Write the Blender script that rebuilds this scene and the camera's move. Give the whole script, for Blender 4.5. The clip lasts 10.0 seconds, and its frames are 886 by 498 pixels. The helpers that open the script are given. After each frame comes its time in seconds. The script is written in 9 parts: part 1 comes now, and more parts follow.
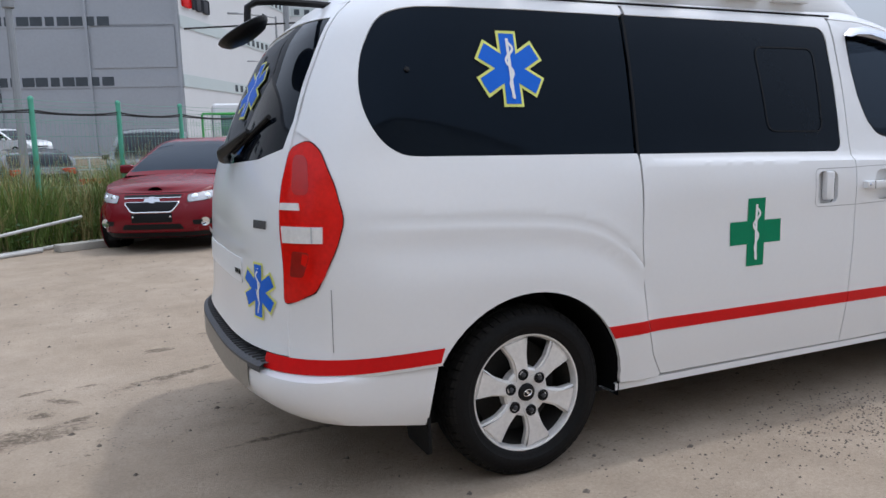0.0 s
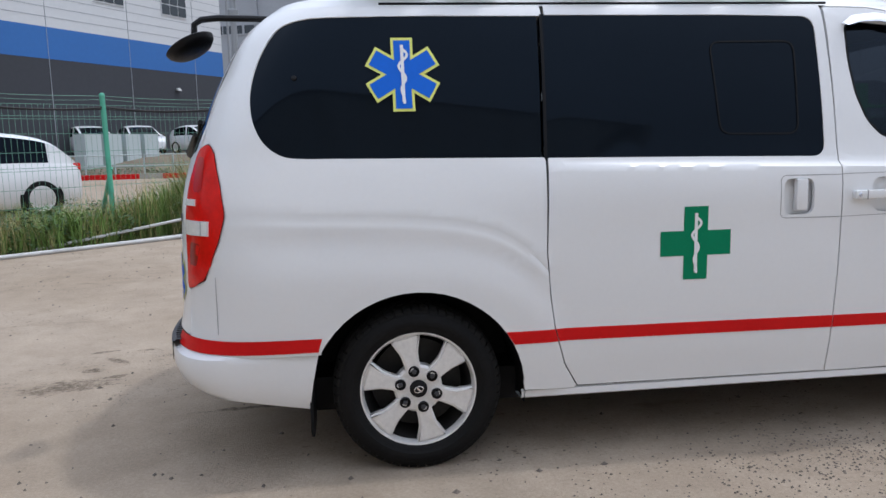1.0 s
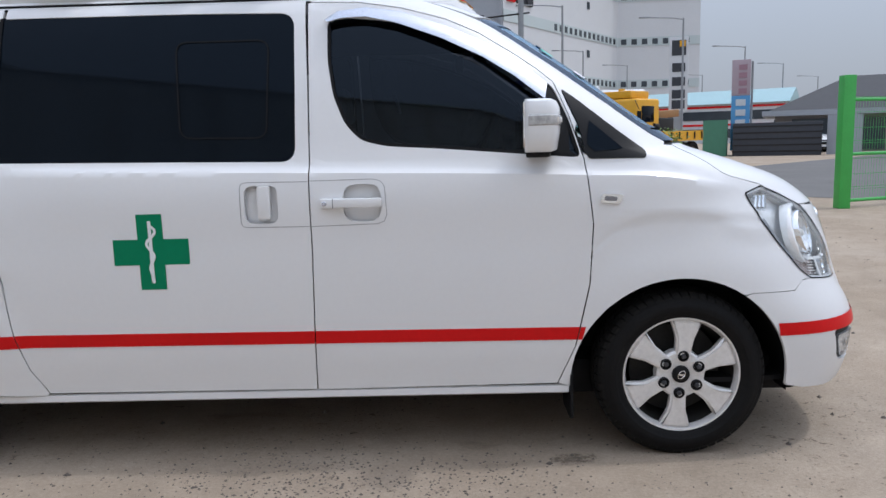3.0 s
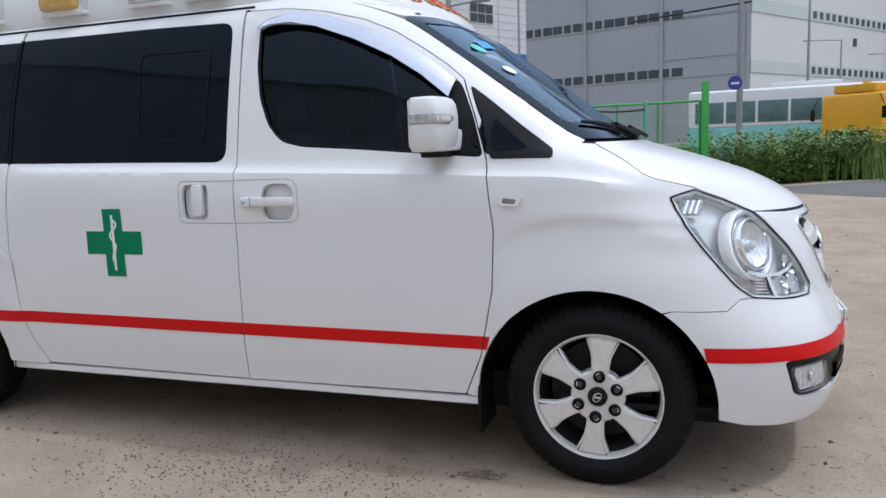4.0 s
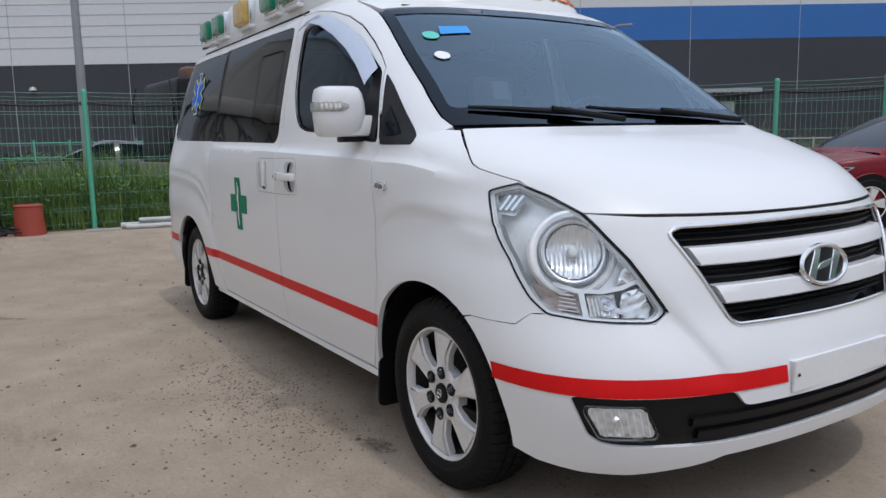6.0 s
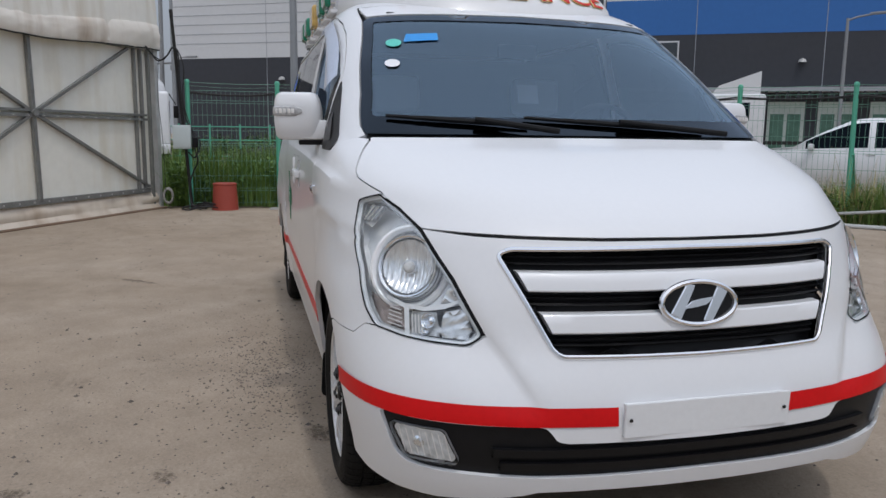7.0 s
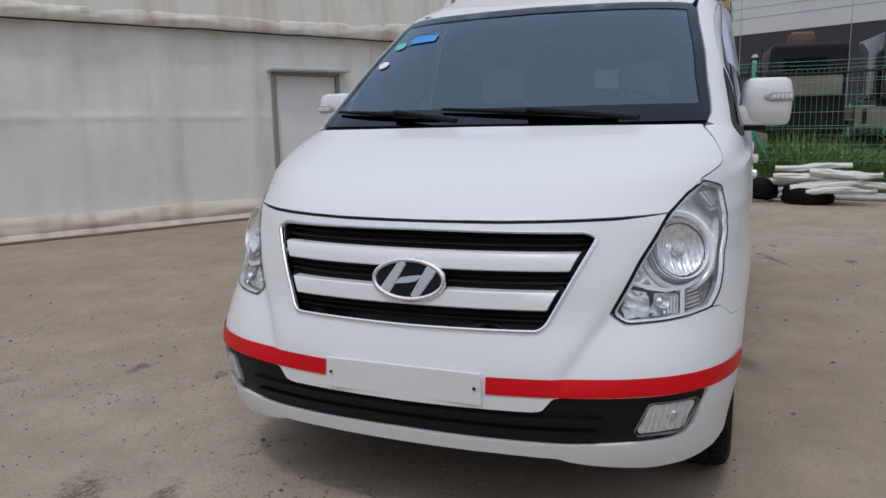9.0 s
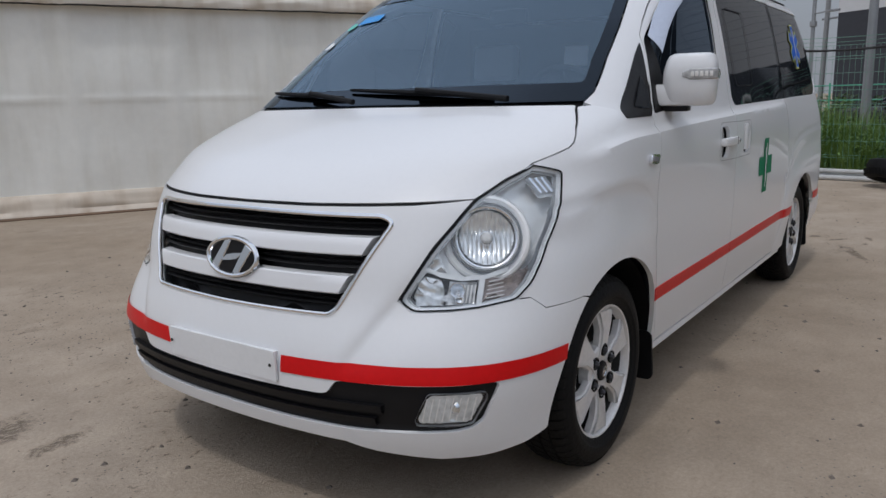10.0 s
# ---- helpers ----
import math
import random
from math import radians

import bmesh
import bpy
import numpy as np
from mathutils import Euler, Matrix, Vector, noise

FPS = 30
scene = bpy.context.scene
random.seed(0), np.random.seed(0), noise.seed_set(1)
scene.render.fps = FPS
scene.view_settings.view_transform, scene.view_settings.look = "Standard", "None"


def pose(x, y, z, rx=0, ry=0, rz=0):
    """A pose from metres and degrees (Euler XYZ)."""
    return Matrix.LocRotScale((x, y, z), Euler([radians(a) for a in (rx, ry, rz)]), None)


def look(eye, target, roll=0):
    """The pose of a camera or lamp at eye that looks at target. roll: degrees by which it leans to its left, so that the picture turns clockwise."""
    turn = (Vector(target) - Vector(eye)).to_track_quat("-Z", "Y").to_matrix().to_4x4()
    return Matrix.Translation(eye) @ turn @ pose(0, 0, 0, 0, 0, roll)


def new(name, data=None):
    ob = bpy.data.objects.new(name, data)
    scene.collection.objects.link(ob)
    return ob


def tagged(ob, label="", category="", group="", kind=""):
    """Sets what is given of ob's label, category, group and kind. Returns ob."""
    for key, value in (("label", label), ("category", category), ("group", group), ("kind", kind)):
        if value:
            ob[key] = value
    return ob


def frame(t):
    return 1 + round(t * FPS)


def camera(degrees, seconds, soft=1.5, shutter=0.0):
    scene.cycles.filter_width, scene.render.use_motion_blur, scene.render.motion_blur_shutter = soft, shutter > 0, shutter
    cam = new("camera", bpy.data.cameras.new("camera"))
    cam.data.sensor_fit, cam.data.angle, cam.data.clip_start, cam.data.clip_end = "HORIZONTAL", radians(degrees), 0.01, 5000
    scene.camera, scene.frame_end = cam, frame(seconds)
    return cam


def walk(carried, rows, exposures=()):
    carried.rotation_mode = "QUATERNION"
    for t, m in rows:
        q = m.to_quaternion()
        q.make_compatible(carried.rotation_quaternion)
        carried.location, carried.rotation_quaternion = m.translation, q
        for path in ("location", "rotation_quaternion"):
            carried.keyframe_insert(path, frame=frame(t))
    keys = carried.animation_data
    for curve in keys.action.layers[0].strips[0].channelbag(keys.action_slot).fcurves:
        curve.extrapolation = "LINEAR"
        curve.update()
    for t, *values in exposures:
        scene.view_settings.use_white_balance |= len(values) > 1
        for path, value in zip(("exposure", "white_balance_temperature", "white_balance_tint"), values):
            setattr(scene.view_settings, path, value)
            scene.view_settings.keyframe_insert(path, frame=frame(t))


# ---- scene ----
cam = camera(61.2, 10.0)
METRES, EYE, TILT, LEAN, TURN = 11.90, 1.307, 0.0, 0.0, -24.2
ROWS = [
    (0.0, 0.0000, 0.0000, 0.0000, -0.22, -8.09, 1.55),
    (0.2, 0.0241, -0.0025, 0.0011, 4.17, -7.94, 1.62),
    (0.5, 0.0556, -0.0018, 0.0021, 11.37, -7.97, 1.97),
    (0.7, 0.0777, -0.0014, 0.0016, 14.60, -7.84, 2.03),
    (1.0, 0.1076, 0.0071, 0.0005, 17.12, -8.16, 1.39),
    (1.2, 0.1310, 0.0116, 0.0004, 18.68, -8.07, 1.72),
    (1.5, 0.1623, 0.0193, 0.0006, 20.95, -8.15, 1.71),
    (1.8, 0.1907, 0.0297, 0.0000, 21.45, -7.90, 1.53),
    (2.0, 0.2091, 0.0393, -0.0008, 21.44, -8.16, 1.44),
    (2.3, 0.2389, 0.0546, -0.0004, 21.43, -8.17, 1.38),
    (2.5, 0.2589, 0.0648, -0.0002, 22.25, -8.47, 1.42),
    (2.7, 0.2775, 0.0753, -0.0006, 23.23, -8.03, 1.35),
    (3.0, 0.3038, 0.0936, -0.0015, 25.05, -8.34, 1.51),
    (3.2, 0.3205, 0.1061, -0.0022, 25.83, -8.04, 1.37),
    (4.3, 0.4123, 0.1749, -0.0061, 49.19, -7.63, 1.48),
    (4.5, 0.4262, 0.1880, -0.0064, 52.17, -7.68, 0.69),
    (4.7, 0.4399, 0.2020, -0.0065, 57.20, -7.74, 0.31),
    (5.0, 0.4552, 0.2250, -0.0071, 62.26, -7.72, 0.69),
    (5.2, 0.4621, 0.2431, -0.0080, 65.48, -8.03, 0.01),
    (5.5, 0.4715, 0.2705, -0.0081, 69.61, -7.79, 0.25),
    (5.7, 0.4772, 0.2899, -0.0090, 74.72, -7.81, 0.69),
    (6.8, 0.4839, 0.3960, -0.0068, 96.32, -8.58, 0.37),
    (7.0, 0.4839, 0.4140, -0.0043, 99.56, -8.60, -0.62),
    (7.2, 0.4814, 0.4323, -0.0057, 103.20, -8.69, -0.97),
    (7.5, 0.4770, 0.4593, -0.0038, 109.23, -8.92, -0.62),
    (7.8, 0.4744, 0.4857, -0.0028, 114.46, -9.10, -0.34),
    (8.0, 0.4691, 0.5070, -0.0027, 118.91, -8.91, 0.07),
    (8.2, 0.4639, 0.5232, -0.0019, 121.76, -9.19, 0.38),
    (8.5, 0.4505, 0.5476, -0.0037, 126.45, -9.03, 0.72),
    (8.8, 0.4372, 0.5723, -0.0018, 130.55, -9.38, 0.76),
    (9.0, 0.4268, 0.5890, -0.0026, 136.33, -9.68, 1.16),
    (9.2, 0.4155, 0.6035, -0.0018, 140.96, -11.03, 1.57),
    (9.5, 0.3939, 0.6200, -0.0044, 143.53, -11.10, 1.51),
    (9.8, 0.3707, 0.6346, -0.0032, 146.06, -10.88, 1.37),
    (10.0, 0.3535, 0.6445, -0.0032, 149.51, -11.12, 1.34),
]
walk(cam, [(t, pose(-1.439, -3.355, EYE, TILT, LEAN, TURN) @ pose(METRES * x, METRES * y, METRES * z, 90 + pitch, roll, yaw)) for t, x, y, z, yaw, pitch, roll in ROWS],
     exposures=[(0.0, -0.29, 5900, 10), (3.0, -0.32, 5900, 10), (4.5, -0.33, 5920, 10), (6.0, -0.63, 6000, 10), (7.5, -0.86, 6130, 10), (10.0, -0.95, 6130, 10)])

# ---- sky and sun ----
SUN_FROM = Vector((0.46, 0.05, 1.0)).normalized()
world = bpy.data.worlds.new("world")
scene.world = world
world.use_nodes = True
wn = world.node_tree
sky = wn.nodes.new("ShaderNodeTexSky")
sky.sky_type = "NISHITA"
sky.sun_disc = False
sky.sun_elevation = math.asin(SUN_FROM.z)
sky.sun_rotation = math.atan2(SUN_FROM.x, SUN_FROM.y)
sky.air_density, sky.dust_density, sky.ozone_density = 1.0, 4.0, 1.0
haze = wn.nodes.new("ShaderNodeMix")
haze.data_type = "RGBA"
haze.inputs[0].default_value = 0.75
haze.inputs[7].default_value = (5.75, 6.0, 6.5, 1)
wn.links.new(sky.outputs[0], haze.inputs[6])
where, up, lift_up, veil = wn.nodes.new("ShaderNodeTexCoord"), wn.nodes.new("ShaderNodeSeparateXYZ"), wn.nodes.new("ShaderNodeMapRange"), wn.nodes.new("ShaderNodeVectorMath")
wn.links.new(where.outputs["Generated"], up.inputs[0])
wn.links.new(up.outputs["Z"], lift_up.inputs[0])
lift_up.interpolation_type = "SMOOTHSTEP"
lift_up.inputs[1].default_value, lift_up.inputs[2].default_value = 0.0, 0.75
lift_up.inputs[3].default_value, lift_up.inputs[4].default_value = 0.58, 1.5
veil.operation = "SCALE"
wn.links.new(haze.outputs[2], veil.inputs[0])
wn.links.new(lift_up.outputs[0], veil.inputs["Scale"])
wn.links.new(veil.outputs[0], wn.nodes["Background"].inputs[0])
wn.nodes["Background"].inputs[1].default_value = 0.183
sun = new("sun", bpy.data.lights.new("sun", "SUN"))
sun.data.energy, sun.data.angle, sun.data.color = 1.25, radians(2.6), (1.0, 0.96, 0.9)
sun.matrix_world = look(SUN_FROM * 50, (0, 0, 0))

# ---- materials ----
def surface(name, base, rough=0.5, metal=0.0, vary=0.12, scale=3.0, fine=60.0, bump=0.0, bump_scale=120.0, coat=0.0, spec=0.5, rough_vary=0.08, island=0.0):
    """A surface with colour and gloss that vary at two scales, and fine relief."""
    m = bpy.data.materials.new(name)
    m.use_nodes = True
    n, l = m.node_tree.nodes, m.node_tree.links
    b = n["Principled BSDF"]
    co = n.new("ShaderNodeTexCoord")
    big, small = n.new("ShaderNodeTexNoise"), n.new("ShaderNodeTexNoise")
    for t, s in ((big, scale), (small, fine)):
        t.inputs["Scale"].default_value, t.inputs["Detail"].default_value = s, 5
        l.new(co.outputs["Object"], t.inputs["Vector"])
    mix = n.new("ShaderNodeMath")
    mix.operation = "ADD"
    l.new(big.outputs[0], mix.inputs[0])
    l.new(small.outputs[0], mix.inputs[1])
    ramp = n.new("ShaderNodeMapRange")
    ramp.inputs[1].default_value, ramp.inputs[2].default_value = 0.6, 1.4
    ramp.inputs[3].default_value, ramp.inputs[4].default_value = 1 - vary, 1 + vary
    l.new(mix.outputs[0], ramp.inputs[0])
    level = ramp.outputs[0]
    if island:
        info, part_level, both = n.new("ShaderNodeObjectInfo"), n.new("ShaderNodeMapRange"), n.new("ShaderNodeMath")
        geo = n.new("ShaderNodeNewGeometry")
        add = n.new("ShaderNodeMath")
        add.operation = "ADD"
        l.new(info.outputs["Random"], add.inputs[0])
        l.new(geo.outputs["Random Per Island"], add.inputs[1])
        part_level.inputs[2].default_value = 2.0
        part_level.inputs[3].default_value, part_level.inputs[4].default_value = 1 - island, 1 + island
        l.new(add.outputs[0], part_level.inputs[0])
        both.operation = "MULTIPLY"
        l.new(level, both.inputs[0])
        l.new(part_level.outputs[0], both.inputs[1])
        level = both.outputs[0]
    col = n.new("ShaderNodeVectorMath")
    col.operation = "SCALE"
    col.inputs[0].default_value = base
    l.new(level, col.inputs["Scale"])
    l.new(col.outputs[0], b.inputs["Base Color"])
    rr = n.new("ShaderNodeMapRange")
    rr.inputs[3].default_value, rr.inputs[4].default_value = max(0.02, rough - rough_vary), min(1, rough + rough_vary)
    l.new(big.outputs[0], rr.inputs[0])
    l.new(rr.outputs[0], b.inputs["Roughness"])
    b.inputs["Metallic"].default_value = metal
    b.inputs["Coat Weight"].default_value = coat
    b.inputs["Coat Roughness"].default_value = 0.04
    b.inputs["Specular IOR Level"].default_value = spec
    if bump:
        t, bn = n.new("ShaderNodeTexNoise"), n.new("ShaderNodeBump")
        t.inputs["Scale"].default_value, t.inputs["Detail"].default_value = bump_scale, 4
        bn.inputs["Strength"].default_value, bn.inputs["Distance"].default_value = bump, 0.01
        l.new(co.outputs["Object"], t.inputs["Vector"])
        l.new(t.outputs[0], bn.inputs["Height"])
        l.new(bn.outputs[0], b.inputs["Normal"])
    return m


def glass(name, tint, gloss=0.02, base_gloss=0.045, film=(1.0, 1.0, 1.0)):
    """Clear or tinted pane: what lies behind shows through, with a mirror gloss on top."""
    m = bpy.data.materials.new(name)
    m.use_nodes = True
    n, l = m.node_tree.nodes, m.node_tree.links
    n.remove(n["Principled BSDF"])
    through_it, shine, mix = n.new("ShaderNodeBsdfTransparent"), n.new("ShaderNodeBsdfGlossy"), n.new("ShaderNodeMixShader")
    lw, power, level = n.new("ShaderNodeLayerWeight"), n.new("ShaderNodeMath"), n.new("ShaderNodeMapRange")
    lw.inputs["Blend"].default_value = 0.5
    power.operation = "POWER"
    power.inputs[1].default_value = 5.0
    level.inputs[3].default_value, level.inputs[4].default_value = base_gloss, 1.0
    l.new(lw.outputs["Facing"], power.inputs[0])
    l.new(power.outputs[0], level.inputs[0])
    through_it.inputs[0].default_value = (*tint, 1)
    shine.inputs["Roughness"].default_value = gloss
    shine.inputs[0].default_value = (*film, 1)
    l.new(level.outputs[0], mix.inputs[0])
    l.new(through_it.outputs[0], mix.inputs[1])
    l.new(shine.outputs[0], mix.inputs[2])
    l.new(mix.outputs[0], n["Material Output"].inputs[0])
    return m


PAINT = surface("white_car_paint", (0.74, 0.745, 0.755), 0.32, vary=0.015, scale=1.5, coat=0.45, rough_vary=0.05)
ROOF_SHELL = surface("white_fibreglass", (0.7, 0.7, 0.7), 0.35, vary=0.03, coat=0.3)
DARK_GLASS = surface("privacy_glass", (0.004, 0.0058, 0.009), 0.03, vary=0.1, rough_vary=0.01, spec=0.125)
DARK_GLASS.node_tree.nodes["Principled BSDF"].inputs["Specular Tint"].default_value = (0.6, 0.78, 1.0, 1)
CLEAR_GLASS = glass("windscreen_glass", (0.66, 0.72, 0.78), base_gloss=0.17, film=(0.6, 0.8, 1.0))
DOOR_GLASS = glass("door_glass", (0.055, 0.06, 0.07), base_gloss=0.024, film=(0.65, 0.8, 1.0))
SCREEN_BLACK = glass("screen_print", (0.02, 0.02, 0.024), base_gloss=0.045, film=(0.68, 0.82, 1.0))
LAMP_GLASS = glass("lamp_cover", (0.93, 0.95, 0.96))
RUBBER = surface("black_rubber", (0.006, 0.006, 0.007), 0.6, spec=0.17, vary=0.25, bump=0.15)
TYRE = surface("tyre_rubber", (0.006, 0.006, 0.0065), 0.62, spec=0.17, vary=0.35, scale=9, bump=0.2, bump_scale=90)
TREAD = surface("dusty_tyre_tread", (0.011, 0.0105, 0.01), 0.8, spec=0.17, vary=0.4, scale=12, bump=0.25, bump_scale=90)
PLASTIC = surface("black_plastic", (0.007, 0.007, 0.008), 0.42, spec=0.22, vary=0.2, bump=0.12, bump_scale=300)
GREY_PLASTIC = surface("grey_step_plastic", (0.055, 0.055, 0.06), 0.55, vary=0.2, bump=0.2)
BUMPER_BROWN = surface("weathered_bumper_plate", (0.25, 0.225, 0.19), 0.5, vary=0.2)
ALLOY = surface("painted_alloy", (0.72, 0.71, 0.7), 0.32, metal=0.28, vary=0.14, scale=14, bump=0.06)
CHROME = surface("chrome", (0.82, 0.83, 0.85), 0.09, metal=1.0, vary=0.04, rough_vary=0.04)
SATIN = surface("silver_film", (0.55, 0.58, 0.66), 0.22, metal=0.75, vary=0.08)
STEEL_DARK = surface("dark_steel", (0.02, 0.019, 0.018), 0.6, metal=0.3, vary=0.4)
RED_TAPE = surface("red_tape", (0.58, 0.006, 0.007), 0.36, spec=0.18, vary=0.08)
GREEN_FILM = surface("green_film", (0.002, 0.19, 0.085), 0.5, spec=0.2, vary=0.06)
BLUE_FILM = surface("blue_film", (0.006, 0.12, 0.62), 0.5, spec=0.25, vary=0.05)
YELLOW_FILM = surface("yellow_film", (0.72, 0.74, 0.16), 0.4, vary=0.05)
WHITE_FILM = surface("white_film", (0.78, 0.79, 0.8), 0.4, vary=0.04)
TAIL_RED = surface("red_lamp_cover", (0.62, 0.008, 0.004), 0.15, spec=0.14, vary=0.18, scale=18, coat=0.12)
LAMP_WHITE = surface("clear_lamp_prism", (0.74, 0.72, 0.7), 0.18, vary=0.12, scale=50, coat=0.6)
LAMP_BOWL = surface("lamp_reflector", (0.93, 0.93, 0.94), 0.22, metal=0.0, vary=0.12, scale=30)
BEACON_GREEN = surface("green_beacon", (0.01, 0.18, 0.1), 0.15, vary=0.2, scale=20, coat=0.6)
BEACON_AMBER = surface("amber_beacon", (0.55, 0.36, 0.1), 0.15, vary=0.2, scale=20, coat=0.6)
FOG_GREY = surface("fog_lamp_grey", (0.3, 0.3, 0.31), 0.3, metal=0.3, vary=0.2)
FOG_MIRROR = surface("fog_lamp_mirror", (0.84, 0.85, 0.86), 0.14, metal=0.4, vary=0.2, scale=60)
CABIN = surface("cabin_trim", (0.05, 0.05, 0.055), 0.7, vary=0.15, bump=0.1)
SEAT_CLOTH = surface("seat_cloth", (0.5, 0.52, 0.54), 0.9, vary=0.15, fine=200, bump=0.2)

# ---- materials of the yard ----
def ground_material():
    """Dusty concrete yard: broad pale and dark patches, damp stains, grit and fine relief."""
    m = bpy.data.materials.new("dusty_concrete")
    m.use_nodes = True
    n, l = m.node_tree.nodes, m.node_tree.links
    b = n["Principled BSDF"]
    co = n.new("ShaderNodeTexCoord")

    def noise_at(scale, detail=5, rough=0.6, stretch=None):
        t = n.new("ShaderNodeTexNoise")
        t.inputs["Scale"].default_value, t.inputs["Detail"].default_value, t.inputs["Roughness"].default_value = scale, detail, rough
        if stretch:
            mp = n.new("ShaderNodeMapping")
            mp.inputs["Scale"].default_value = stretch
            mp.inputs["Rotation"].default_value = (0, 0, 0.5)
            l.new(co.outputs["Object"], mp.inputs[0])
            l.new(mp.outputs[0], t.inputs["Vector"])
        else:
            l.new(co.outputs["Object"], t.inputs["Vector"])
        return t.outputs[0]

    def ramp(value, stops):
        r = n.new("ShaderNodeValToRGB")
        r.color_ramp.elements[0].position, r.color_ramp.elements[0].color = stops[0][0], (*stops[0][1], 1)
        r.color_ramp.elements[1].position, r.color_ramp.elements[1].color = stops[-1][0], (*stops[-1][1], 1)
        for p, c in stops[1:-1]:
            e = r.color_ramp.elements.new(p)
            e.color = (*c, 1)
        l.new(value, r.inputs[0])
        return r.outputs[0]

    def mixed(kind, fac, a, c):
        x = n.new("ShaderNodeMix")
        x.data_type, x.blend_type = "RGBA", kind
        if isinstance(fac, float):
            x.inputs[0].default_value = fac
        else:
            l.new(fac, x.inputs[0])
        for s, v in ((6, a), (7, c)):
            if isinstance(v, tuple):
                x.inputs[s].default_value = (*v, 1)
            else:
                l.new(v, x.inputs[s])
        return x.outputs[2]

    base = ramp(noise_at(0.35, 6), [(0.3, (0.318, 0.254, 0.188)), (0.5, (0.372, 0.304, 0.233)), (0.7, (0.422, 0.353, 0.28))])
    base = mixed("MULTIPLY", 1.0, base, ramp(noise_at(2.6, 8, 0.7), [(0.3, (0.82, 0.81, 0.8)), (0.7, (1.12, 1.12, 1.12))]))
    base = mixed("MULTIPLY", 1.0, base, ramp(noise_at(60, 8, 0.85), [(0.3, (0.74, 0.73, 0.72)), (0.7, (1.19, 1.19, 1.19))]))
    stains = ramp(noise_at(0.9, 9, 0.68, (1.0, 2.6, 1.0)), [(0.62, (0, 0, 0)), (0.72, (1, 1, 1))])
    base = mixed("MIX", stains, base, mixed("MULTIPLY", 1.0, base, (0.68, 0.66, 0.65)))
    gritty = ramp(noise_at(0.8, 4), [(0.48, (0, 0, 0)), (0.62, (1, 1, 1))])
    vo = n.new("ShaderNodeTexVoronoi")
    vo.inputs["Scale"].default_value = 38
    l.new(co.outputs["Object"], vo.inputs["Vector"])
    specks = ramp(vo.outputs["Distance"], [(0.09, (1, 1, 1)), (0.19, (0, 0, 0))])
    both = n.new("ShaderNodeMath")
    both.operation = "MULTIPLY"
    l.new(gritty, both.inputs[0])
    l.new(specks, both.inputs[1])
    base = mixed("MIX", both.outputs[0], base, (0.13, 0.12, 0.11))
    # small ragged pits where the skin of the concrete is worn through
    pits = ramp(noise_at(13, 9, 0.72, (1.0, 1.5, 1.0)), [(0.59, (0, 0, 0)), (0.62, (1, 1, 1))])
    worn = ramp(noise_at(0.75, 6, 0.65), [(0.5, (0, 0, 0)), (0.62, (1, 1, 1))])
    pitted = n.new("ShaderNodeMath")
    pitted.operation = "MULTIPLY"
    l.new(pits, pitted.inputs[0])
    l.new(worn, pitted.inputs[1])
    base = mixed("MIX", pitted.outputs[0], base, mixed("MULTIPLY", 1.0, base, (0.42, 0.4, 0.39)))
    # damp and oily marks with ragged edges
    warp = n.new("ShaderNodeTexNoise")
    warp.inputs["Scale"].default_value, warp.inputs["Detail"].default_value, warp.inputs["Roughness"].default_value = 9.0, 10, 0.8
    l.new(co.outputs["Object"], warp.inputs["Vector"])
    total = None
    for x, y, rx, ry, turn in ((-1.86, 0.49, 0.26, 0.13, 0.2), (-1.87, 1.21, 0.1, 0.03, 0.3), (-1.73, 0.97, 0.12, 0.035, -0.7), (-1.82, 0.79, 0.07, 0.05, 0.0), (-1.6, 1.2, 0.07, 0.035, 0.0),
                               (-1.2, 1.81, 0.1, 0.07, 0.0), (-1.66, 0.63, 0.1, 0.03, 0.4), (2.78, -0.945, 0.11, 0.055, 0.2), (3.05, -1.53, 0.075, 0.05, 0.3), (-0.9, -2.14, 0.25, 0.05, 0.8), (-0.75, -0.05, 0.3, 0.025, 0.1), (4.34, -1.15, 0.28, 0.1, 0.5), (4.2, -0.9, 0.16, 0.05, 0.2), (-1.14, 1.19, 0.3, 0.05, 0.4), (3.1, -2.04, 0.1, 0.05, 0.0), (-0.62, 2.16, 0.3, 0.06, 0.2)):
        mp, ln, sm = n.new("ShaderNodeMapping"), n.new("ShaderNodeVectorMath"), n.new("ShaderNodeMath")
        mp.vector_type = "TEXTURE"
        mp.inputs["Location"].default_value, mp.inputs["Rotation"].default_value, mp.inputs["Scale"].default_value = (x, y, 0), (0, 0, turn), (rx, ry, 1)
        ln.operation, sm.operation = "LENGTH", "MULTIPLY_ADD"
        l.new(co.outputs["Object"], mp.inputs["Vector"])
        l.new(mp.outputs[0], ln.inputs[0])
        l.new(warp.outputs[0], sm.inputs[0])
        sm.inputs[1].default_value = 4.5
        l.new(ln.outputs["Value"], sm.inputs[2])
        if total is None:
            total = sm.outputs[0]
        else:
            least = n.new("ShaderNodeMath")
            least.operation = "MINIMUM"
            l.new(total, least.inputs[0])
            l.new(sm.outputs[0], least.inputs[1])
            total = least.outputs[0]
    marks = ramp(total, [(0.0, (1, 1, 1)), (1.0, (0, 0, 0))])
    reach = marks.node
    reach.color_ramp.elements[0].position, reach.color_ramp.elements[1].position = 0.6, 0.8
    half = n.new("ShaderNodeMath")
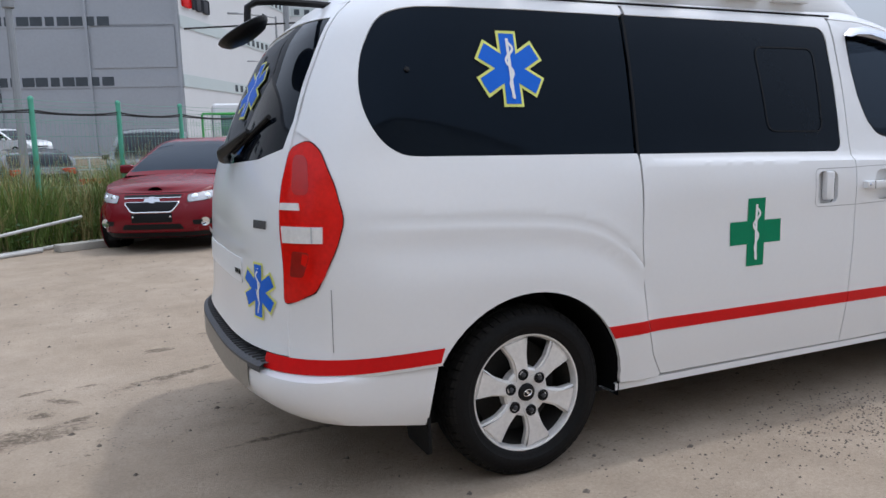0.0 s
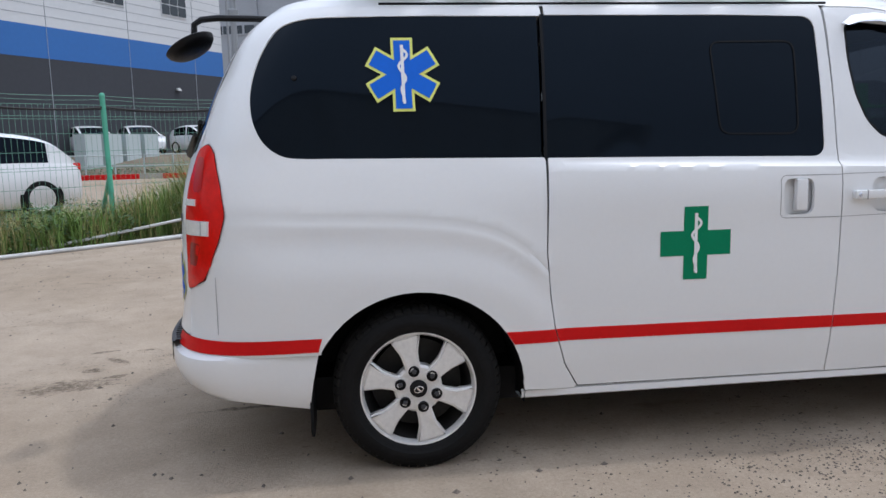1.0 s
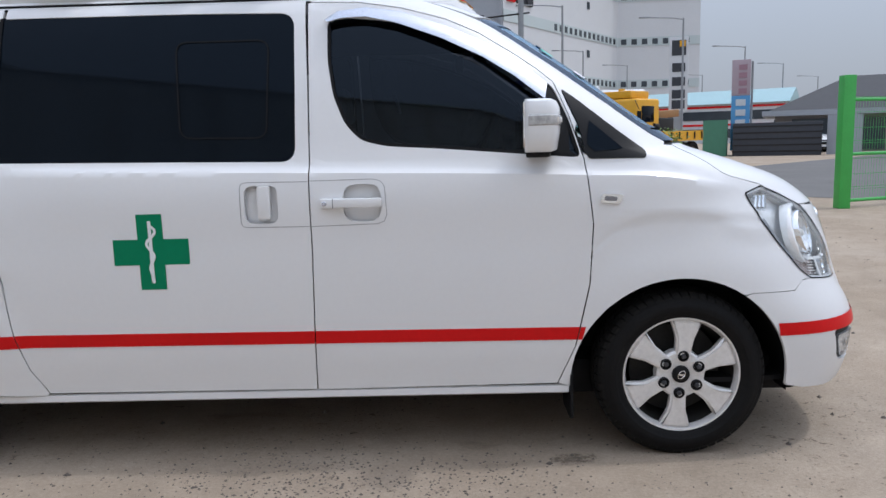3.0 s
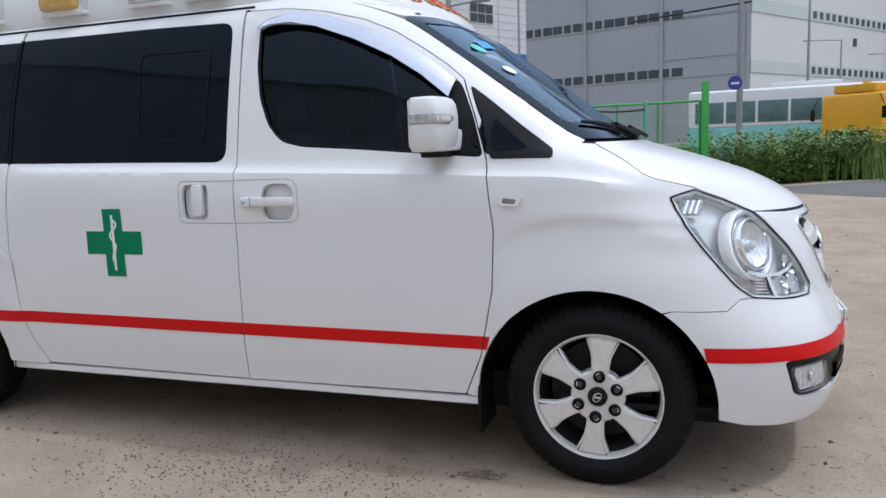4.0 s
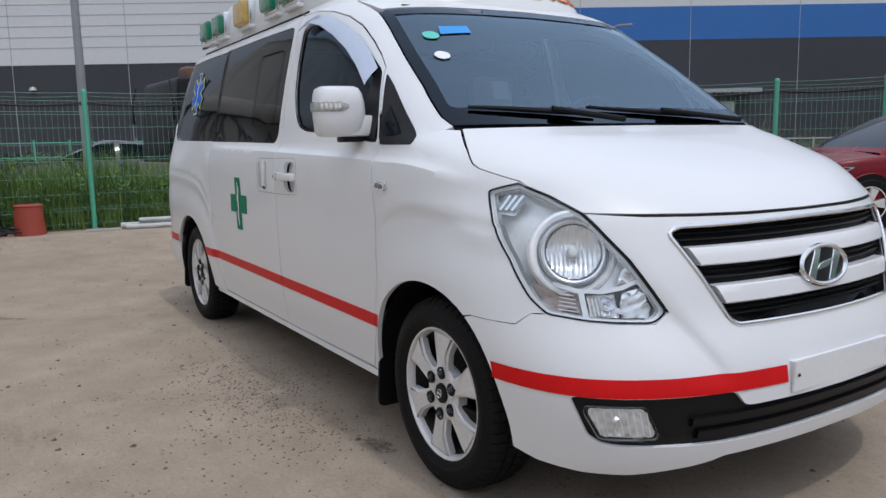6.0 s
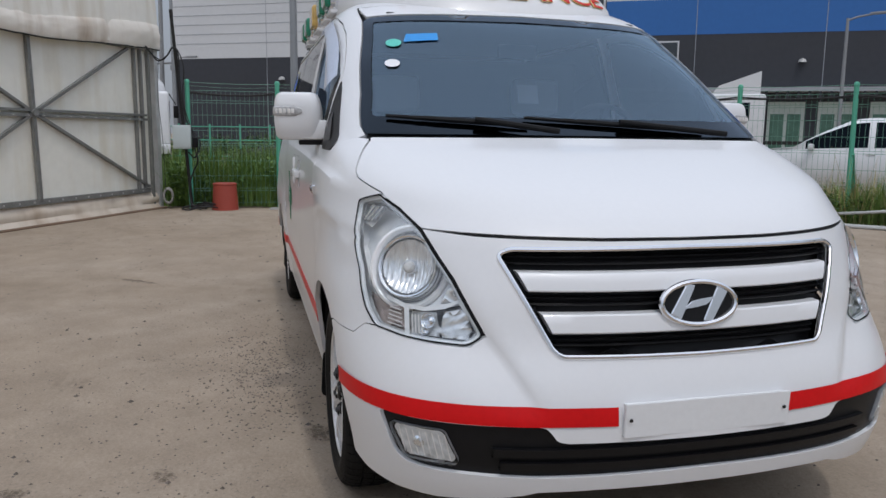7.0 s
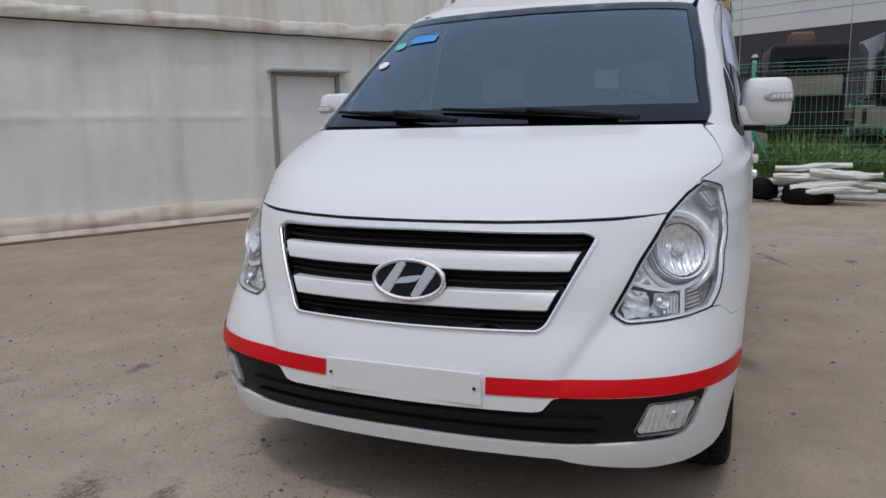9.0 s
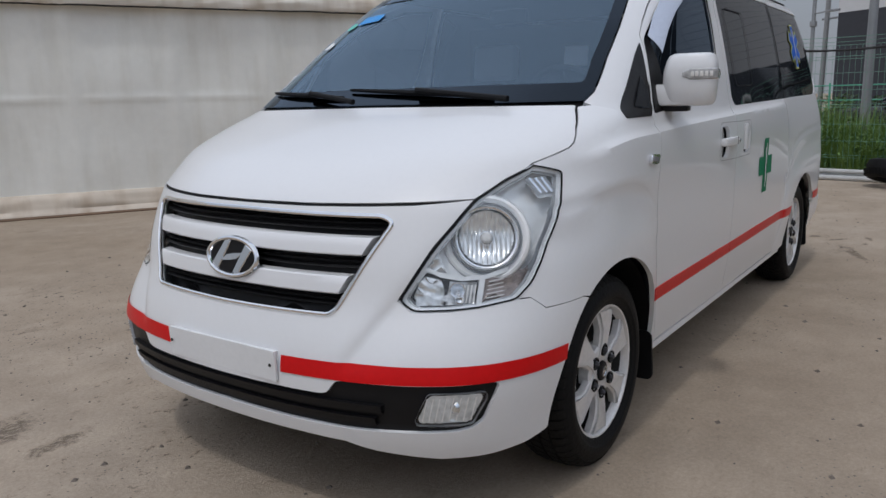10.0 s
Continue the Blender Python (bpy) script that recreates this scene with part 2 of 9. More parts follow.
    half.operation = "MULTIPLY_ADD"
    half.inputs[1].default_value, half.inputs[2].default_value = 0.4, -0.5
    l.new(total, half.inputs[0])
    l.new(half.outputs[0], reach.inputs[0])
    speckle = ramp(noise_at(26, 9, 0.8, (1.0, 1.5, 1.0)), [(0.44, (0.25, 0.25, 0.25)), (0.52, (1, 1, 1))])
    base = mixed("MIX", mixed("MULTIPLY", 1.0, marks, speckle), base, mixed("MULTIPLY", 1.0, base, (0.4, 0.39, 0.38)))
    l.new(base, b.inputs["Base Color"])
    b.inputs["Roughness"].default_value = 0.93
    b.inputs["Specular IOR Level"].default_value = 0.25
    bump, h = n.new("ShaderNodeBump"), n.new("ShaderNodeMath")
    h.operation = "ADD"
    l.new(noise_at(55, 8, 0.75), h.inputs[0])
    l.new(noise_at(6, 5), h.inputs[1])
    bump.inputs["Strength"].default_value, bump.inputs["Distance"].default_value = 0.5, 0.02
    l.new(h.outputs[0], bump.inputs["Height"])
    l.new(bump.outputs[0], b.inputs["Normal"])
    return m


def tarp_material(name, base, streaks):
    """White tarpaulin with rain streaks and grime."""
    m = surface(name, base, 0.55, vary=0.05, scale=0.9, fine=8, bump=0.05, bump_scale=5)
    n, l = m.node_tree.nodes, m.node_tree.links
    b = n["Principled BSDF"]
    src = b.inputs["Base Color"].links[0].from_socket
    co, mp, t, r, x = n.new("ShaderNodeTexCoord"), n.new("ShaderNodeMapping"), n.new("ShaderNodeTexNoise"), n.new("ShaderNodeValToRGB"), n.new("ShaderNodeMix")
    mp.inputs["Scale"].default_value = (2.2, 2.2, 0.35)
    t.inputs["Scale"].default_value, t.inputs["Detail"].default_value = 1.6, 7
    l.new(co.outputs["Object"], mp.inputs[0])
    l.new(mp.outputs[0], t.inputs["Vector"])
    l.new(t.outputs[0], r.inputs[0])
    r.color_ramp.elements[0].position, r.color_ramp.elements[1].position = 0.46, 0.82
    x.data_type, x.blend_type = "RGBA", "MULTIPLY"
    l.new(r.outputs[0], x.inputs[0])
    l.new(src, x.inputs[6])
    x.inputs[7].default_value = (*streaks, 1)
    l.new(x.outputs[2], b.inputs["Base Color"])
    return m


GROUND = ground_material()
ASPHALT = surface("worn_asphalt", (0.13, 0.125, 0.12), 0.9, vary=0.25, scale=0.6, fine=40, bump=0.3, bump_scale=80)
TARP = tarp_material("grey_white_tarp", (0.8, 0.795, 0.745), (0.82, 0.8, 0.76))
TARP_OLD = tarp_material("stained_tarp", (0.82, 0.79, 0.72), (0.68, 0.6, 0.5))
TARP_STAIN = tarp_material("rain_stained_tarp", (0.8, 0.75, 0.67), (0.55, 0.45, 0.36))
TARP_HEM = tarp_material("muddy_tarp_hem", (0.66, 0.58, 0.48), (0.6, 0.5, 0.4))
STEEL = surface("galvanised_steel", (0.23, 0.23, 0.22), 0.5, metal=0.4, vary=0.25, scale=6)
STEEL_MID = surface("grey_door_frame", (0.3, 0.29, 0.27), 0.5, metal=0.2, vary=0.25, scale=6)
STEEL_PALE = surface("pale_pipe", (0.5, 0.5, 0.49), 0.45, metal=0.2, vary=0.2, scale=6)
FENCE_GREEN = surface("green_post_paint", (0.1, 0.4, 0.27), 0.45, vary=0.18, scale=5)
WIRE_GREEN = surface("green_wire", (0.16, 0.33, 0.25), 0.5, vary=0.2)
GATE_GREEN = surface("bright_green_paint", (0.06, 0.38, 0.07), 0.45, vary=0.15)
CABLE = surface("black_cable", (0.012, 0.012, 0.013), 0.6)
GRASS = surface("grass", (0.122, 0.2, 0.04), 0.7, vary=0.3, scale=1.2, island=0.45)
GRASS_DRY = surface("dry_grass", (0.36, 0.31, 0.13), 0.75, vary=0.3, scale=1.2, island=0.4)
LEAF = surface("weed_leaf", (0.05, 0.115, 0.025), 0.6, vary=0.3, island=0.5)
LEAF_PALE = surface("pale_weed_leaf", (0.14, 0.23, 0.05), 0.6, vary=0.3, island=0.5)
SOIL = surface("verge_soil", (0.17, 0.14, 0.1), 0.95, vary=0.3, scale=1.5, bump=0.4, bump_scale=30)
CLAY_RED = surface("red_plastic_tub", (0.33, 0.055, 0.035), 0.55, vary=0.15)
SCREEN_GREY = surface("hazy_windscreen", (0.02, 0.03, 0.045), 0.06, vary=0.1, rough_vary=0.02, spec=0.2)
CAR_LAMP = surface("car_lamp_glass", (0.42, 0.43, 0.45), 0.12, metal=0.3, vary=0.3, scale=20)
RED_PAINT = surface("dark_red_car_paint", (0.165, 0.005, 0.012), 0.25, vary=0.06, coat=0.2, spec=0.22)
CAR_WHITE = surface("white_far_car_paint", (0.72, 0.73, 0.74), 0.3, vary=0.04, coat=0.6)
CAR_BLACK = surface("black_car_paint", (0.02, 0.022, 0.025), 0.25, vary=0.1, coat=0.8)
CAR_GREY = surface("grey_car_paint", (0.12, 0.13, 0.15), 0.3, vary=0.1, coat=0.8)
OLIVE = surface("black_truck_paint", (0.016, 0.016, 0.018), 0.45, vary=0.3, bump=0.1, spec=0.16)
KHAKI = surface("khaki_boards", (0.22, 0.2, 0.16), 0.85, vary=0.25, bump=0.2)
YELLOW = surface("yellow_truck_paint", (0.72, 0.36, 0.012), 0.4, vary=0.1)
TEAL = surface("teal_bus_paint", (0.2, 0.5, 0.48), 0.4, vary=0.08)
CLAD_DARK = surface("dark_grey_cladding", (0.052, 0.055, 0.064), 0.6, spec=0.25, vary=0.1, scale=0.3, fine=4)
CLAD_BLUE = surface("blue_cladding", (0.03, 0.14, 0.42), 0.5, vary=0.06, scale=0.3, fine=4)
CLAD_WHITE = surface("white_cladding", (0.62, 0.63, 0.64), 0.55, vary=0.04, scale=0.3, fine=4)
CLAD_GREY = surface("grey_cladding", (0.34, 0.36, 0.39), 0.55, vary=0.06, scale=0.2, fine=3)
CLAD_PALE = surface("pale_green_grey_cladding", (0.5, 0.56, 0.56), 0.55, vary=0.05, scale=0.2)
PANE = surface("far_window_glass", (0.05, 0.06, 0.07), 0.1, vary=0.3, scale=0.4)
PANE_GREEN = surface("green_door_glass", (0.1, 0.2, 0.15), 0.15, vary=0.3)
ROOF_DARK = surface("dark_shingle_roof", (0.06, 0.06, 0.065), 0.8, vary=0.2)
LAMP_POLE = surface("grey_lamp_pole", (0.3, 0.31, 0.32), 0.5, metal=0.3, vary=0.1)
CONCRETE = surface("kerb_concrete", (0.4, 0.38, 0.34), 0.9, vary=0.2, bump=0.2)
SIGN_PINK = surface("faded_pink_banner", (0.42, 0.33, 0.36), 0.6, vary=0.08)
SIGN_BLUE = surface("blue_banner", (0.1, 0.3, 0.55), 0.6, vary=0.08)
TARP_WHITE = surface("crumpled_white_tarp", (0.66, 0.65, 0.61), 0.55, vary=0.12, scale=4, bump=0.3, bump_scale=20)
STONE = surface("grit_stone", (0.12, 0.1, 0.085), 0.9, vary=0.4, scale=20, island=0.4)

# ---- tools for building ----
from mathutils.geometry import delaunay_2d_cdt


def thing(name, label, category, at=None, group="", kind=""):
    """An Empty that carries the parts of one thing."""
    ob = new(name)
    ob.empty_display_size = 0.1
    if at is not None:
        ob.matrix_world = at
    return tagged(ob, label, category, group, kind)


def part(name, bm, material, parent=None, label="", smooth=True, sharp=35):
    """Links a bmesh as one mesh object under a thing or a part."""
    me = bpy.data.meshes.new(name)
    if smooth:
        limit = radians(sharp)
        for e in bm.edges:
            if len(e.link_faces) != 2 or e.calc_face_angle(0) > limit:
                e.smooth = False
        for f in bm.faces:
            f.smooth = True
    bm.to_mesh(me)
    bm.free()
    for m in material if isinstance(material, (list, tuple)) else [material]:
        me.materials.append(m)
    ob = new(name, me)
    if parent is not None:
        ob.parent = parent
    if label:
        ob["label"] = label
    return ob


def place(bm, m):
    bmesh.ops.transform(bm, matrix=m, verts=bm.verts)
    return bm


def add(bm, other):
    """Adds another bmesh's content and frees it."""
    me = bpy.data.meshes.new("tmp")
    other.to_mesh(me)
    other.free()
    bm.from_mesh(me)
    bpy.data.meshes.remove(me)
    return bm


def box(sx, sy, sz, m=None, bevel=0.0, segments=2):
    """A box with its base on z = 0, centred in x and y."""
    bm = bmesh.new()
    bmesh.ops.create_cube(bm, size=1)
    bmesh.ops.transform(bm, matrix=Matrix.Diagonal((sx, sy, sz, 1)) @ Matrix.Translation((0, 0, 0.5)), verts=bm.verts)
    if bevel:
        bmesh.ops.bevel(bm, geom=bm.edges[:], offset=bevel, segments=segments, affect="EDGES", profile=0.6)
    return place(bm, m) if m is not None else bm


def rod(a, b, r, sides=8, r2=None):
    """A round bar from a to b."""
    a, b = Vector(a), Vector(b)
    d = b - a
    bm = bmesh.new()
    bmesh.ops.create_cone(bm, cap_ends=True, segments=sides, radius1=r, radius2=r if r2 is None else r2, depth=d.length)
    return place(bm, Matrix.Translation((a + b) / 2) @ d.to_track_quat("Z", "Y").to_matrix().to_4x4())


def tube(points, r, sides=8, closed=False):
    """A round tube along points."""
    pts = [Vector(p) for p in points]
    bm = bmesh.new()
    rings = []
    side = None
    for i, p in enumerate(pts):
        if closed:
            d = pts[(i + 1) % len(pts)] - pts[i - 1]
        else:
            d = pts[min(i + 1, len(pts) - 1)] - pts[max(i - 1, 0)]
        d.normalize()
        side = (Vector((0, 0, 1)).cross(d) if abs(d.z) < 0.95 else Vector((1, 0, 0)).cross(d)) if side is None else side - d * side.dot(d)
        side.normalize()
        up = d.cross(side)
        rad = r[i] if isinstance(r, (list, tuple)) else r
        rings.append([bm.verts.new(p + (side * math.cos(k * math.tau / sides) + up * math.sin(k * math.tau / sides)) * rad) for k in range(sides)])
    n = len(rings)
    for i in range(n if closed else n - 1):
        for k in range(sides):
            bm.faces.new((rings[i][k], rings[i][(k + 1) % sides], rings[(i + 1) % n][(k + 1) % sides], rings[(i + 1) % n][k]))
    if not closed:
        bm.faces.new(rings[0][::-1])
        bm.faces.new(rings[-1])
    bmesh.ops.recalc_face_normals(bm, faces=bm.faces)
    return bm


def lathe(profile, segments=48):
    """Turns a profile of (radius, height) round the z axis."""
    bm = bmesh.new()
    rings = [[bm.verts.new((r * math.cos(k * math.tau / segments), r * math.sin(k * math.tau / segments), h)) for k in range(segments)] for r, h in profile]
    for a, b in zip(rings, rings[1:]):
        for k in range(segments):
            bm.faces.new((a[k], a[(k + 1) % segments], b[(k + 1) % segments], b[k]))
    bmesh.ops.recalc_face_normals(bm, faces=bm.faces)
    return bm


def slab(outline, thick, m=None, bevel=0.0):
    """A flat outline (x, y) made thick along z."""
    bm = bmesh.new()
    f = bm.faces.new([bm.verts.new((x, y, 0)) for x, y in outline])
    if f.normal.z < 0:
        f.normal_flip()
    top = bmesh.ops.extrude_face_region(bm, geom=[f])
    bmesh.ops.translate(bm, vec=(0, 0, thick), verts=[v for v in top["geom"] if isinstance(v, bmesh.types.BMVert)])
    bmesh.ops.recalc_face_normals(bm, faces=bm.faces)
    if bevel:
        bmesh.ops.bevel(bm, geom=[e for e in bm.edges if e.verts[0].co.z > thick / 2 and e.verts[1].co.z > thick / 2], offset=bevel, segments=2, affect="EDGES")
    return place(bm, m) if m is not None else bm


def ribbon_loft(rings, close=False, cap=False):
    """Skin over rings of equally many points."""
    bm = bmesh.new()
    vs = [[bm.verts.new(p) for p in ring] for ring in rings]
    n = len(vs[0])
    for a, b in zip(vs, vs[1:]):
        for k in range(n if close else n - 1):
            bm.faces.new((a[k], a[(k + 1) % n], b[(k + 1) % n], b[k]))
    if cap:
        bm.faces.new(vs[0][::-1])
        bm.faces.new(vs[-1])
    bmesh.ops.recalc_face_normals(bm, faces=bm.faces)
    return bm


def fillet(points, r, steps=4):
    """Rounds the corners of a closed outline; a third number in a point is its own radius."""
    out, n = [], len(points)
    for i, p in enumerate(points):
        rad = p[2] if len(p) > 2 else r
        c, a, b = Vector(p[:2]), Vector(points[i - 1][:2]), Vector(points[(i + 1) % n][:2])
        u, v = a - c, b - c
        k = min(rad, u.length * 0.45, v.length * 0.45)
        if k < 1e-4:
            out.append(tuple(c))
            continue
        s, e = c + u.normalized() * k, c + v.normalized() * k
        for j in range(steps + 1):
            t = j / steps
            out.append(tuple(s * (1 - t) ** 2 + c * 2 * t * (1 - t) + e * t * t))
    return out


def is_inside(x, y, poly):
    odd = False
    for (x1, y1), (x2, y2) in zip(poly, poly[1:] + poly[:1]):
        if (y1 > y) != (y2 > y) and x < (x2 - x1) * (y - y1) / (y2 - y1) + x1:
            odd = not odd
    return odd


def patch(outline, chart, du=0.05, dv=0.05, holes=(), lift=0.0, rim=0.018, lines=()):
    """A panel: a flat outline in a chart's two coordinates, filled finely and laid on the curved form, with its rim turned inwards.
    lift: height over the form; rim: depth of the rim; lines: folds that run across the panel."""
    loops = [list(outline)] + [list(h) for h in holes]
    pts, edges = [], []
    for loop in loops:
        dense = []
        for (x1, y1), (x2, y2) in zip(loop, loop[1:] + loop[:1]):
            k = max(1, math.ceil(max(abs(x2 - x1) / du, abs(y2 - y1) / dv)))
            dense += [(x1 + (x2 - x1) * j / k, y1 + (y2 - y1) * j / k) for j in range(k)]
        s = len(pts)
        pts += dense
        edges += [(s + j, s + (j + 1) % len(dense)) for j in range(len(dense))]
    for line in lines:
        k = len(pts)
        pts += [tuple(q) for q in line]
        edges += [(k + j, k + j + 1) for j in range(len(line) - 1)]
    xs, ys = [p[0] for p in loops[0]], [p[1] for p in loops[0]]
    border = np.array(pts)
    nx, ny = int((max(xs) - min(xs)) / du), int((max(ys) - min(ys)) / dv)
    for i in range(1, nx + 1):
        for j in range(1, ny + 1):
            x, y = min(xs) + (i - 0.5) * du, min(ys) + (j - 0.5) * dv
            if is_inside(x, y, loops[0]) and not any(is_inside(x, y, h) for h in loops[1:]):
                if np.min(((border[:, 0] - x) / du) ** 2 + ((border[:, 1] - y) / dv) ** 2) > 0.2:
                    pts.append((x, y))
    ov, oe, of, vo, eo, fo = delaunay_2d_cdt([Vector(p) for p in pts], edges, [], 0, 1e-6)
    bm = bmesh.new()
    centre = Vector((1.5, 0, 0.8))
    vs = [bm.verts.new(chart(p.x, p.y)) for p in ov]
    for f in of:
        c = (ov[f[0]] + ov[f[1]] + ov[f[2]]) / 3
        if is_inside(c.x, c.y, loops[0]) and not any(is_inside(c.x, c.y, h) for h in loops[1:]):
            bm.faces.new([vs[k] for k in f])
    for v in [v for v in bm.verts if not v.link_faces]:
        bm.verts.remove(v)
    bmesh.ops.recalc_face_normals(bm, faces=bm.faces)
    way = sum((f.normal.dot(f.calc_center_median() - Vector((min(max(f.calc_center_median().x, 0), 3.0), 0, 0.9))) * f.calc_area() for f in bm.faces), 0.0)
    if way < 0:
        bmesh.ops.reverse_faces(bm, faces=bm.faces)
    bm.normal_update()
    normals = {v: v.normal.copy() for v in bm.verts}
    if lift:
        for v in bm.verts:
            v.co += normals[v] * lift
    if rim:
        out = [e for e in bm.edges if len(e.link_faces) == 1]
        made = {}
        for e in out:
            for v in e.verts:
                if v not in made:
                    made[v] = bm.verts.new(v.co - normals[v] * rim)
        for e in out:
            f = e.link_faces[0]
            a, b = e.verts
            for lp in f.loops:
                if lp.edge == e:
                    a, b = lp.vert, lp.link_loop_next.vert
            bm.faces.new((b, a, made[a], made[b]))
    return bm


def quad_band(corners, chart, proud, n=30):
    """A raised band between four chart corners (low, high, high, low), with its edges turned in."""
    a, b, c, d = [Vector(p) for p in corners]
    rows = []
    for k, out in ((0, 0), (0.02, 1), (0.5, 1), (0.98, 1), (1, 0)):
        row = [a.lerp(b, k).lerp(d.lerp(c, k), j / n) for j in range(n + 1)]
        pts = [chart(p.x, p.y) + proud * out for p in row]
        rows.append([pts[0] - proud * out] + pts + [pts[-1] - proud * out])
    return ribbon_loft(rows)


def ribbon(points, chart, width, lift=0.001, closed=False, step=0.03, rows=1):
    """A narrow flat band along chart points, laid on the form."""
    pts = [Vector(p) for p in points]
    dense = []
    for a, b in zip(pts, pts[1:] + (pts[:1] if closed else [])):
        k = max(1, int((b - a).length / step))
        dense += [a + (b - a) * j / k for j in range(k)]
    if not closed:
        dense.append(pts[-1])
    bm = bmesh.new()
    across = []
    n = len(dense)
    for i, p in enumerate(dense):
        d = (dense[(i + 1) % n] - dense[i - 1]) if closed else (dense[min(i + 1, n - 1)] - dense[max(i - 1, 0)])
        side = Vector((-d.y, d.x)).normalized() * width / 2
        across.append([bm.verts.new(chart(*(p + side * (1 - 2 * j / rows)))) for j in range(rows + 1)])
    for i in range(n if closed else n - 1):
        for j in range(rows):
            bm.faces.new((across[i][j], across[i][j + 1], across[(i + 1) % n][j + 1], across[(i + 1) % n][j]))
    bm.normal_update()
    out = sum((f.normal.y * f.calc_center_median().y + f.normal.x * (f.calc_center_median().x - 1.5) for f in bm.faces), 0.0)
    if out < 0:
        bmesh.ops.reverse_faces(bm, faces=bm.faces)
        bm.normal_update()
    for v in bm.verts:
        v.co += v.normal * lift
    return bm

# ---- shape of the ambulance body: level slices, each with a rounded nose and tail ----
def curve(z, table):
    """Smooth interpolation in a table of (z, value)."""
    if z <= table[0][0]:
        return table[0][1]
    for k in range(len(table) - 1):
        (a, fa), (b, fb) = table[k], table[k + 1]
        if z <= b:
            da = (fb - fa) / (b - a)
            m0 = da if k == 0 else 0.5 * (da + (fa - table[k - 1][1]) / (a - table[k - 1][0]))
            m1 = da if k + 2 == len(table) else 0.5 * (da + (table[k + 2][1] - fb) / (table[k + 2][0] - b))
            s, h = (z - a) / (b - a), b - a
            return ((2 * s ** 3 - 3 * s ** 2 + 1) * fa + (s ** 3 - 2 * s ** 2 + s) * h * m0
                    + (3 * s ** 2 - 2 * s ** 3) * fb + (s ** 3 - s ** 2) * h * m1)
    return table[-1][1]


HALF = [(0.2, 0.9), (0.26, 0.915), (0.34, 0.926), (0.45, 0.943), (0.6, 0.954), (0.8, 0.962), (1.0, 0.958), (1.08, 0.951), (1.13, 0.943), (1.165, 0.936), (1.21, 0.926),
        (1.26, 0.914), (1.35, 0.898), (1.5, 0.868), (1.65, 0.832), (1.78, 0.795), (1.84, 0.765), (1.89, 0.7)]
NOSE = [(0.2, 4.03), (0.26, 4.065), (0.34, 4.09), (0.42, 4.1), (0.5, 4.098), (0.58, 4.08), (0.68, 4.045), (0.82, 4.01), (0.93, 3.97), (0.985, 3.94),
        (1.05, 3.85), (1.1, 3.75), (1.15, 3.61), (1.2, 3.45), (1.24, 3.31), (1.3, 3.2), (1.6, 2.8), (1.78, 2.54), (1.89, 2.28)]
TAIL = [(0.24, -0.9), (0.34, -0.99), (0.5, -1.03), (0.62, -1.0), (0.9, -0.985), (1.1, -0.97), (1.25, -0.935), (1.4, -0.88), (1.6, -0.79), (1.78, -0.68), (1.89, -0.55)]

ROUND = [(0.2, 2.3), (0.6, 2.3), (0.75, 2.3), (0.95, 2.5), (1.0, 2.6), (1.1, 3.1), (1.2, 3.6), (1.28, 6.2), (1.5, 6.0), (1.7, 4.4), (1.9, 3.6)]
FULL = [(0.2, 6.4), (0.4, 6.4), (0.5, 6.4), (0.6, 5.6), (0.7, 4.7), (0.8, 4.2), (0.9, 3.7), (1.0, 3.35), (1.22, 2.8), (1.9, 2.8)]


def blend(z, a, b, lo, hi):
    s = min(1, max(0, (z - lo) / (hi - lo)))
    s = s * s * (3 - 2 * s)
    return a + (b - a) * s


def slice_at(z):
    """Half width, then for the nose: tip, reach, two exponents; then the tail's tip."""
    return curve(z, HALF), curve(z, NOSE), blend(z, 1.16, 0.56, 1.0, 1.22), curve(z, ROUND), curve(z, FULL), curve(z, TAIL)


TAIL_REACH, TAIL_M, TAIL_N = 0.45, 3.2, 2.6


def side_w(x, z):
    """Half width of the body at x and height z."""
    w, tip, reach, m, n, tail = slice_at(z)
    if x > tip - reach:
        return w * max(0.0, 1 - min(1, (x - tip + reach) / reach) ** n) ** (1 / m)
    if x < tail + TAIL_REACH:
        return w * max(0.0, 1 - min(1, (tail + TAIL_REACH - x) / TAIL_REACH) ** TAIL_N) ** (1 / TAIL_M)
    return w


def corner(a, m, n):
    """How far a place a (0 in the middle, 1 at the side) lies along and across a rounded end: shares of its reach and half width."""
    a = abs(a)
    lo, hi = 0.0, 1.0
    for _ in range(34):
        u = (lo + hi) / 2
        if (1 - u ** n) ** (1 / m) + 1 - u > 2 * a:
            lo = u
        else:
            hi = u
    u = (lo + hi) / 2
    return u, (1 - u ** n) ** (1 / m)


def nose_point(a, z):
    """Point of the nose's chart: a runs from 0 in the middle to 1 at the side."""
    h, tip, reach, m, n, tail = slice_at(z)
    u, v = corner(a, m, n)
    return Vector((tip - reach + reach * u, math.copysign(h * v, a), z))


def tail_point(a, z):
    h, tip, reach, m, n, tail = slice_at(z)
    u, v = corner(a, TAIL_M, TAIL_N)
    return Vector((tail + TAIL_REACH - TAIL_REACH * u, math.copysign(h * v, a), z))


def nose_a(w, z):
    """The chart's a for half width w at height z."""
    h, tip, reach, m, n, tail = slice_at(z)
    v = min(1, abs(w) / h)
    return math.copysign((v + 1 - (1 - v ** m) ** (1 / n)) / 2, w)


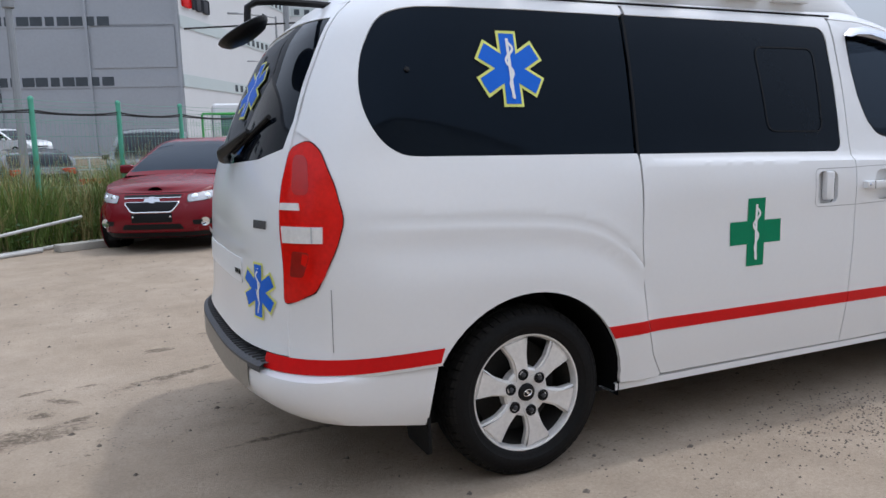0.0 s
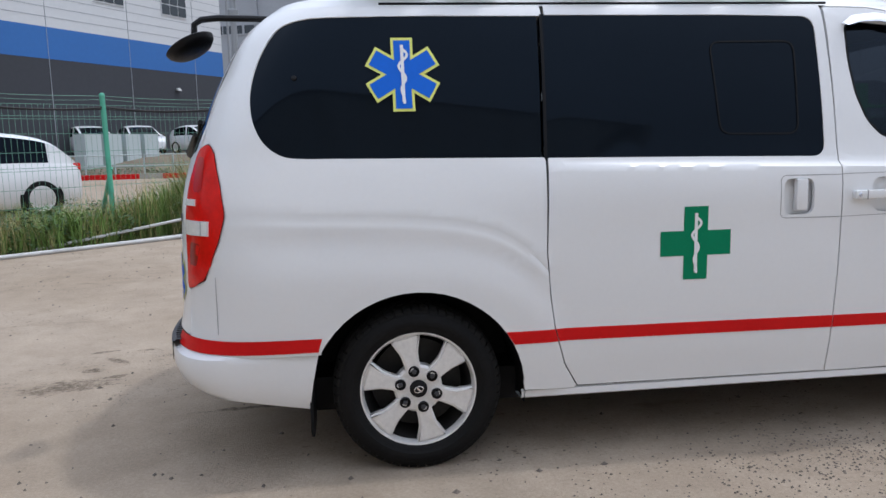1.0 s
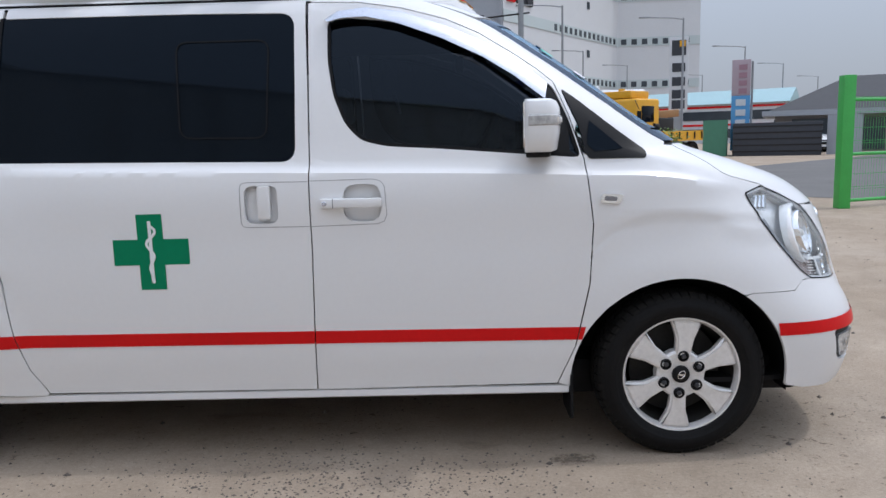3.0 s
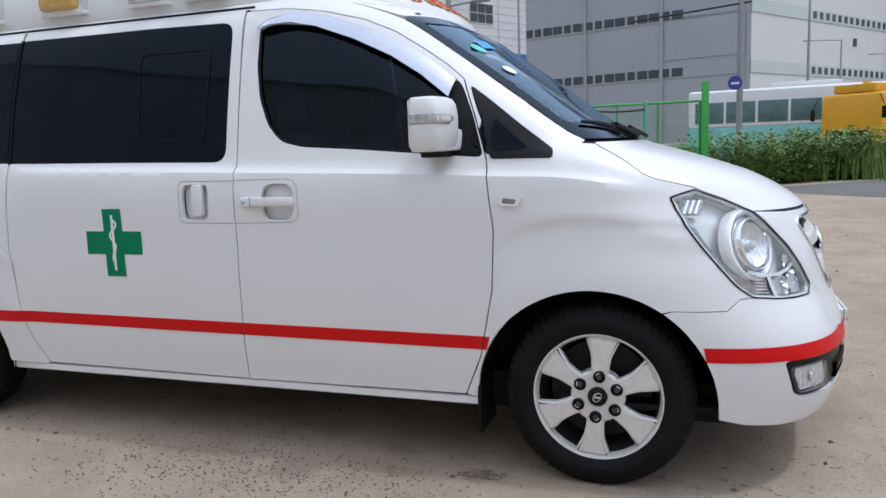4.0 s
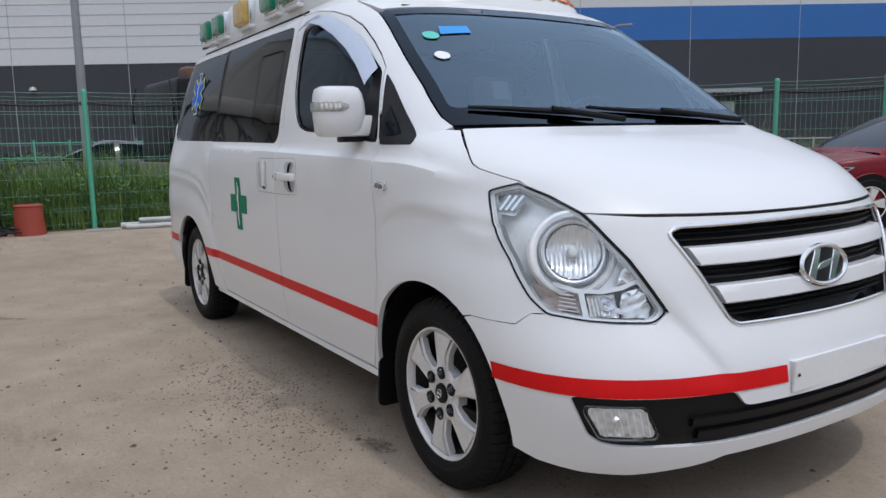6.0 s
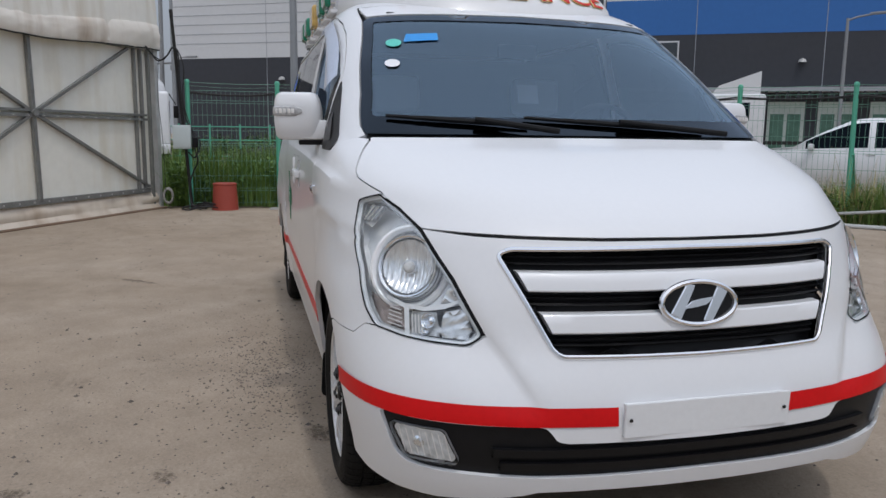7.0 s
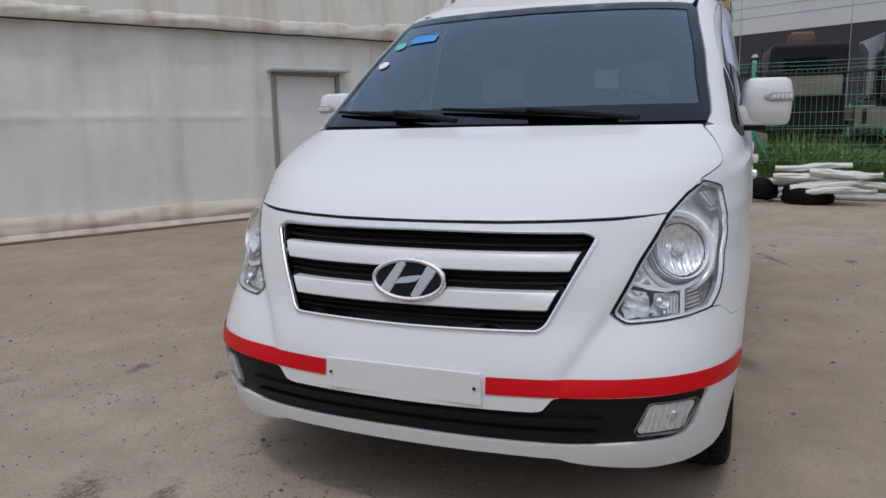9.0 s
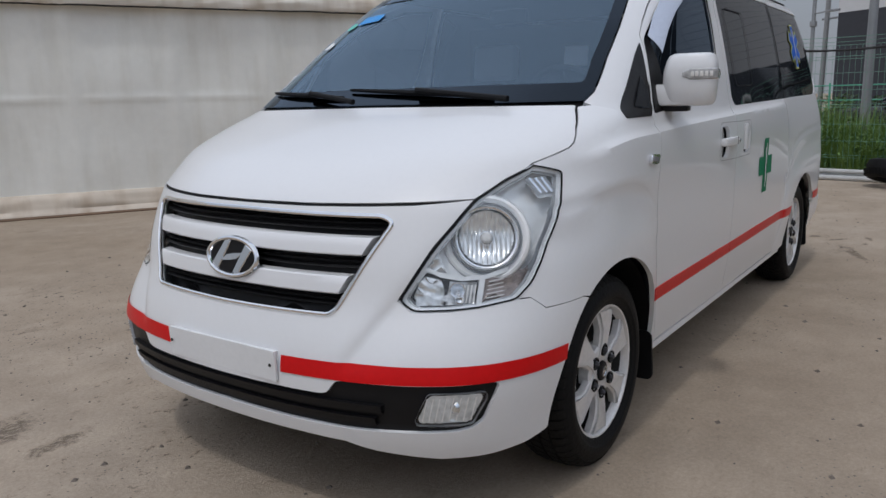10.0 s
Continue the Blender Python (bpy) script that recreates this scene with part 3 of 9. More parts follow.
def nose_ax(x, z):
    """The chart's a for the point of the right half that lies at x."""
    h, tip, reach, m, n, tail = slice_at(z)
    u = min(1, max(0, (x - tip + reach) / reach))
    return ((1 - u ** n) ** (1 / m) + 1 - u) / 2


def tail_a(w, z):
    h, tip, reach, m, n, tail = slice_at(z)
    v = min(1, abs(w) / h)
    return math.copysign((v + 1 - (1 - v ** TAIL_M) ** (1 / TAIL_N)) / 2, w)


REAR_FOLD = [(-0.8, 1.062), (-0.52, 1.053), (-0.1, 1.033), (0.12, 1.015), (0.233, 0.994), (0.349, 0.952), (0.419, 0.907), (0.468, 0.87), (0.522, 0.81), (0.563, 0.761), (0.62, 0.66)]
FRONT_FOLD = [(2.8, 0.79), (2.84, 0.852), (2.873, 0.896), (2.898, 0.925), (2.937, 0.948), (2.975, 0.968), (3.037, 0.985), (3.108, 0.992), (3.22, 0.991), (3.325, 0.977), (3.403, 0.965), (3.475, 0.952)]
SHOULDER = [(0.2, 1.212), (1.376, 1.184), (2.044, 1.167), (2.609, 1.15), (2.877, 1.138), (3.054, 1.132), (3.167, 1.119), (3.271, 1.099), (3.367, 1.077), (3.44, 1.053)]


def fold(d):
    """Relief of a flank over a wheel by the height d over the fold: hollow just under it, swelling further down."""
    if d > 0:
        return 0.0035 * blend(d, 1, 0, 0.0, 0.09)
    return blend(-d, 0.0035, -0.0055, 0.0, 0.028) + blend(-d, 0.0, 0.0215, 0.02, 0.27)


def flare(x, z):
    """The swelling of the flanks over the wheels, with a fold above each, and the ledge under the windows."""
    fade = blend(x, 1, 0, 3.5, 3.9) * min(1, max(0, (x + 0.8) / 0.3))
    rear = fold(z - curve(x, REAR_FOLD)) * blend(x, 1, 0, 0.5, 0.64) if x < 0.64 else 0.0
    front = fold(z - curve(x, FRONT_FOLD)) * blend(x, 0, 1, 2.76, 2.9) if x > 2.76 else 0.0
    d = z - curve(x, SHOULDER)
    ledge = 0.02 * blend(x, 0, 1, 0.3, 0.9) * blend(x, 1, 0, 3.2, 3.44)
    ledge *= blend(d, 1, 0, -0.004, 0.026) if d > 0 else blend(-d, 0.96, 0, 0.0, 0.3)
    return fade * (rear + front) + ledge


def fold_lines(table, offsets, lo=None, hi=None):
    """Lines along a fold, for panels to break at."""
    lo, hi = table[0][0] if lo is None else lo, table[-1][0] if hi is None else hi
    return [[(lo + (hi - lo) * k / 40, curve(lo + (hi - lo) * k / 40, table) + o) for k in range(41)] for o in offsets]


def dent(w, z):
    """The hollow beside the nose's middle part: deepest under the inner edge of the head lamp."""
    deep = curve(z, [(0.5, 0.0), (0.545, 0.009), (0.6, 0.013), (0.7, 0.014), (0.75, 0.01), (0.9, 0.004), (0.985, 0.0)]) if 0.5 < z < 0.985 else 0.0
    v = valley(z)
    if w < v:
        return -deep * blend(v - w, 1, 0, -0.006, 0.032)
    return -deep * blend(w - v, 0.93, 0, 0.0, 0.2)


def valley(z):
    return curve(z, [(0.5, 0.468), (0.55, 0.497), (0.6, 0.528), (0.655, 0.562), (0.711, 0.6), (0.858, 0.672), (0.915, 0.704), (0.986, 0.738)])


def side_chart(s):
    """Chart of a flank: x and z; s is the side, -1 right, 1 left."""
    return lambda x, z: Vector((x, s * (side_w(x, z) + flare(x, z)), z))


def nose_chart(s):
    """Chart of the nose, which runs on along the flank past a = 1."""
    def at(a, z):
        p = nose_point(max(-1, min(1, a)), z)
        p.x += dent(abs(p.y), z) - max(0, abs(a) - 1)
        if abs(p.y) > 0.7:
            p.y += math.copysign(flare(p.x, z) * min(1, (abs(p.y) - 0.7) / 0.15), p.y)
        p.y *= s
        return p
    return at


def tail_chart(s):
    def at(a, z):
        p = tail_point(max(-1, min(1, a)), z)
        p.x += max(0, abs(a) - 1)
        if abs(p.y) > 0.8:
            p.y += math.copysign(flare(p.x, z), p.y)
        p.y *= s
        return p
    return at


def on_nose(x, z):
    """Chart place of a point of the nose or flank given by x and height."""
    h, tip, reach, m, n, tail = slice_at(z)
    return (nose_ax(x, z) if x > tip - reach else 1 + tip - reach - x, z)


def on_tail(x, z):
    h, tip, reach, m, n, tail = slice_at(z)
    k = tail + TAIL_REACH - x
    u = min(1, k / TAIL_REACH)
    return (((1 - u ** TAIL_N) ** (1 / TAIL_M) + 1 - u) / 2 if k > 0 else 1 - k, z)

# ---- the yard and what stands round it ----
def flat(points, z, material, name, kind="structure"):
    bm = bmesh.new()
    bm.faces.new([bm.verts.new((x, y, z)) for x, y in points])
    bmesh.ops.recalc_face_normals(bm, faces=bm.faces)
    if bm.faces[:][0].normal.z < 0:
        bmesh.ops.reverse_faces(bm, faces=bm.faces)
    return tagged(part(name, bm, material, smooth=False), kind=kind)


flat([(-1500, -1500), (1500, -1500), (1500, 1500), (-1500, 1500)], 0, GROUND, "ground")
U, V = Vector((0.732, 0.681, 0)), Vector((0.681, -0.732, 0))


def uv(u, v, z=0.0):
    """A place by its way along the side fence (u) and across it (v)."""
    return U * u + V * v + Vector((0, 0, z))


flat([uv(13.9, -8.6)[:2], uv(13.9, 120)[:2], uv(42, 120)[:2], uv(42, -8.6)[:2]], 0.006, ASPHALT, "road")


def fence_y(x):
    return 9.06 + 0.93 * (x + 2.27)


def strip_ground(points, name):
    return flat(points, 0.01, SOIL, name)


strip_ground([(-6.6, fence_y(-6.9) - 0.35), (-1.6, fence_y(-1.6) - 0.85), (2.0, fence_y(2.0) - 0.35), (1.0, fence_y(2.0) + 2.6), (-9.5, fence_y(-6.9) + 2.6)], "verge")
strip_ground([(-6.55, 5.1), (-7.55, -2.6), (-11.5, -2.6), (-11.5, 5.4)], "verge_rear")

# tent hall behind the camera's first stretch
WALL_AT, WALL_D = Vector((-7.4, -2.85, 0)), Vector((0.88, -0.475, 0)).normalized()
WALL_N = Vector((-WALL_D.y, WALL_D.x, 0))
WALL_M = Matrix(((WALL_D.x, WALL_N.x, 0, WALL_AT.x), (WALL_D.y, WALL_N.y, 0, WALL_AT.y), (0, 0, 1, 0), (0, 0, 0, 1)))
WALL_END = 24.0
hall = tagged(new("tent_hall"), "grey-white tarpaulin storage hall with a steel gate", "storage hall")
hall.matrix_world = WALL_M


def wavy(s0, s1, z0, z1, name, material, depth=0.02, ds=0.12, dz=0.12, base=0.0, wave=None, thick=0.05):
    """A slack sheet of tarpaulin along the hall's side."""
    ns, nz = max(2, int((s1 - s0) / ds)), max(2, int((z1 - z0) / dz))
    rings = []
    for j in range(nz + 1):
        z = z0 + (z1 - z0) * j / nz
        row = []
        for i in range(ns + 1):
            s = s0 + (s1 - s0) * i / ns
            y = base + (wave(s, z) if wave else depth * noise.noise((s * 0.8, z * 1.2, 3.7)) + depth * 0.6 * noise.noise((s * 2.2, z * 0.5, 1.1)))
            row.append(Vector((s, y, z)))
        rings.append(row)
    rings = [[p + Vector((0, -thick, 0)) for p in rings[0]]] + rings + [[p + Vector((0, -thick, 0)) for p in rings[-1]]]
    return part(name, ribbon_loft(rings), material, hall)


def side_wave(s, z):
    """Slack sheet over upright poles and one level tube."""
    slack = 0.035 * noise.noise((s * 0.8, z * 1.2, 3.7)) + 0.021 * noise.noise((s * 2.2, z * 0.5, 1.1))
    pole = 0.022 * math.exp(-(((s * 0.83 + 0.1 * noise.noise((s, 0, 0))) % 1.0 - 0.5) / 0.07) ** 2)
    tube_line = 0.026 * math.exp(-((z - 1.4 - 0.012 * math.sin(s)) / 0.035) ** 2) * (0.55 + 0.45 * noise.noise((s * 1.7, 0, 9)))
    return slack + max(pole, tube_line)


wavy(5.09, WALL_END, 0.2, 2.6, "side_sheet", TARP, ds=0.08, dz=0.04, wave=side_wave)
wavy(3.42, 4.03, 0.2, 2.6, "side_sheet", TARP, 0.025)
wavy(4.03, 5.09, 2.0, 2.6, "side_sheet", TARP, 0.02)


def hem_wave(s, z):
    bulge = math.sin(math.pi * min(1, max(0, z / 0.26))) ** 0.6
    return 0.03 + (0.06 + 0.04 * noise.noise((s * 1.3, 0.2, 5))) * bulge + 0.03 * noise.noise((s * 4, z * 9, 2)) + 0.1 * max(0, 1 - z / 0.08)


wavy(3.4, WALL_END, -0.01, 0.27, "ground_hem", TARP_HEM, ds=0.09, dz=0.03, wave=hem_wave)
wavy(-0.3, 3.4, -0.01, 0.27, "ground_hem", TARP_HEM, ds=0.09, dz=0.03, wave=lambda s, z: hem_wave(s, z) * 0.8 - 0.03)


part("ground_lath", tube([(s, 0.2 + 0.03 * noise.noise((s * 0.9, 0, 4)), 0.012) for s in [-0.3 + 0.5 * k for k in range(49)]], 0.022, 6), surface("rusty_lath", (0.2, 0.13, 0.085), 0.8, vary=0.3), hall)


def valance():
    """The hem of the upper sheet: a slack, creased band that grows towards the corner."""
    rings = []
    for j in range(13):
        k = j / 12
        row = []
        for i in range(349):
            q = -0.42 + (WALL_END + 0.42) * i / 348
            low = 2.5 + 0.1 * max(0, 1 - max(0, q) / 2.6) + 0.012 * noise.noise((q * 1.9, 0, 2)) - 0.03 * math.exp(-((q - 1.9) / 0.5) ** 2)
            high = low + 0.19 + 0.21 * max(0, 1 - max(0, q) / 4.6)
            out = 0.1 + 0.03 * math.sin(math.pi * k) ** 0.7 + 0.022 * noise.noise((q * 1.4, k * 0.8, 3)) + 0.012 * noise.noise((q * 4.5 + k * 2, k * 2.5, 1)) + 0.01 * abs(noise.noise((q * 7 - k * 3, k * 4, 6))) - 0.02 * math.exp(-(((q * 1.7 + 0.25 * noise.noise((q, 0, 5))) % 1.0 - 0.5) / 0.05) ** 2)
            row.append(Vector((q, out, low + (high - low) * k)))
        rings.append(row)
    rings = [[p + Vector((0, -0.08, 0.01)) for p in rings[0]]] + rings + [[p + Vector((0, -0.08, 0)) for p in rings[-1]]]
    # dark tube draws the dark hem and the shadow under it in one
    part("hem_shade_edge", tube([p + Vector((0, 0.004, 0)) for p in rings[1][::2]], 0.011, 6), STEEL_DARK, hall, "dark lower hem with its shadow drawn in")
    return part("valance", ribbon_loft(rings), TARP_STAIN, hall, "stained creased valance")


def upper_wave(s, z):
    return 0.1 + 0.004 * math.sin(s * 9) + 0.025 * noise.noise((s * 1.5, z, 8)) - (z - 2.84) * 0.05


valance()
wavy(-0.42, WALL_END, 2.62, 4.7, "upper_sheet", TARP_OLD, ds=0.1, dz=0.3, wave=upper_wave)
part("end_sheet", place(box(0.05, 12, 4.6), pose(-0.4, -6.0, 0.05)), TARP, hall)
part("roof_sheet", place(box(WALL_END + 0.4, 12, 0.05), pose(WALL_END / 2 - 0.2, -5.95, 4.66)), TARP, hall)
part("far_sheet", place(box(0.05, 12, 4.6), pose(WALL_END, -6.0, 0.05)), TARP, hall)
door = part("door_leaf", place(box(0.97, 0.05, 1.73, bevel=0.006), pose(4.56, -0.01, 0.22)), surface("pale_door_sheet", (0.78, 0.78, 0.77), 0.45, vary=0.06), hall, "pale metal side door")
for s in (4.045, 5.075):
    part("door_frame", place(box(0.05, 0.09, 1.8), pose(s, 0.015, 0.2)), STEEL_MID, hall)
part("door_frame", place(box(1.08, 0.09, 0.05), pose(4.56, 0.015, 1.955)), STEEL_MID, hall)
part("door_canopy", place(box(1.25, 0.22, 0.035, bevel=0.01), pose(4.53, 0.1, 2.0, 6, 0, 0)), STEEL_PALE, hall)
part("door_handle", place(box(0.04, 0.05, 0.2, bevel=0.01), pose(4.11, 0.05, 1.05)), PLASTIC, door)
sheet = part("gate_sheet", place(box(3.75, 0.03, 2.32), pose(1.52, -0.03, 0.24)), tarp_material("pale_gate_sheet", (0.79, 0.775, 0.7), (0.84, 0.79, 0.7)), hall)


def gate_bar(a, b, r=0.03):
    (s0, z0), (s1, z1) = a, b
    d = math.hypot(s1 - s0, z1 - z0)
    part("gate_bar", place(box(d, 0.05, r * 2), Matrix.Translation(((s0 + s1) / 2, 0.02, (z0 + z1) / 2)) @ Matrix.Rotation(-math.atan2(z1 - z0, s1 - s0), 4, "Y") @ Matrix.Translation((0, 0, -r))), STEEL, hall)


for a, b, r in (((2.31, 0.3), (2.36, 2.56), 0.028), ((-0.1, 1.535), (3.4, 1.535), 0.017), ((-0.1, 1.465), (3.4, 1.465), 0.02), ((2.33, 1.5), (3.44, 2.07), 0.019), ((2.33, 1.5), (3.4, 0.9), 0.019),
                ((2.33, 1.5), (0.3, 2.56), 0.02), ((2.33, 1.5), (-0.1, 0.37), 0.019), ((-0.1, 0.31), (3.4, 0.31), 0.036), ((0.16, 0.3), (0.16, 2.58), 0.017), ((0.0, 0.28), (0.0, 2.58), 0.02), ((-0.2, 0.02), (-0.2, 2.6), 0.024)):
    gate_bar(a, b, r)
for k in range(13):
    for z in (0.31, 1.465):
        part("bolt", place(lathe([(0.0, 0.012), (0.009, 0.01), (0.013, 0.0)], 8), pose(0.1 + 0.26 * k, 0.045, z, -90, 0, 0)), STEEL_PALE, hall)
part("gate_node", place(lathe([(0.0, 0.05), (0.05, 0.05), (0.06, 0.0)], 16), pose(2.33, 0.02, 1.5, -90, 0, 0)), STEEL, hall)
part("corner_post", place(box(0.09, 0.09, 2.6), pose(-0.36, 0.02, 0.0)), STEEL_PALE, hall)


# fences
def wire_panel(a, b, height=1.95, pitch=0.075, lift=0.06):
    """Welded mesh between two posts, as thin square wires."""
    a, b = Vector(a), Vector(b)
    d = b - a
    n = max(2, int(d.length / pitch))
    nrm = Vector((-d.y, d.x, 0)).normalized()
    verts, faces = [], []

    def wire(p, q, r):
        axis = (q - p).normalized()
        e1 = nrm
        e2 = axis.cross(nrm)
        k = len(verts)
        for o in (p, q):
            for c in range(3):
                verts.append(o + (e1 * math.cos(c * 2.094) + e2 * math.sin(c * 2.094)) * r)
        for c in range(3):
            faces.append((k + c, k + (c + 1) % 3, k + 3 + (c + 1) % 3, k + 3 + c))
    for i in range(n + 1):
        p = a + d * (i / n)
        wire(p + Vector((0, 0, lift)), p + Vector((0, 0, height)), 0.0026)
    for z in (0.1, 0.3, 0.34, 0.55, 0.8, 1.05, 1.09, 1.3, 1.55, 1.75, 1.79, height):
        wire(a + Vector((0, 0, z)), b + Vector((0, 0, z)), 0.0036)
    me = bpy.data.meshes.new("mesh_panel")
    me.from_pydata(verts, [], faces)
    me.materials.append(WIRE_GREEN)
    return new("mesh_panel", me)


def fence(name, label, places, braces=()):
    root = tagged(new(name), label, "fence")
    for i, (x, y) in enumerate(places):
        lean = 0.02 * math.sin(i * 2.3)
        post = part("post", tube([(x, y, -0.05), (x + lean * 0.5, y, 1.05), (x + lean, y, 2.1)], 0.038, 12), FENCE_GREEN, root)
        part("post_cap", place(lathe([(0.0, 0.03), (0.025, 0.025), (0.042, 0.0), (0.042, -0.03)], 12), pose(x + lean, y, 2.1)), FENCE_GREEN, post)
        if i in braces:
            part("brace", rod((x + 0.02, y, 1.05), (x - 0.42, y + 0.55, 0.0), 0.03, 10), FENCE_GREEN, root)
    for (x0, y0), (x1, y1) in zip(places, places[1:]):
        panel = wire_panel((x0, y0, 0), (x1, y1, 0))
        panel.parent = root
        panel["kind"] = "stuff"
    wires = []
    for z, sag, r, m in ((2.08, 0.015, 0.004, WIRE_GREEN), (2.03, 0.03, 0.003, WIRE_GREEN), (1.93, 0.05, 0.014, CABLE), (1.9, 0.03, 0.01, CABLE)):
        pts = []
        for (x0, y0), (x1, y1) in zip(places, places[1:]):
            for k in range(6):
                t = k / 6
                pts.append((x0 + (x1 - x0) * t, y0 + (y1 - y0) * t, z - sag * 4 * t * (1 - t) + 0.015 * noise.noise((x0 + t, z * 9, 1))))
        pts.append((*places[-1], z))
        part("cable" if m is CABLE else "top_wire", tube(pts, r, 6), m, root)
    return root


side_posts = [(x, fence_y(x)) for x in (-6.35, -4.95, -3.72, -2.3, -1.12, -0.05, 1.2, 2.4)]
fence("side_fence", "green wire mesh fence with black cables along it", side_posts, braces=(2,))
fence("rear_fence", "green wire mesh fence beside a weedy verge", [(-6.365, fence_y(-6.35) - 0.02), (-6.75, 3.0), (-7.1, 0.95), (-7.3, -0.68), (-7.34, -2.12)], braces=(2,))


# gate leaves at the yard's entrance
def gate_leaf(a, b, tall, post_tall, fat, label):
    a, b = Vector(a), Vector(b)
    root = tagged(new("entrance_gate"), label, "gate", "entrance gate leaves")
    part("gate_post", place(box(fat, fat, post_tall, bevel=0.01), Matrix.Translation(a)), GATE_GREEN, root)
    d = (b - a).normalized()
    a2 = a + d * (fat / 2 + 0.03)
    for z in (0.12, tall * 0.5, tall):
        part("rail", rod(a2 + Vector((0, 0, z)), b + Vector((0, 0, z)), 0.028, 8), GATE_GREEN, root)
    for k in range(4):
        p = a2 + (b - a2) * (k / 3)
        part("stile", rod(p + Vector((0, 0, 0.1)), p + Vector((0, 0, tall)), 0.028 if k in (0, 3) else 0.02, 8), GATE_GREEN, root)
    net = wire_panel(a2, b, tall, 0.06, 0.1)
    net.data.materials[0] = GATE_GREEN
    net.parent = root
    net["kind"] = "stuff"


gate_leaf((3.62, 14.5, 0), (0.75, 14.75, 0), 2.1, 2.52, 0.16, "bright green steel gate leaf of wire mesh, open")
gate_leaf((8.62, 8.5, 0), (11.2, 9.5, 0), 1.75, 2.13, 0.19, "bright green gate leaf swung open towards the road")
part("latch_box", place(box(0.1, 0.08, 0.16, bevel=0.01), pose(1.35, 12.3, 1.45)), PLASTIC, bpy.data.objects["side_fence"])

# verges: grass and weeds
def blades(count, region, tall, width, name, material, label, seed, lean=0.35, clump=0.0, rise=None):
    """A stand of bent grass blades."""
    rng = np.random.default_rng(seed)
    verts, faces = [], []
    done = 0
    while done < count:
        x, y = region(rng)
        big = (1.0 + clump * noise.noise((x * 0.9, y * 0.9, seed))) * (rise(x) if rise else 1.0)
        n = 5
        for _ in range(n):
            h = tall * big * rng.uniform(0.45, 1.0)
            if h < 0.05:
                continue
            a = rng.uniform(0, math.tau)
            px, py = x + rng.normal(0, 0.05), y + rng.normal(0, 0.05)
            bend = rng.uniform(0.05, lean) * h
            dx, dy = math.cos(a), math.sin(a)
            wx, wy = -dy * width * rng.uniform(0.6, 1.3), dx * width * rng.uniform(0.6, 1.3)
            k = len(verts)
            verts += [(px - wx, py - wy, 0), (px + wx, py + wy, 0), (px + dx * bend * 0.35 - wx * 0.8, py + dy * bend * 0.35 - wy * 0.8, h * 0.55), (px + dx * bend * 0.35 + wx * 0.8, py + dy * bend * 0.35 + wy * 0.8, h * 0.55), (px + dx * bend, py + dy * bend, h)]
            faces += [(k, k + 1, k + 3, k + 2), (k + 2, k + 3, k + 4)]
        done += n
    me = bpy.data.meshes.new(name)
    me.from_pydata(verts, [], faces)
    me.materials.append(material)
    return tagged(new(name, me), label, "grass", kind="stuff")


def weeds(count, region, tall, leaf, name, label, seed, material=None):
    """Leafy weeds: stalks with many small leaves."""
    rng = np.random.default_rng(seed)
    verts, faces = [], []
    for _ in range(count):
        x, y = region(rng)
        h = tall * rng.uniform(0.4, 1.0)
        lx, ly = rng.normal(0, 0.12, 2)
        for j in range(int(10 + 16 * h)):
            t = rng.uniform(0.1, 1)
            c = Vector((x + lx * t + rng.normal(0, 0.05), y + ly * t + rng.normal(0, 0.05), h * t))
            a, tilt = rng.uniform(0, math.tau), rng.uniform(-0.3, 0.7)
            d = Vector((math.cos(a), math.sin(a), tilt)).normalized()
            w = Vector((-d.y, d.x, rng.uniform(-0.3, 0.3))).normalized() * leaf * 0.3
            s = leaf * rng.uniform(0.6, 1.4)
            k = len(verts)
            verts += [c, c + d * s * 0.5 + w, c + d * s, c + d * s * 0.5 - w]
            faces.append((k, k + 1, k + 2, k + 3))
    me = bpy.data.meshes.new(name)
    me.from_pydata([tuple(v) for v in verts], [], faces)
    me.materials.append(material or LEAF)
    return tagged(new(name, me), label, "weeds", kind="stuff")


def beyond_side(r):
    x = r.uniform(-7.0, 2.2)
    k = abs(r.normal(0.0, 0.9)) - 0.2
    if r.uniform() < 0.3:
        k = r.uniform(-0.62, 0.1) * min(1, max(0.25, (0.6 - x) / 2))
    return x - k * 0.68, fence_y(x) + k * 0.73


def side_rise(x):
    """The verge grows taller towards the parked car."""
    return 0.5 + 0.75 * min(1, max(0, (x + 4.4) / 2.6)) - 0.6 * min(1, max(0, (x + 0.9) / 0.9))


def beyond_rear(r):
    y = r.uniform(-2.6, 5.2)
    return -7.35 + (y + 0.42) * 0.16 - abs(r.normal(0.05, 1.0)), y


blades(17000, beyond_side, 0.95, 0.006, "verge_grass", GRASS, "tall green grass growing through a fence", 3, lean=1.0, clump=0.9, rise=side_rise)
blades(9000, beyond_side, 1.15, 0.0045, "dry_grass", GRASS_DRY, "dry yellow stalks among the grass", 4, lean=0.8, clump=0.9, rise=side_rise)
blades(15000, beyond_rear, 0.95, 0.007, "rear_verge_grass", GRASS, "green grass behind the mesh fence", 5, lean=0.8, clump=0.7)
weeds(620, beyond_side, 0.62, 0.085, "verge_weeds", "dark leafy weeds at the fence", 6)
weeds(900, lambda r: (r.uniform(-0.2, 3.3), fence_y(1.5) + r.uniform(0.3, 2.4)), 1.12, 0.085, "verge_weeds", "dark leafy weeds behind the fence end", 19)
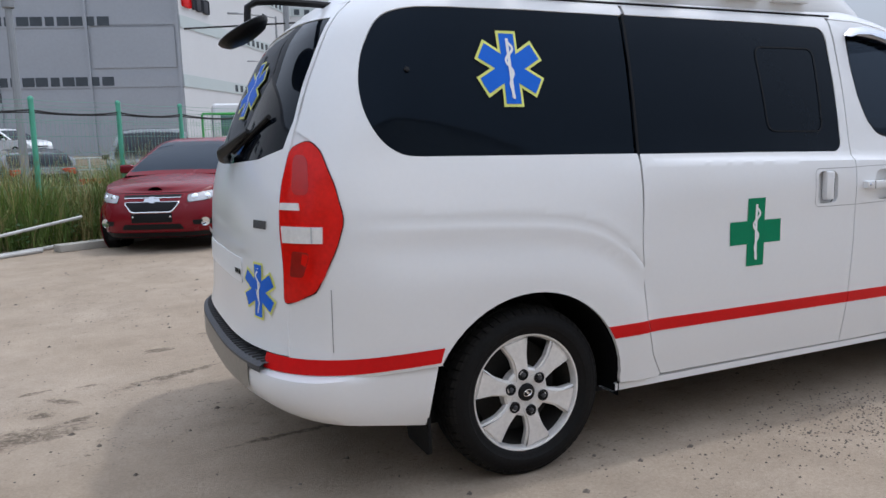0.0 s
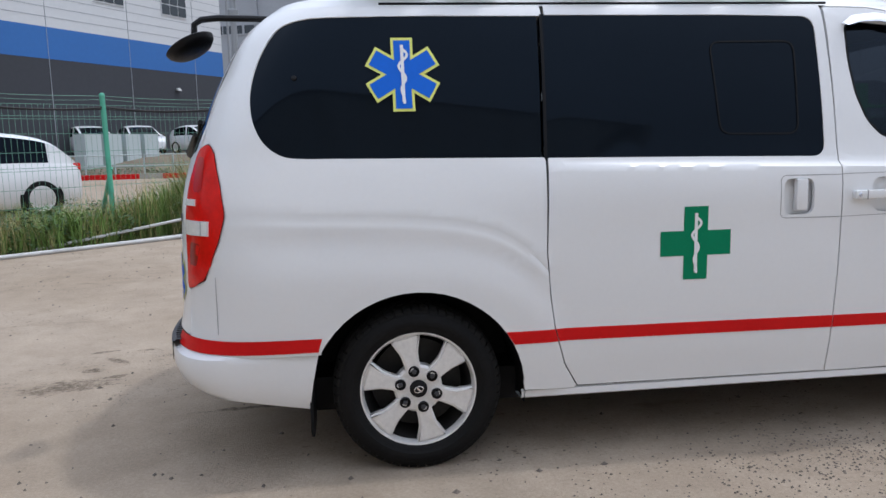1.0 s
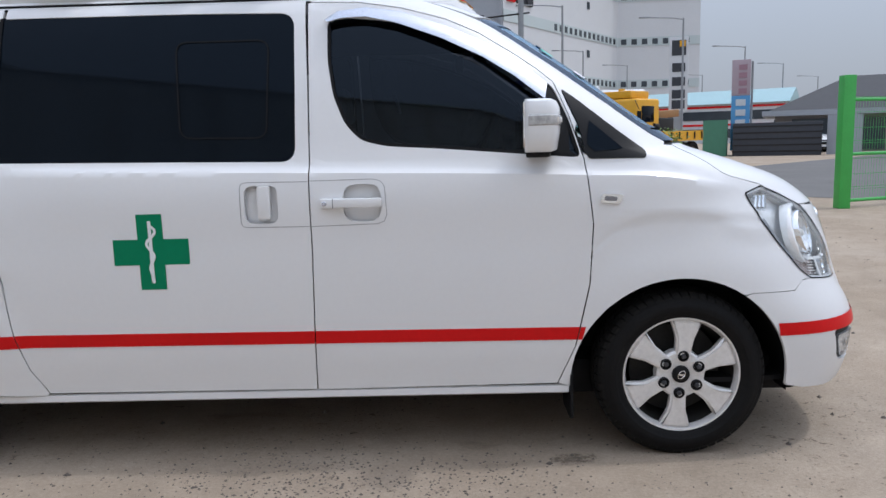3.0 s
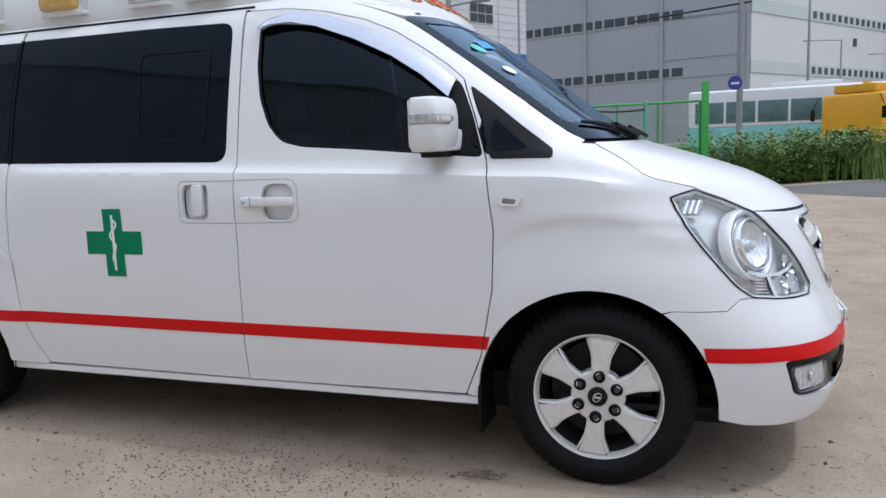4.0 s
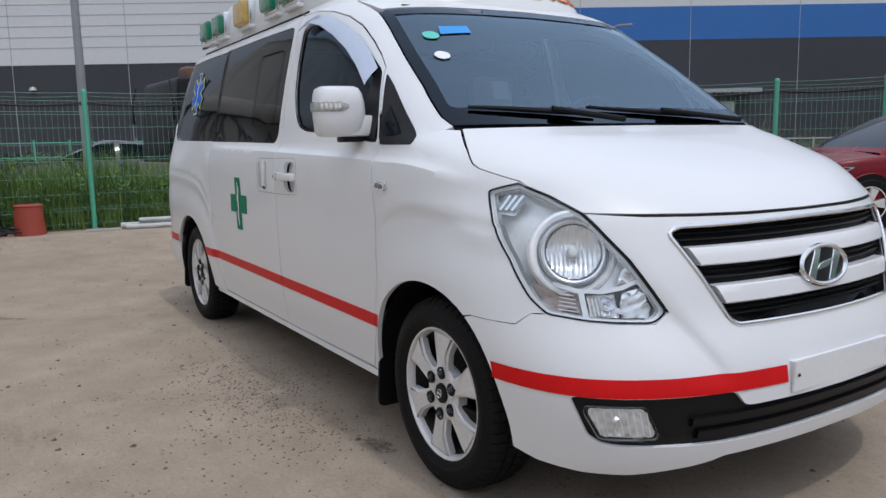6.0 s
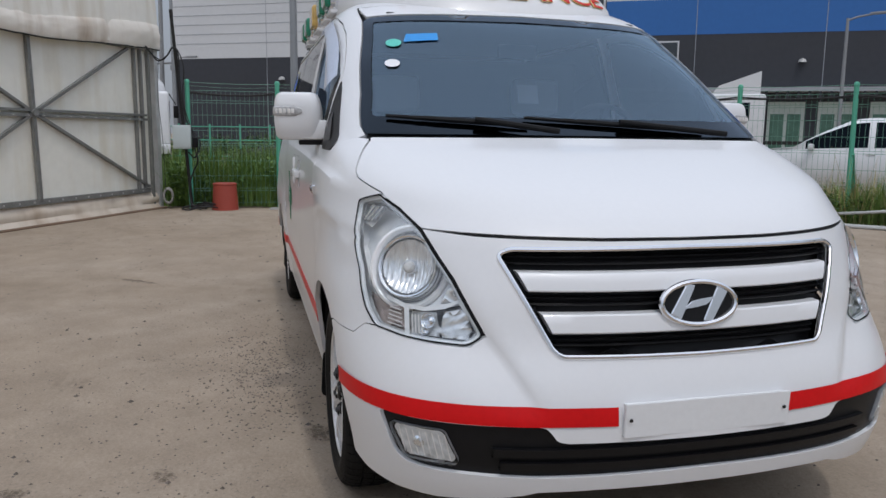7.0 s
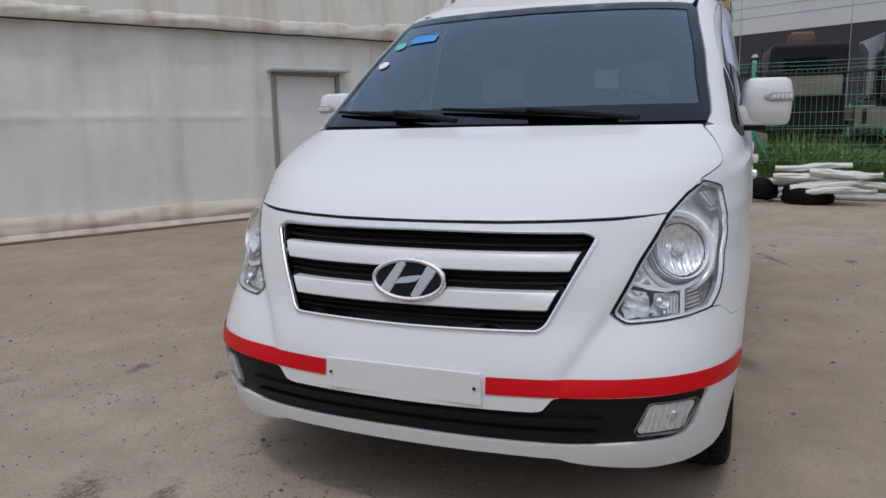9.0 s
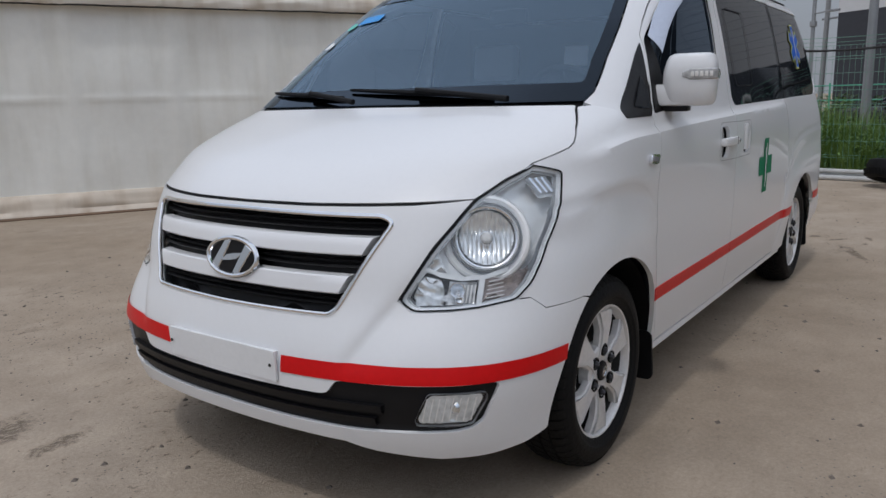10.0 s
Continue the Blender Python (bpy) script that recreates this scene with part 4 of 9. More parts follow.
weeds(420, beyond_side, 0.55, 0.07, "pale_weeds", "pale green leafy weeds among grass", 16, LEAF_PALE)
weeds(360, beyond_rear, 0.8, 0.09, "rear_weeds", "leafy weeds and vines behind the fence", 7)
weeds(420, beyond_rear, 0.85, 0.07, "pale_weeds", "pale green weeds behind the mesh fence", 17, LEAF_PALE)
weeds(900, lambda r: tuple(uv(13.6 + r.uniform(0, 9), -9.3 - abs(r.normal(0, 0.7)))[:2]), 1.5, 0.11, "roadside_weeds", "tall green weeds beside the road", 8, LEAF_PALE)
weeds(900, lambda r: (r.uniform(5.4, 8.2), 21.5 + r.normal(0, 0.8)), 1.4, 0.1, "bank_weeds", "tall green weeds in front of a bus", 9, LEAF_PALE)
blades(6000, lambda r: (r.uniform(4.8, 8.5), 21.0 + r.normal(0, 0.8)), 1.1, 0.012, "bank_grass", GRASS, "rough grass on a roadside bank", 10)
weeds(420, lambda r: (r.uniform(-24, 2), 34 + r.normal(0, 0.7)), 0.55, 0.12, "far_hedge", "low clipped green hedge", 11)

# pipes, bars and rubbish along the fences
def lying_pipe(a, b, r, material, label, name="pipe"):
    a, b = Vector(a), Vector(b)
    mid = (a + b) / 2 + Vector((0, 0, -0.004))
    return tagged(part(name, tube([a, mid, b], r, 10), material), label, "pipe", "pipes lying along the fence")


lying_pipe((-6.3, 4.5, 0.03), (-2.25, 7.85, 0.03), 0.03, STEEL_PALE, "pale steel pipe lying on concrete")
lying_pipe((-6.6, 4.0, 0.025), (-3.1, 7.3, 0.025), 0.025, STEEL_PALE, "pale steel pipe lying on concrete")
lying_pipe((-5.6, 4.95, 0.03), (-2.0, 8.3, 0.03), 0.026, STEEL_PALE, "pale steel pipe lying on another pipe")
lying_pipe((-4.4, 6.5, 0.03), (-1.75, 8.2, 0.42), 0.022, STEEL_PALE, "pale pole leaning on the grass verge")
lying_pipe((-6.55, 2.9, 0.05), (-7.0, -0.35, 0.05), 0.05, STEEL_PALE, "pale pipe lying under the mesh fence")
lying_pipe((-6.35, 2.8, 0.04), (-6.85, -0.3, 0.04), 0.04, STEEL_PALE, "pale pipe lying under the mesh fence")
lying_pipe((-6.45, 2.7, 0.13), (-6.9, -0.1, 0.13), 0.035, STEEL_PALE, "pale pipe lying on two others")
lying_pipe((-5.9, 4.1, 0.35), (-4.7, 4.6, 0.03), 0.03, STEEL_PALE, "thin pale pole leaning by the fence corner")


def old_tyre(x, y, z, tilt, spin):
    m = Matrix.Translation((x, y, z)) @ pose(0, 0, 0, tilt, 0, spin)
    root = tagged(part("old_tyre", place(lathe([(0.19, 0.06), (0.2, 0.1), (0.25, 0.125), (0.3, 0.12), (0.33, 0.1), (0.342, 0.05), (0.342, -0.05), (0.33, -0.1), (0.3, -0.12), (0.25, -0.125), (0.2, -0.1), (0.19, -0.06), (0.27, -0.05), (0.3, 0.0), (0.27, 0.05), (0.19, 0.06)], 48), m), TYRE),
                  "worn black tyre lying flat by the fence", "tyre", "old tyres by the fence")
    bm = bmesh.new()
    for k in range(44):
        add(bm, box(0.012, 0.022, 0.08, m @ Matrix.Rotation(k * math.tau / 44, 4, "Z") @ Matrix.Translation((0.337, 0, 0.02)) @ pose(0, 0, 0, 0, -14, 0)))
        add(bm, box(0.012, 0.022, 0.08, m @ Matrix.Rotation((k + 0.5) * math.tau / 44, 4, "Z") @ Matrix.Translation((0.337, 0, -0.1)) @ pose(0, 0, 0, 0, 14, 0)))
    part("tread", bm, TYRE, root, smooth=False)


old_tyre(-6.15, 1.02, 0.2, -17, 60)
old_tyre(-5.95, 1.75, 0.125, 0, 50)

for i, (y, z, r, w, dx) in enumerate(((1.75, 0.3, 0.085, 1.1, 0.0), (1.85, 0.42, 0.075, 1.15, 0.12), (1.8, 0.52, 0.07, 1.0, 0.0), (2.1, 0.29, 0.085, 1.2, 0.2), (2.2, 0.44, 0.07, 0.9, 0.24), (1.95, 0.3, 0.07, 0.9, 0.3), (2.1, 0.2, 0.065, 0.8, 0.36))):
    rings = []
    for k in range(41):
        t = k / 40
        c = Vector((-6.0 + dx + 0.05 * math.sin(5 * t + i), y - w / 2 + w * t, z + 0.025 * math.sin(4 * t + 2 * i) - 0.05 * (1 - t) * (i % 2)))
        taper = 0.7 + 0.3 * math.sin(math.pi * min(1, max(0, t * 1.1 - 0.05)))
        rings.append([c + Vector((math.cos(a) * r * taper * (1 + 0.5 * noise.noise((math.cos(a) * 1.8, t * 4, i + math.sin(a) * 1.8)) + 0.18 * noise.noise((math.cos(a) * 5, t * 9, i + math.sin(a) * 5))), 0, math.sin(a) * r * taper * 0.72 * (1 + 0.5 * noise.noise((math.cos(a) * 1.8 + 9, t * 4, i + math.sin(a) * 1.8)) + 0.18 * noise.noise((math.cos(a) * 5 + 3, t * 9, i + math.sin(a) * 5))))) for a in [q * math.tau / 20 for q in range(20)]])
    tagged(part("rolled_tarp", ribbon_loft(rings, close=True, cap=True), TARP_WHITE), "crumpled roll of white tarpaulin lying on old tyres", "tarpaulin", "rolled tarpaulins by the fence")
for i, (x, y) in enumerate(((-5.6, 2.9), (-5.4, 3.4))):
    rings = [[Vector((x + 0.3 * t + math.cos(a) * 0.07 * (1 + 0.4 * noise.noise((a, t * 5, i + 20))), y + t * 0.9, 0.065 + math.sin(a) * 0.06)) for a in [q * math.tau / 10 for q in range(10)]] for t in [k / 14 for k in range(15)]]
    tagged(part("rolled_tarp", ribbon_loft(rings, close=True, cap=True), TARP_WHITE), "crumpled white tarpaulin lying on the ground", "tarpaulin", "rolled tarpaulins by the fence")

tub = tagged(part("plastic_tub", place(lathe([(0.0, 0.01), (0.19, 0.01), (0.215, 0.0), (0.213, 0.02), (0.185, 0.41), (0.195, 0.425), (0.19, 0.44), (0.17, 0.445), (0.0, 0.44)], 32), pose(-7.12, -1.57, 0)), CLAY_RED), "upturned brick-red plastic tub on concrete", "tub")
pole = thing("utility_pole", "slim leaning dark pole with a meter box and black cables", "utility pole")
part("pole", tube([(-7.25, -2.1, 0.0), (-7.25, -2.16, 0.9), (-7.25, -2.24, 2.0), (-7.26, -2.32, 3.2)], 0.026, 10), STEEL_DARK, pole)
meter = part("meter_box", place(box(0.16, 0.28, 0.38, bevel=0.015), pose(-7.1, -2.21, 1.0)), CLAD_PALE, pole, "grey-white meter box")
part("box_door", place(box(0.012, 0.24, 0.33, bevel=0.004), pose(-7.015, -2.21, 1.025)), CLAD_PALE, meter)
part("socket", place(box(0.1, 0.1, 0.17, bevel=0.02), pose(-7.08, -2.01, 1.02)), PLASTIC, pole)


def bent(points, r, name, parent):
    """A cable that runs smoothly through its points."""
    return part(name, tube([(x, y, z) for x, y, z in smooth_line(points)], r, 6), CABLE, parent)


def smooth_line(points, steps=6):
    p = [Vector(points[0])] + [Vector(q) for q in points] + [Vector(points[-1])]
    out = []
    for i in range(1, len(p) - 2):
        a, b, c, d = p[i - 1:i + 3]
        for k in range(steps):
            t = k / steps
            out.append(0.5 * (2 * b + (c - a) * t + (2 * a - 5 * b + 4 * c - d) * t * t + (3 * b - a - 3 * c + d) * t ** 3))
    return out + [p[-1]]


bent([(-7.3, -2.72, 2.62), (-7.2, -2.63, 2.5), (-7.2, -2.53, 2.39), (-7.2, -2.4, 2.47), (-7.2, -2.31, 2.6), (-7.2, -2.23, 2.5), (-7.2, -2.22, 2.03), (-7.2, -2.15, 1.5), (-7.15, -2.05, 1.28), (-7.1, -1.97, 1.0), (-7.12, -2.03, 0.86), (-7.1, -2.12, 0.95)], 0.013, "cable", pole)
bent([(-7.3, -2.72, 2.6), (-7.22, -2.6, 2.47), (-7.2, -2.45, 2.41), (-7.2, -2.28, 2.62), (-7.18, -2.15, 2.3), (-7.19, -2.18, 1.8), (-7.14, -2.07, 1.35), (-7.08, -1.94, 1.15), (-7.1, -1.95, 0.95)], 0.009, "cable", pole)
bent([(-7.08, -2.02, 1.02), (-7.08, -1.98, 0.8), (-7.12, -2.06, 0.62), (-7.1, -2.12, 0.4), (-7.06, -2.1, 0.12), (-6.98, -1.95, 0.02)], 0.012, "cable", pole)
bent([(-7.2, -2.53, 2.4), (-7.2, -2.56, 1.8), (-7.2, -2.52, 1.2), (-7.2, -2.5, 0.3)], 0.004, "thin_wire", pole)
coil = thing("cable_coil", "tangle of black cable on the ground", "cable coil")
rng = random.Random(71)
for k in range(5):
    cx, cy, ra, rb = -7.12 + rng.uniform(-0.06, 0.1), -2.05 + 0.1 * k, rng.uniform(0.1, 0.16), rng.uniform(0.18, 0.3)
    part("loop", tube([(cx + ra * math.cos(a), cy + rb * math.sin(a), 0.03 + 0.02 * k + 0.025 * math.sin(2 * a + k)) for a in [q * math.tau / 20 for q in range(20)]], 0.011, 6, closed=True), CABLE, coil)
hose = thing("hose_coil", "pale hose hung in a coil beside the hall", "hose")
for k in range(2):
    part("loop", tube([(-7.35 + 0.03 * k, -2.48 + 0.07 * math.cos(a), 0.22 + (0.13 - 0.02 * k) * math.sin(a)) for a in [q * math.tau / 18 for q in range(18)]], 0.016, 6, closed=True), STEEL_MID, hose)
tagged(part("timber_offcut", place(box(0.5, 0.12, 0.03, bevel=0.004), pose(-6.95, -0.6, 0.0, 0, 0, 75)), STEEL_PALE), "pale timber offcut lying by a fence post", "timber")
slabs = ((-1.75, 7.9, 0.7, 0.22, 25), (-1.2, 8.35, 0.55, 0.2, 42))
for x, y, a, b, r in slabs:
    tagged(part("kerb_stone", place(box(a, b, 0.1, bevel=0.015), pose(x, y, 0, 0, 0, r)), CONCRETE), "loose grey kerb stone at the verge", "kerb stone", "loose kerb stones")

# grit on the concrete
rng = np.random.default_rng(12)
verts, faces = [], []
for k in range(6200):
    if k < 4000:
        x, y = rng.uniform(-6, 8), rng.uniform(-4.5, 7)
    elif k < 5200:
        x, y = rng.normal(1.8, 0.55), rng.normal(-1.15, 0.17)
    else:
        x, y = rng.normal(3.6, 1.4), rng.normal(-2.2, 0.7)
    if y < -6.3 - 0.54 * x + 0.5:
        continue
    r = rng.uniform(0.002, 0.007) if k > 700 else rng.uniform(0.005, 0.015)
    o = len(verts)
    for dx, dy, dz in ((1, 0, 0), (0, 1, 0), (-1, 0, 0), (0, -1, 0), (0.1, 0.1, 0.8)):
        verts.append((x + dx * r * rng.uniform(0.7, 1.4), y + dy * r * rng.uniform(0.7, 1.4), 0.0005 + dz * r))
    faces += [(o, o + 1, o + 4), (o + 1, o + 2, o + 4), (o + 2, o + 3, o + 4), (o + 3, o, o + 4)]
me = bpy.data.meshes.new("grit")
me.from_pydata(verts, [], faces)
me.materials.append(STONE)
tagged(new("grit", me), "loose dark grit on the concrete", "gravel", kind="stuff")

# ---- vehicles round the yard ----
def far_car(name, label, at, long, wide, tall, paint, hood=0.27, tail=0.06, group="", spokes=5, sedan=False, detail=False):
    """A car that faces +x with its middle on the ground at the origin: body, glass, lamps and wheels."""
    car = thing(name, label, "car", at, group)
    L, H = long / 2, wide / 2
    belt = tall * 0.62
    nose_z = tall * 0.47
    xs = [L * k / 20 for k in range(-20, 21)]

    def roof(x):
        t = (x + L) / long
        if t > 1 - hood * 1.0:
            return curve(t, [(1 - hood, belt + 0.05), (1 - hood * 0.5, belt - 0.02), (0.97, nose_z + 0.06), (1.0, nose_z - 0.1)])
        if t < tail:
            return curve(t, [(0.0, belt * 0.9), (tail, belt + 0.12)])
        back = 0.17 if sedan else 0.13
        return curve(t, [(tail, belt + 0.12), (tail + back * 0.6, tall * 0.88), (tail + back * 1.5, tall * 0.985), (0.5, tall), (1 - hood - 0.2, tall * 0.96), (1 - hood - 0.1, tall * 0.82), (1 - hood, belt + 0.05)])

    def half(x):
        t = abs(x) / L
        return H * (1 - 0.24 * max(0, (t - 0.7) / 0.3) ** 2.2)

    rings = []
    for x in xs:
        h, top = half(x), roof(x)
        b = min(belt, top - 0.03)
        g = max(0.0, top - belt)
        low = 0.2 + 0.1 * max(0, (abs(x) / L - 0.85) / 0.15)
        tuck = h * (1 - 0.17 * min(1, g / (tall - belt)))
        sec = [(h * 0.86, low), (h * 0.97, low + 0.08), (h, tall * 0.38), (h * 0.985, b - 0.05), (h * 0.955, b)]
        sec += [(h * 0.95 + (tuck - h * 0.95) * 0.08, b + (top - b) * 0.08), (h * 0.95 + (tuck - h * 0.95) * 0.85, b + (top - b) * 0.85), (tuck * 0.88, b + (top - b) * 0.97), (tuck * 0.5, top)]
        ring = [Vector((x, w, z)) for w, z in sec] + [Vector((x, 0, top + 0.01))] + [Vector((x, -w, z)) for w, z in sec[::-1]]
        rings.append(ring)
    n = len(rings[0])
    groups = {"body": [], "windscreen": [], "rear_window": [], "side_window": [], "side_window_2": []}
    for i in range(len(xs) - 1):
        xm = (xs[i] + xs[i + 1]) / 2
        t = (xm + L) / long
        glassy = tail + 0.1 < t < 1 - hood - 0.06 and abs(t - 0.42) > 0.012
        for j in range(n - 1):
            key = "body"
            if j in (5, n - 7) and glassy:
                key = "side_window" if j == 5 else "side_window_2"
            if 6 < j < n - 8 and 1 - hood - 0.2 < t < 1 - hood + 0.01:
                key = "windscreen"
            if 6 < j < n - 8 and tail < t < tail + 0.13:
                key = "rear_window"
            groups[key].append((i, j))
    for key, cells in groups.items():
        bm = bmesh.new()
        made = {}

        def vert(i, j):
            if (i, j) not in made:
                p = rings[i][j]
                made[(i, j)] = bm.verts.new(p)
            return made[(i, j)]
        for i, j in cells:
            bm.faces.new((vert(i, j), vert(i, j + 1), vert(i + 1, j + 1), vert(i + 1, j)))
        if key == "body":
            for i in (0, len(xs) - 1):
                bm.faces.new([vert(i, j) for j in range(n)] if i else [vert(i, j) for j in range(n)][::-1])
        bmesh.ops.recalc_face_normals(bm, faces=bm.faces)
        part(key.replace("_2", ""), bm, paint if key == "body" else DARK_GLASS, car, sharp=50)
    R = tall * 0.222
    for x in (-L + long * 0.19, L - long * 0.19):
        for s in (-1, 1):
            m = pose(x, s * (H - 0.1), R, -90 * s, 0, 0)
            w = thing("wheel", "", "", None)
            w.parent, w.matrix_basis = car, m
            for k in list(w.keys()):
                del w[k]
            # black disc drawn for the shaded gap, as the body has no cutout
            part("arch", lathe([(R * 1.13, -0.06), (R * 1.13, 0.088), (R * 0.7, 0.086)], 28), RUBBER, w)
            part("tyre", lathe([(R * 0.66, 0.09), (R * 0.75, 0.115), (R * 0.92, 0.112), (R, 0.08), (R, -0.08)], 32), TYRE, w)
            part("rim", lathe([(R * 0.68, 0.1), (R * 0.64, 0.105), (R * 0.6, 0.06), (R * 0.55, 0.02), (0, 0.02)], 32), STEEL_DARK if detail else ALLOY, w)
            if detail:
                for k in range(5):
                    part("spoke", place(slab([(-0.035, 0.02), (-0.05, R * 0.64), (0.05, R * 0.64), (0.035, 0.02)], 0.03, bevel=0.006), pose(0, 0, 0.075, 0, 0, 72 * k)), ALLOY, w)
                part("hub", lathe([(0, 0.11), (0.04, 0.108), (0.06, 0.09)], 16), ALLOY, w)
    for s in (-1, 1):
        part("head_lamp", place(box(0.34, 0.3, 0.15, bevel=0.04), pose(L - 0.3, s * (half(L - 0.2) - 0.17), nose_z - 0.1, 0, 8, s * -22)), LAMP_BOWL, car)
        part("tail_lamp", place(box(0.22, 0.3, 0.17, bevel=0.04), pose(-L + 0.14, s * (half(-L) - 0.1), belt * 0.86, 0, 0, s * 25)), TAIL_RED, car)
        part("door_mirror", place(box(0.12, 0.2, 0.13, bevel=0.04), pose(L - long * (hood + 0.08), s * (H + 0.06), belt)), paint, car)
        part("door_line", place(box(0.006, 0.006, belt - 0.35), pose(-0.02 * long, s * (H + 0.0), 0.32)), RUBBER, car)
        part("door_handle", place(box(0.16, 0.03, 0.025, bevel=0.008), pose(-0.09 * long, s * (H - 0.01), belt - 0.09)), CHROME if detail else paint, car)
        if detail:
            part("window_trim", place(box(long * 0.42, 0.012, 0.02), pose(-0.06 * long, s * (H * 0.96), belt - 0.012)), CHROME, car)
            part("fog_lamp", place(lathe([(0.0, 0.03), (0.05, 0.02), (0.075, 0.0)], 18), pose(L - 0.05, s * 0.62, 0.33, 0, 82, s * 14)), LAMP_BOWL, car)
    part("upper_grille", place(box(0.1, 0.72, 0.07, bevel=0.02), pose(L - 0.04, 0, nose_z - 0.12)), PLASTIC, car)
    part("lower_grille", place(box(0.1, 0.66, 0.15, bevel=0.03), pose(L - 0.02, 0, nose_z - 0.31)), PLASTIC, car)
    part("bumper_intake", place(box(0.1, 1.0, 0.08, bevel=0.02), pose(L - 0.04, 0, 0.24)), PLASTIC, car)
    if detail:
        part("grille_edge", place(tube([(0, y, z) for y, z in fillet([(-0.36, -0.08), (0.36, -0.08), (0.4, 0.08), (-0.4, 0.08)], 0.03)], 0.009, 6, closed=True), pose(L + 0.035, 0, nose_z - 0.235)), CHROME, car)
        part("badge", place(slab([(-0.11, -0.02), (-0.03, -0.02), (-0.03, -0.035), (0.03, -0.035), (0.03, -0.02), (0.11, -0.02), (0.1, 0.02), (0.03, 0.02), (0.03, 0.035), (-0.03, 0.035), (-0.03, 0.02), (-0.1, 0.02)], 0.02), pose(L + 0.02, 0, nose_z - 0.135, 90, 0, 90)), CHROME, car)
        part("plate_holder", place(box(0.02, 0.52, 0.11), pose(L + 0.04, 0, 0.34)), PLASTIC, car)
        part("bumper_line", place(box(0.02, 1.5, 0.008), pose(L - 0.05, 0, 0.46)), STEEL_DARK, car)
    return car


def facing(x, y, dx, dy):
    return Matrix.Translation((x, y, 0)) @ pose(0, 0, 0, 0, 0, math.degrees(math.atan2(dy, dx)))


def red_saloon(at):
    """A dark red saloon that faces +x, with the origin on the ground between its wheels."""
    car = thing("red_car", "dark red saloon with chrome trim parked on concrete", "car", at)
    front, rear = 2.2, 2.38

    def tip(z):
        return curve(z, [(0.18, 2.12), (0.3, 2.2), (0.45, 2.22), (0.6, 2.19), (0.7, 2.14), (0.78, 2.06)])

    def back(z):
        return curve(z, [(0.18, 2.2), (0.3, 2.32), (0.5, 2.37), (0.75, 2.36), (0.95, 2.32), (1.05, 2.26)])

    def half(z):
        return curve(z, [(0.18, 0.82), (0.3, 0.87), (0.5, 0.895), (0.66, 0.893), (0.8, 0.88), (0.95, 0.85), (1.05, 0.82)])

    def ends(y, z):
        """The front of the body at y and height z."""
        return tip(z) * max(0.0, 1 - min(1.0, abs(y) / half(z)) ** 4.2) ** (1 / 5.0)

    def face(lift):
        return lambda y, z: Vector((ends(y, z) + lift, y, z))

    def shoulder(x):
        return curve(x, [(-2.4, 1.0), (-1.9, 1.02), (-1.0, 0.99), (0.0, 0.96), (1.0, 0.92), (1.6, 0.86), (2.0, 0.79), (2.2, 0.7)])

    def at_angle(th, z):
        c, s = math.cos(th), math.sin(th)
        x = (tip(z) if c > 0 else back(z)) * math.copysign(abs(c) ** (2 / 5.0), c)
        return Vector((x, half(z) * math.copysign(abs(s) ** (2 / 4.2), s), z))
    n = 96
    angles = [math.tau * (k + 0.5) / n for k in range(n)]
    rings = []
    for k in range(13):
        ring = []
        for th in angles:
            top = shoulder(at_angle(th, 0.85).x)
            z = 0.2 + (top - 0.2) * (k / 12)
            p = at_angle(th, z)
            groove = 0.012 * math.exp(-((z - 0.66) / 0.035) ** 2) if abs(p.x) < 1.9 else 0
            p.y -= math.copysign(groove, p.y)
            ring.append(p)
        rings.append(ring)
    for inset, up in ((0.03, 0.018), (0.07, 0.026)):
        rings.append([Vector((p.x - math.copysign(min(inset, abs(p.x) * 0.02), p.x), p.y - math.copysign(min(inset, abs(p.y) * 0.5), p.y), p.z + up)) for p in rings[12]])
    bm = ribbon_loft(rings, close=True)
    bm.verts.ensure_lookup_table()
    top = bm.verts[len(rings) * n - n:]
    rows = []
    for k in range(n // 2):
        a, b = top[k], top[n - 1 - k]
        inner = [bm.verts.new(a.co.lerp(b.co, t) + Vector((0, 0, (0.05 if a.co.x > 0.9 else 0.03) * (1 - (2 * t - 1) ** 2)))) for t in (0.15, 0.3, 0.5, 0.7, 0.85)]
        rows.append([a] + inner + [b])
    for p, q in zip(rows, rows[1:]):
        for j in range(6):
            bm.faces.new((p[j], p[j + 1], q[j + 1], q[j]))
    bmesh.ops.recalc_face_normals(bm, faces=bm.faces)
    part("body", bm, RED_PAINT, car, sharp=60)
    # cabin with its windows
    roof = [(-2.0, 1.03), (-1.75, 1.14), (-1.45, 1.29), (-1.1, 1.4), (-0.6, 1.465), (-0.1, 1.475), (0.25, 1.44), (0.6, 1.29), (0.95, 1.1), (1.15, 0.965)]
    xs = [-2.0 + 3.15 * k / 42 for k in range(43)]
    rings = []
    for x in xs:
        zr, zs = curve(x, roof), shoulder(x) - 0.01
        g = max(0.0, zr - zs) / 0.5
        w = 0.81 - 0.05 * max(0, abs(x + 0.3) - 1.0)
        sec = [(w, zs), (w - 0.035 * g, zs + (zr - zs) * 0.12), (w - 0.2 * g, zs + (zr - zs) * 0.82), (w - 0.25 * g, zs + (zr - zs) * 0.93), (w - 0.36 * g, zr - 0.004), (0.3, zr + 0.012)]
        rings.append([Vector((x, y, z)) for y, z in sec] + [Vector((x, -y, z)) for y, z in sec[::-1]])
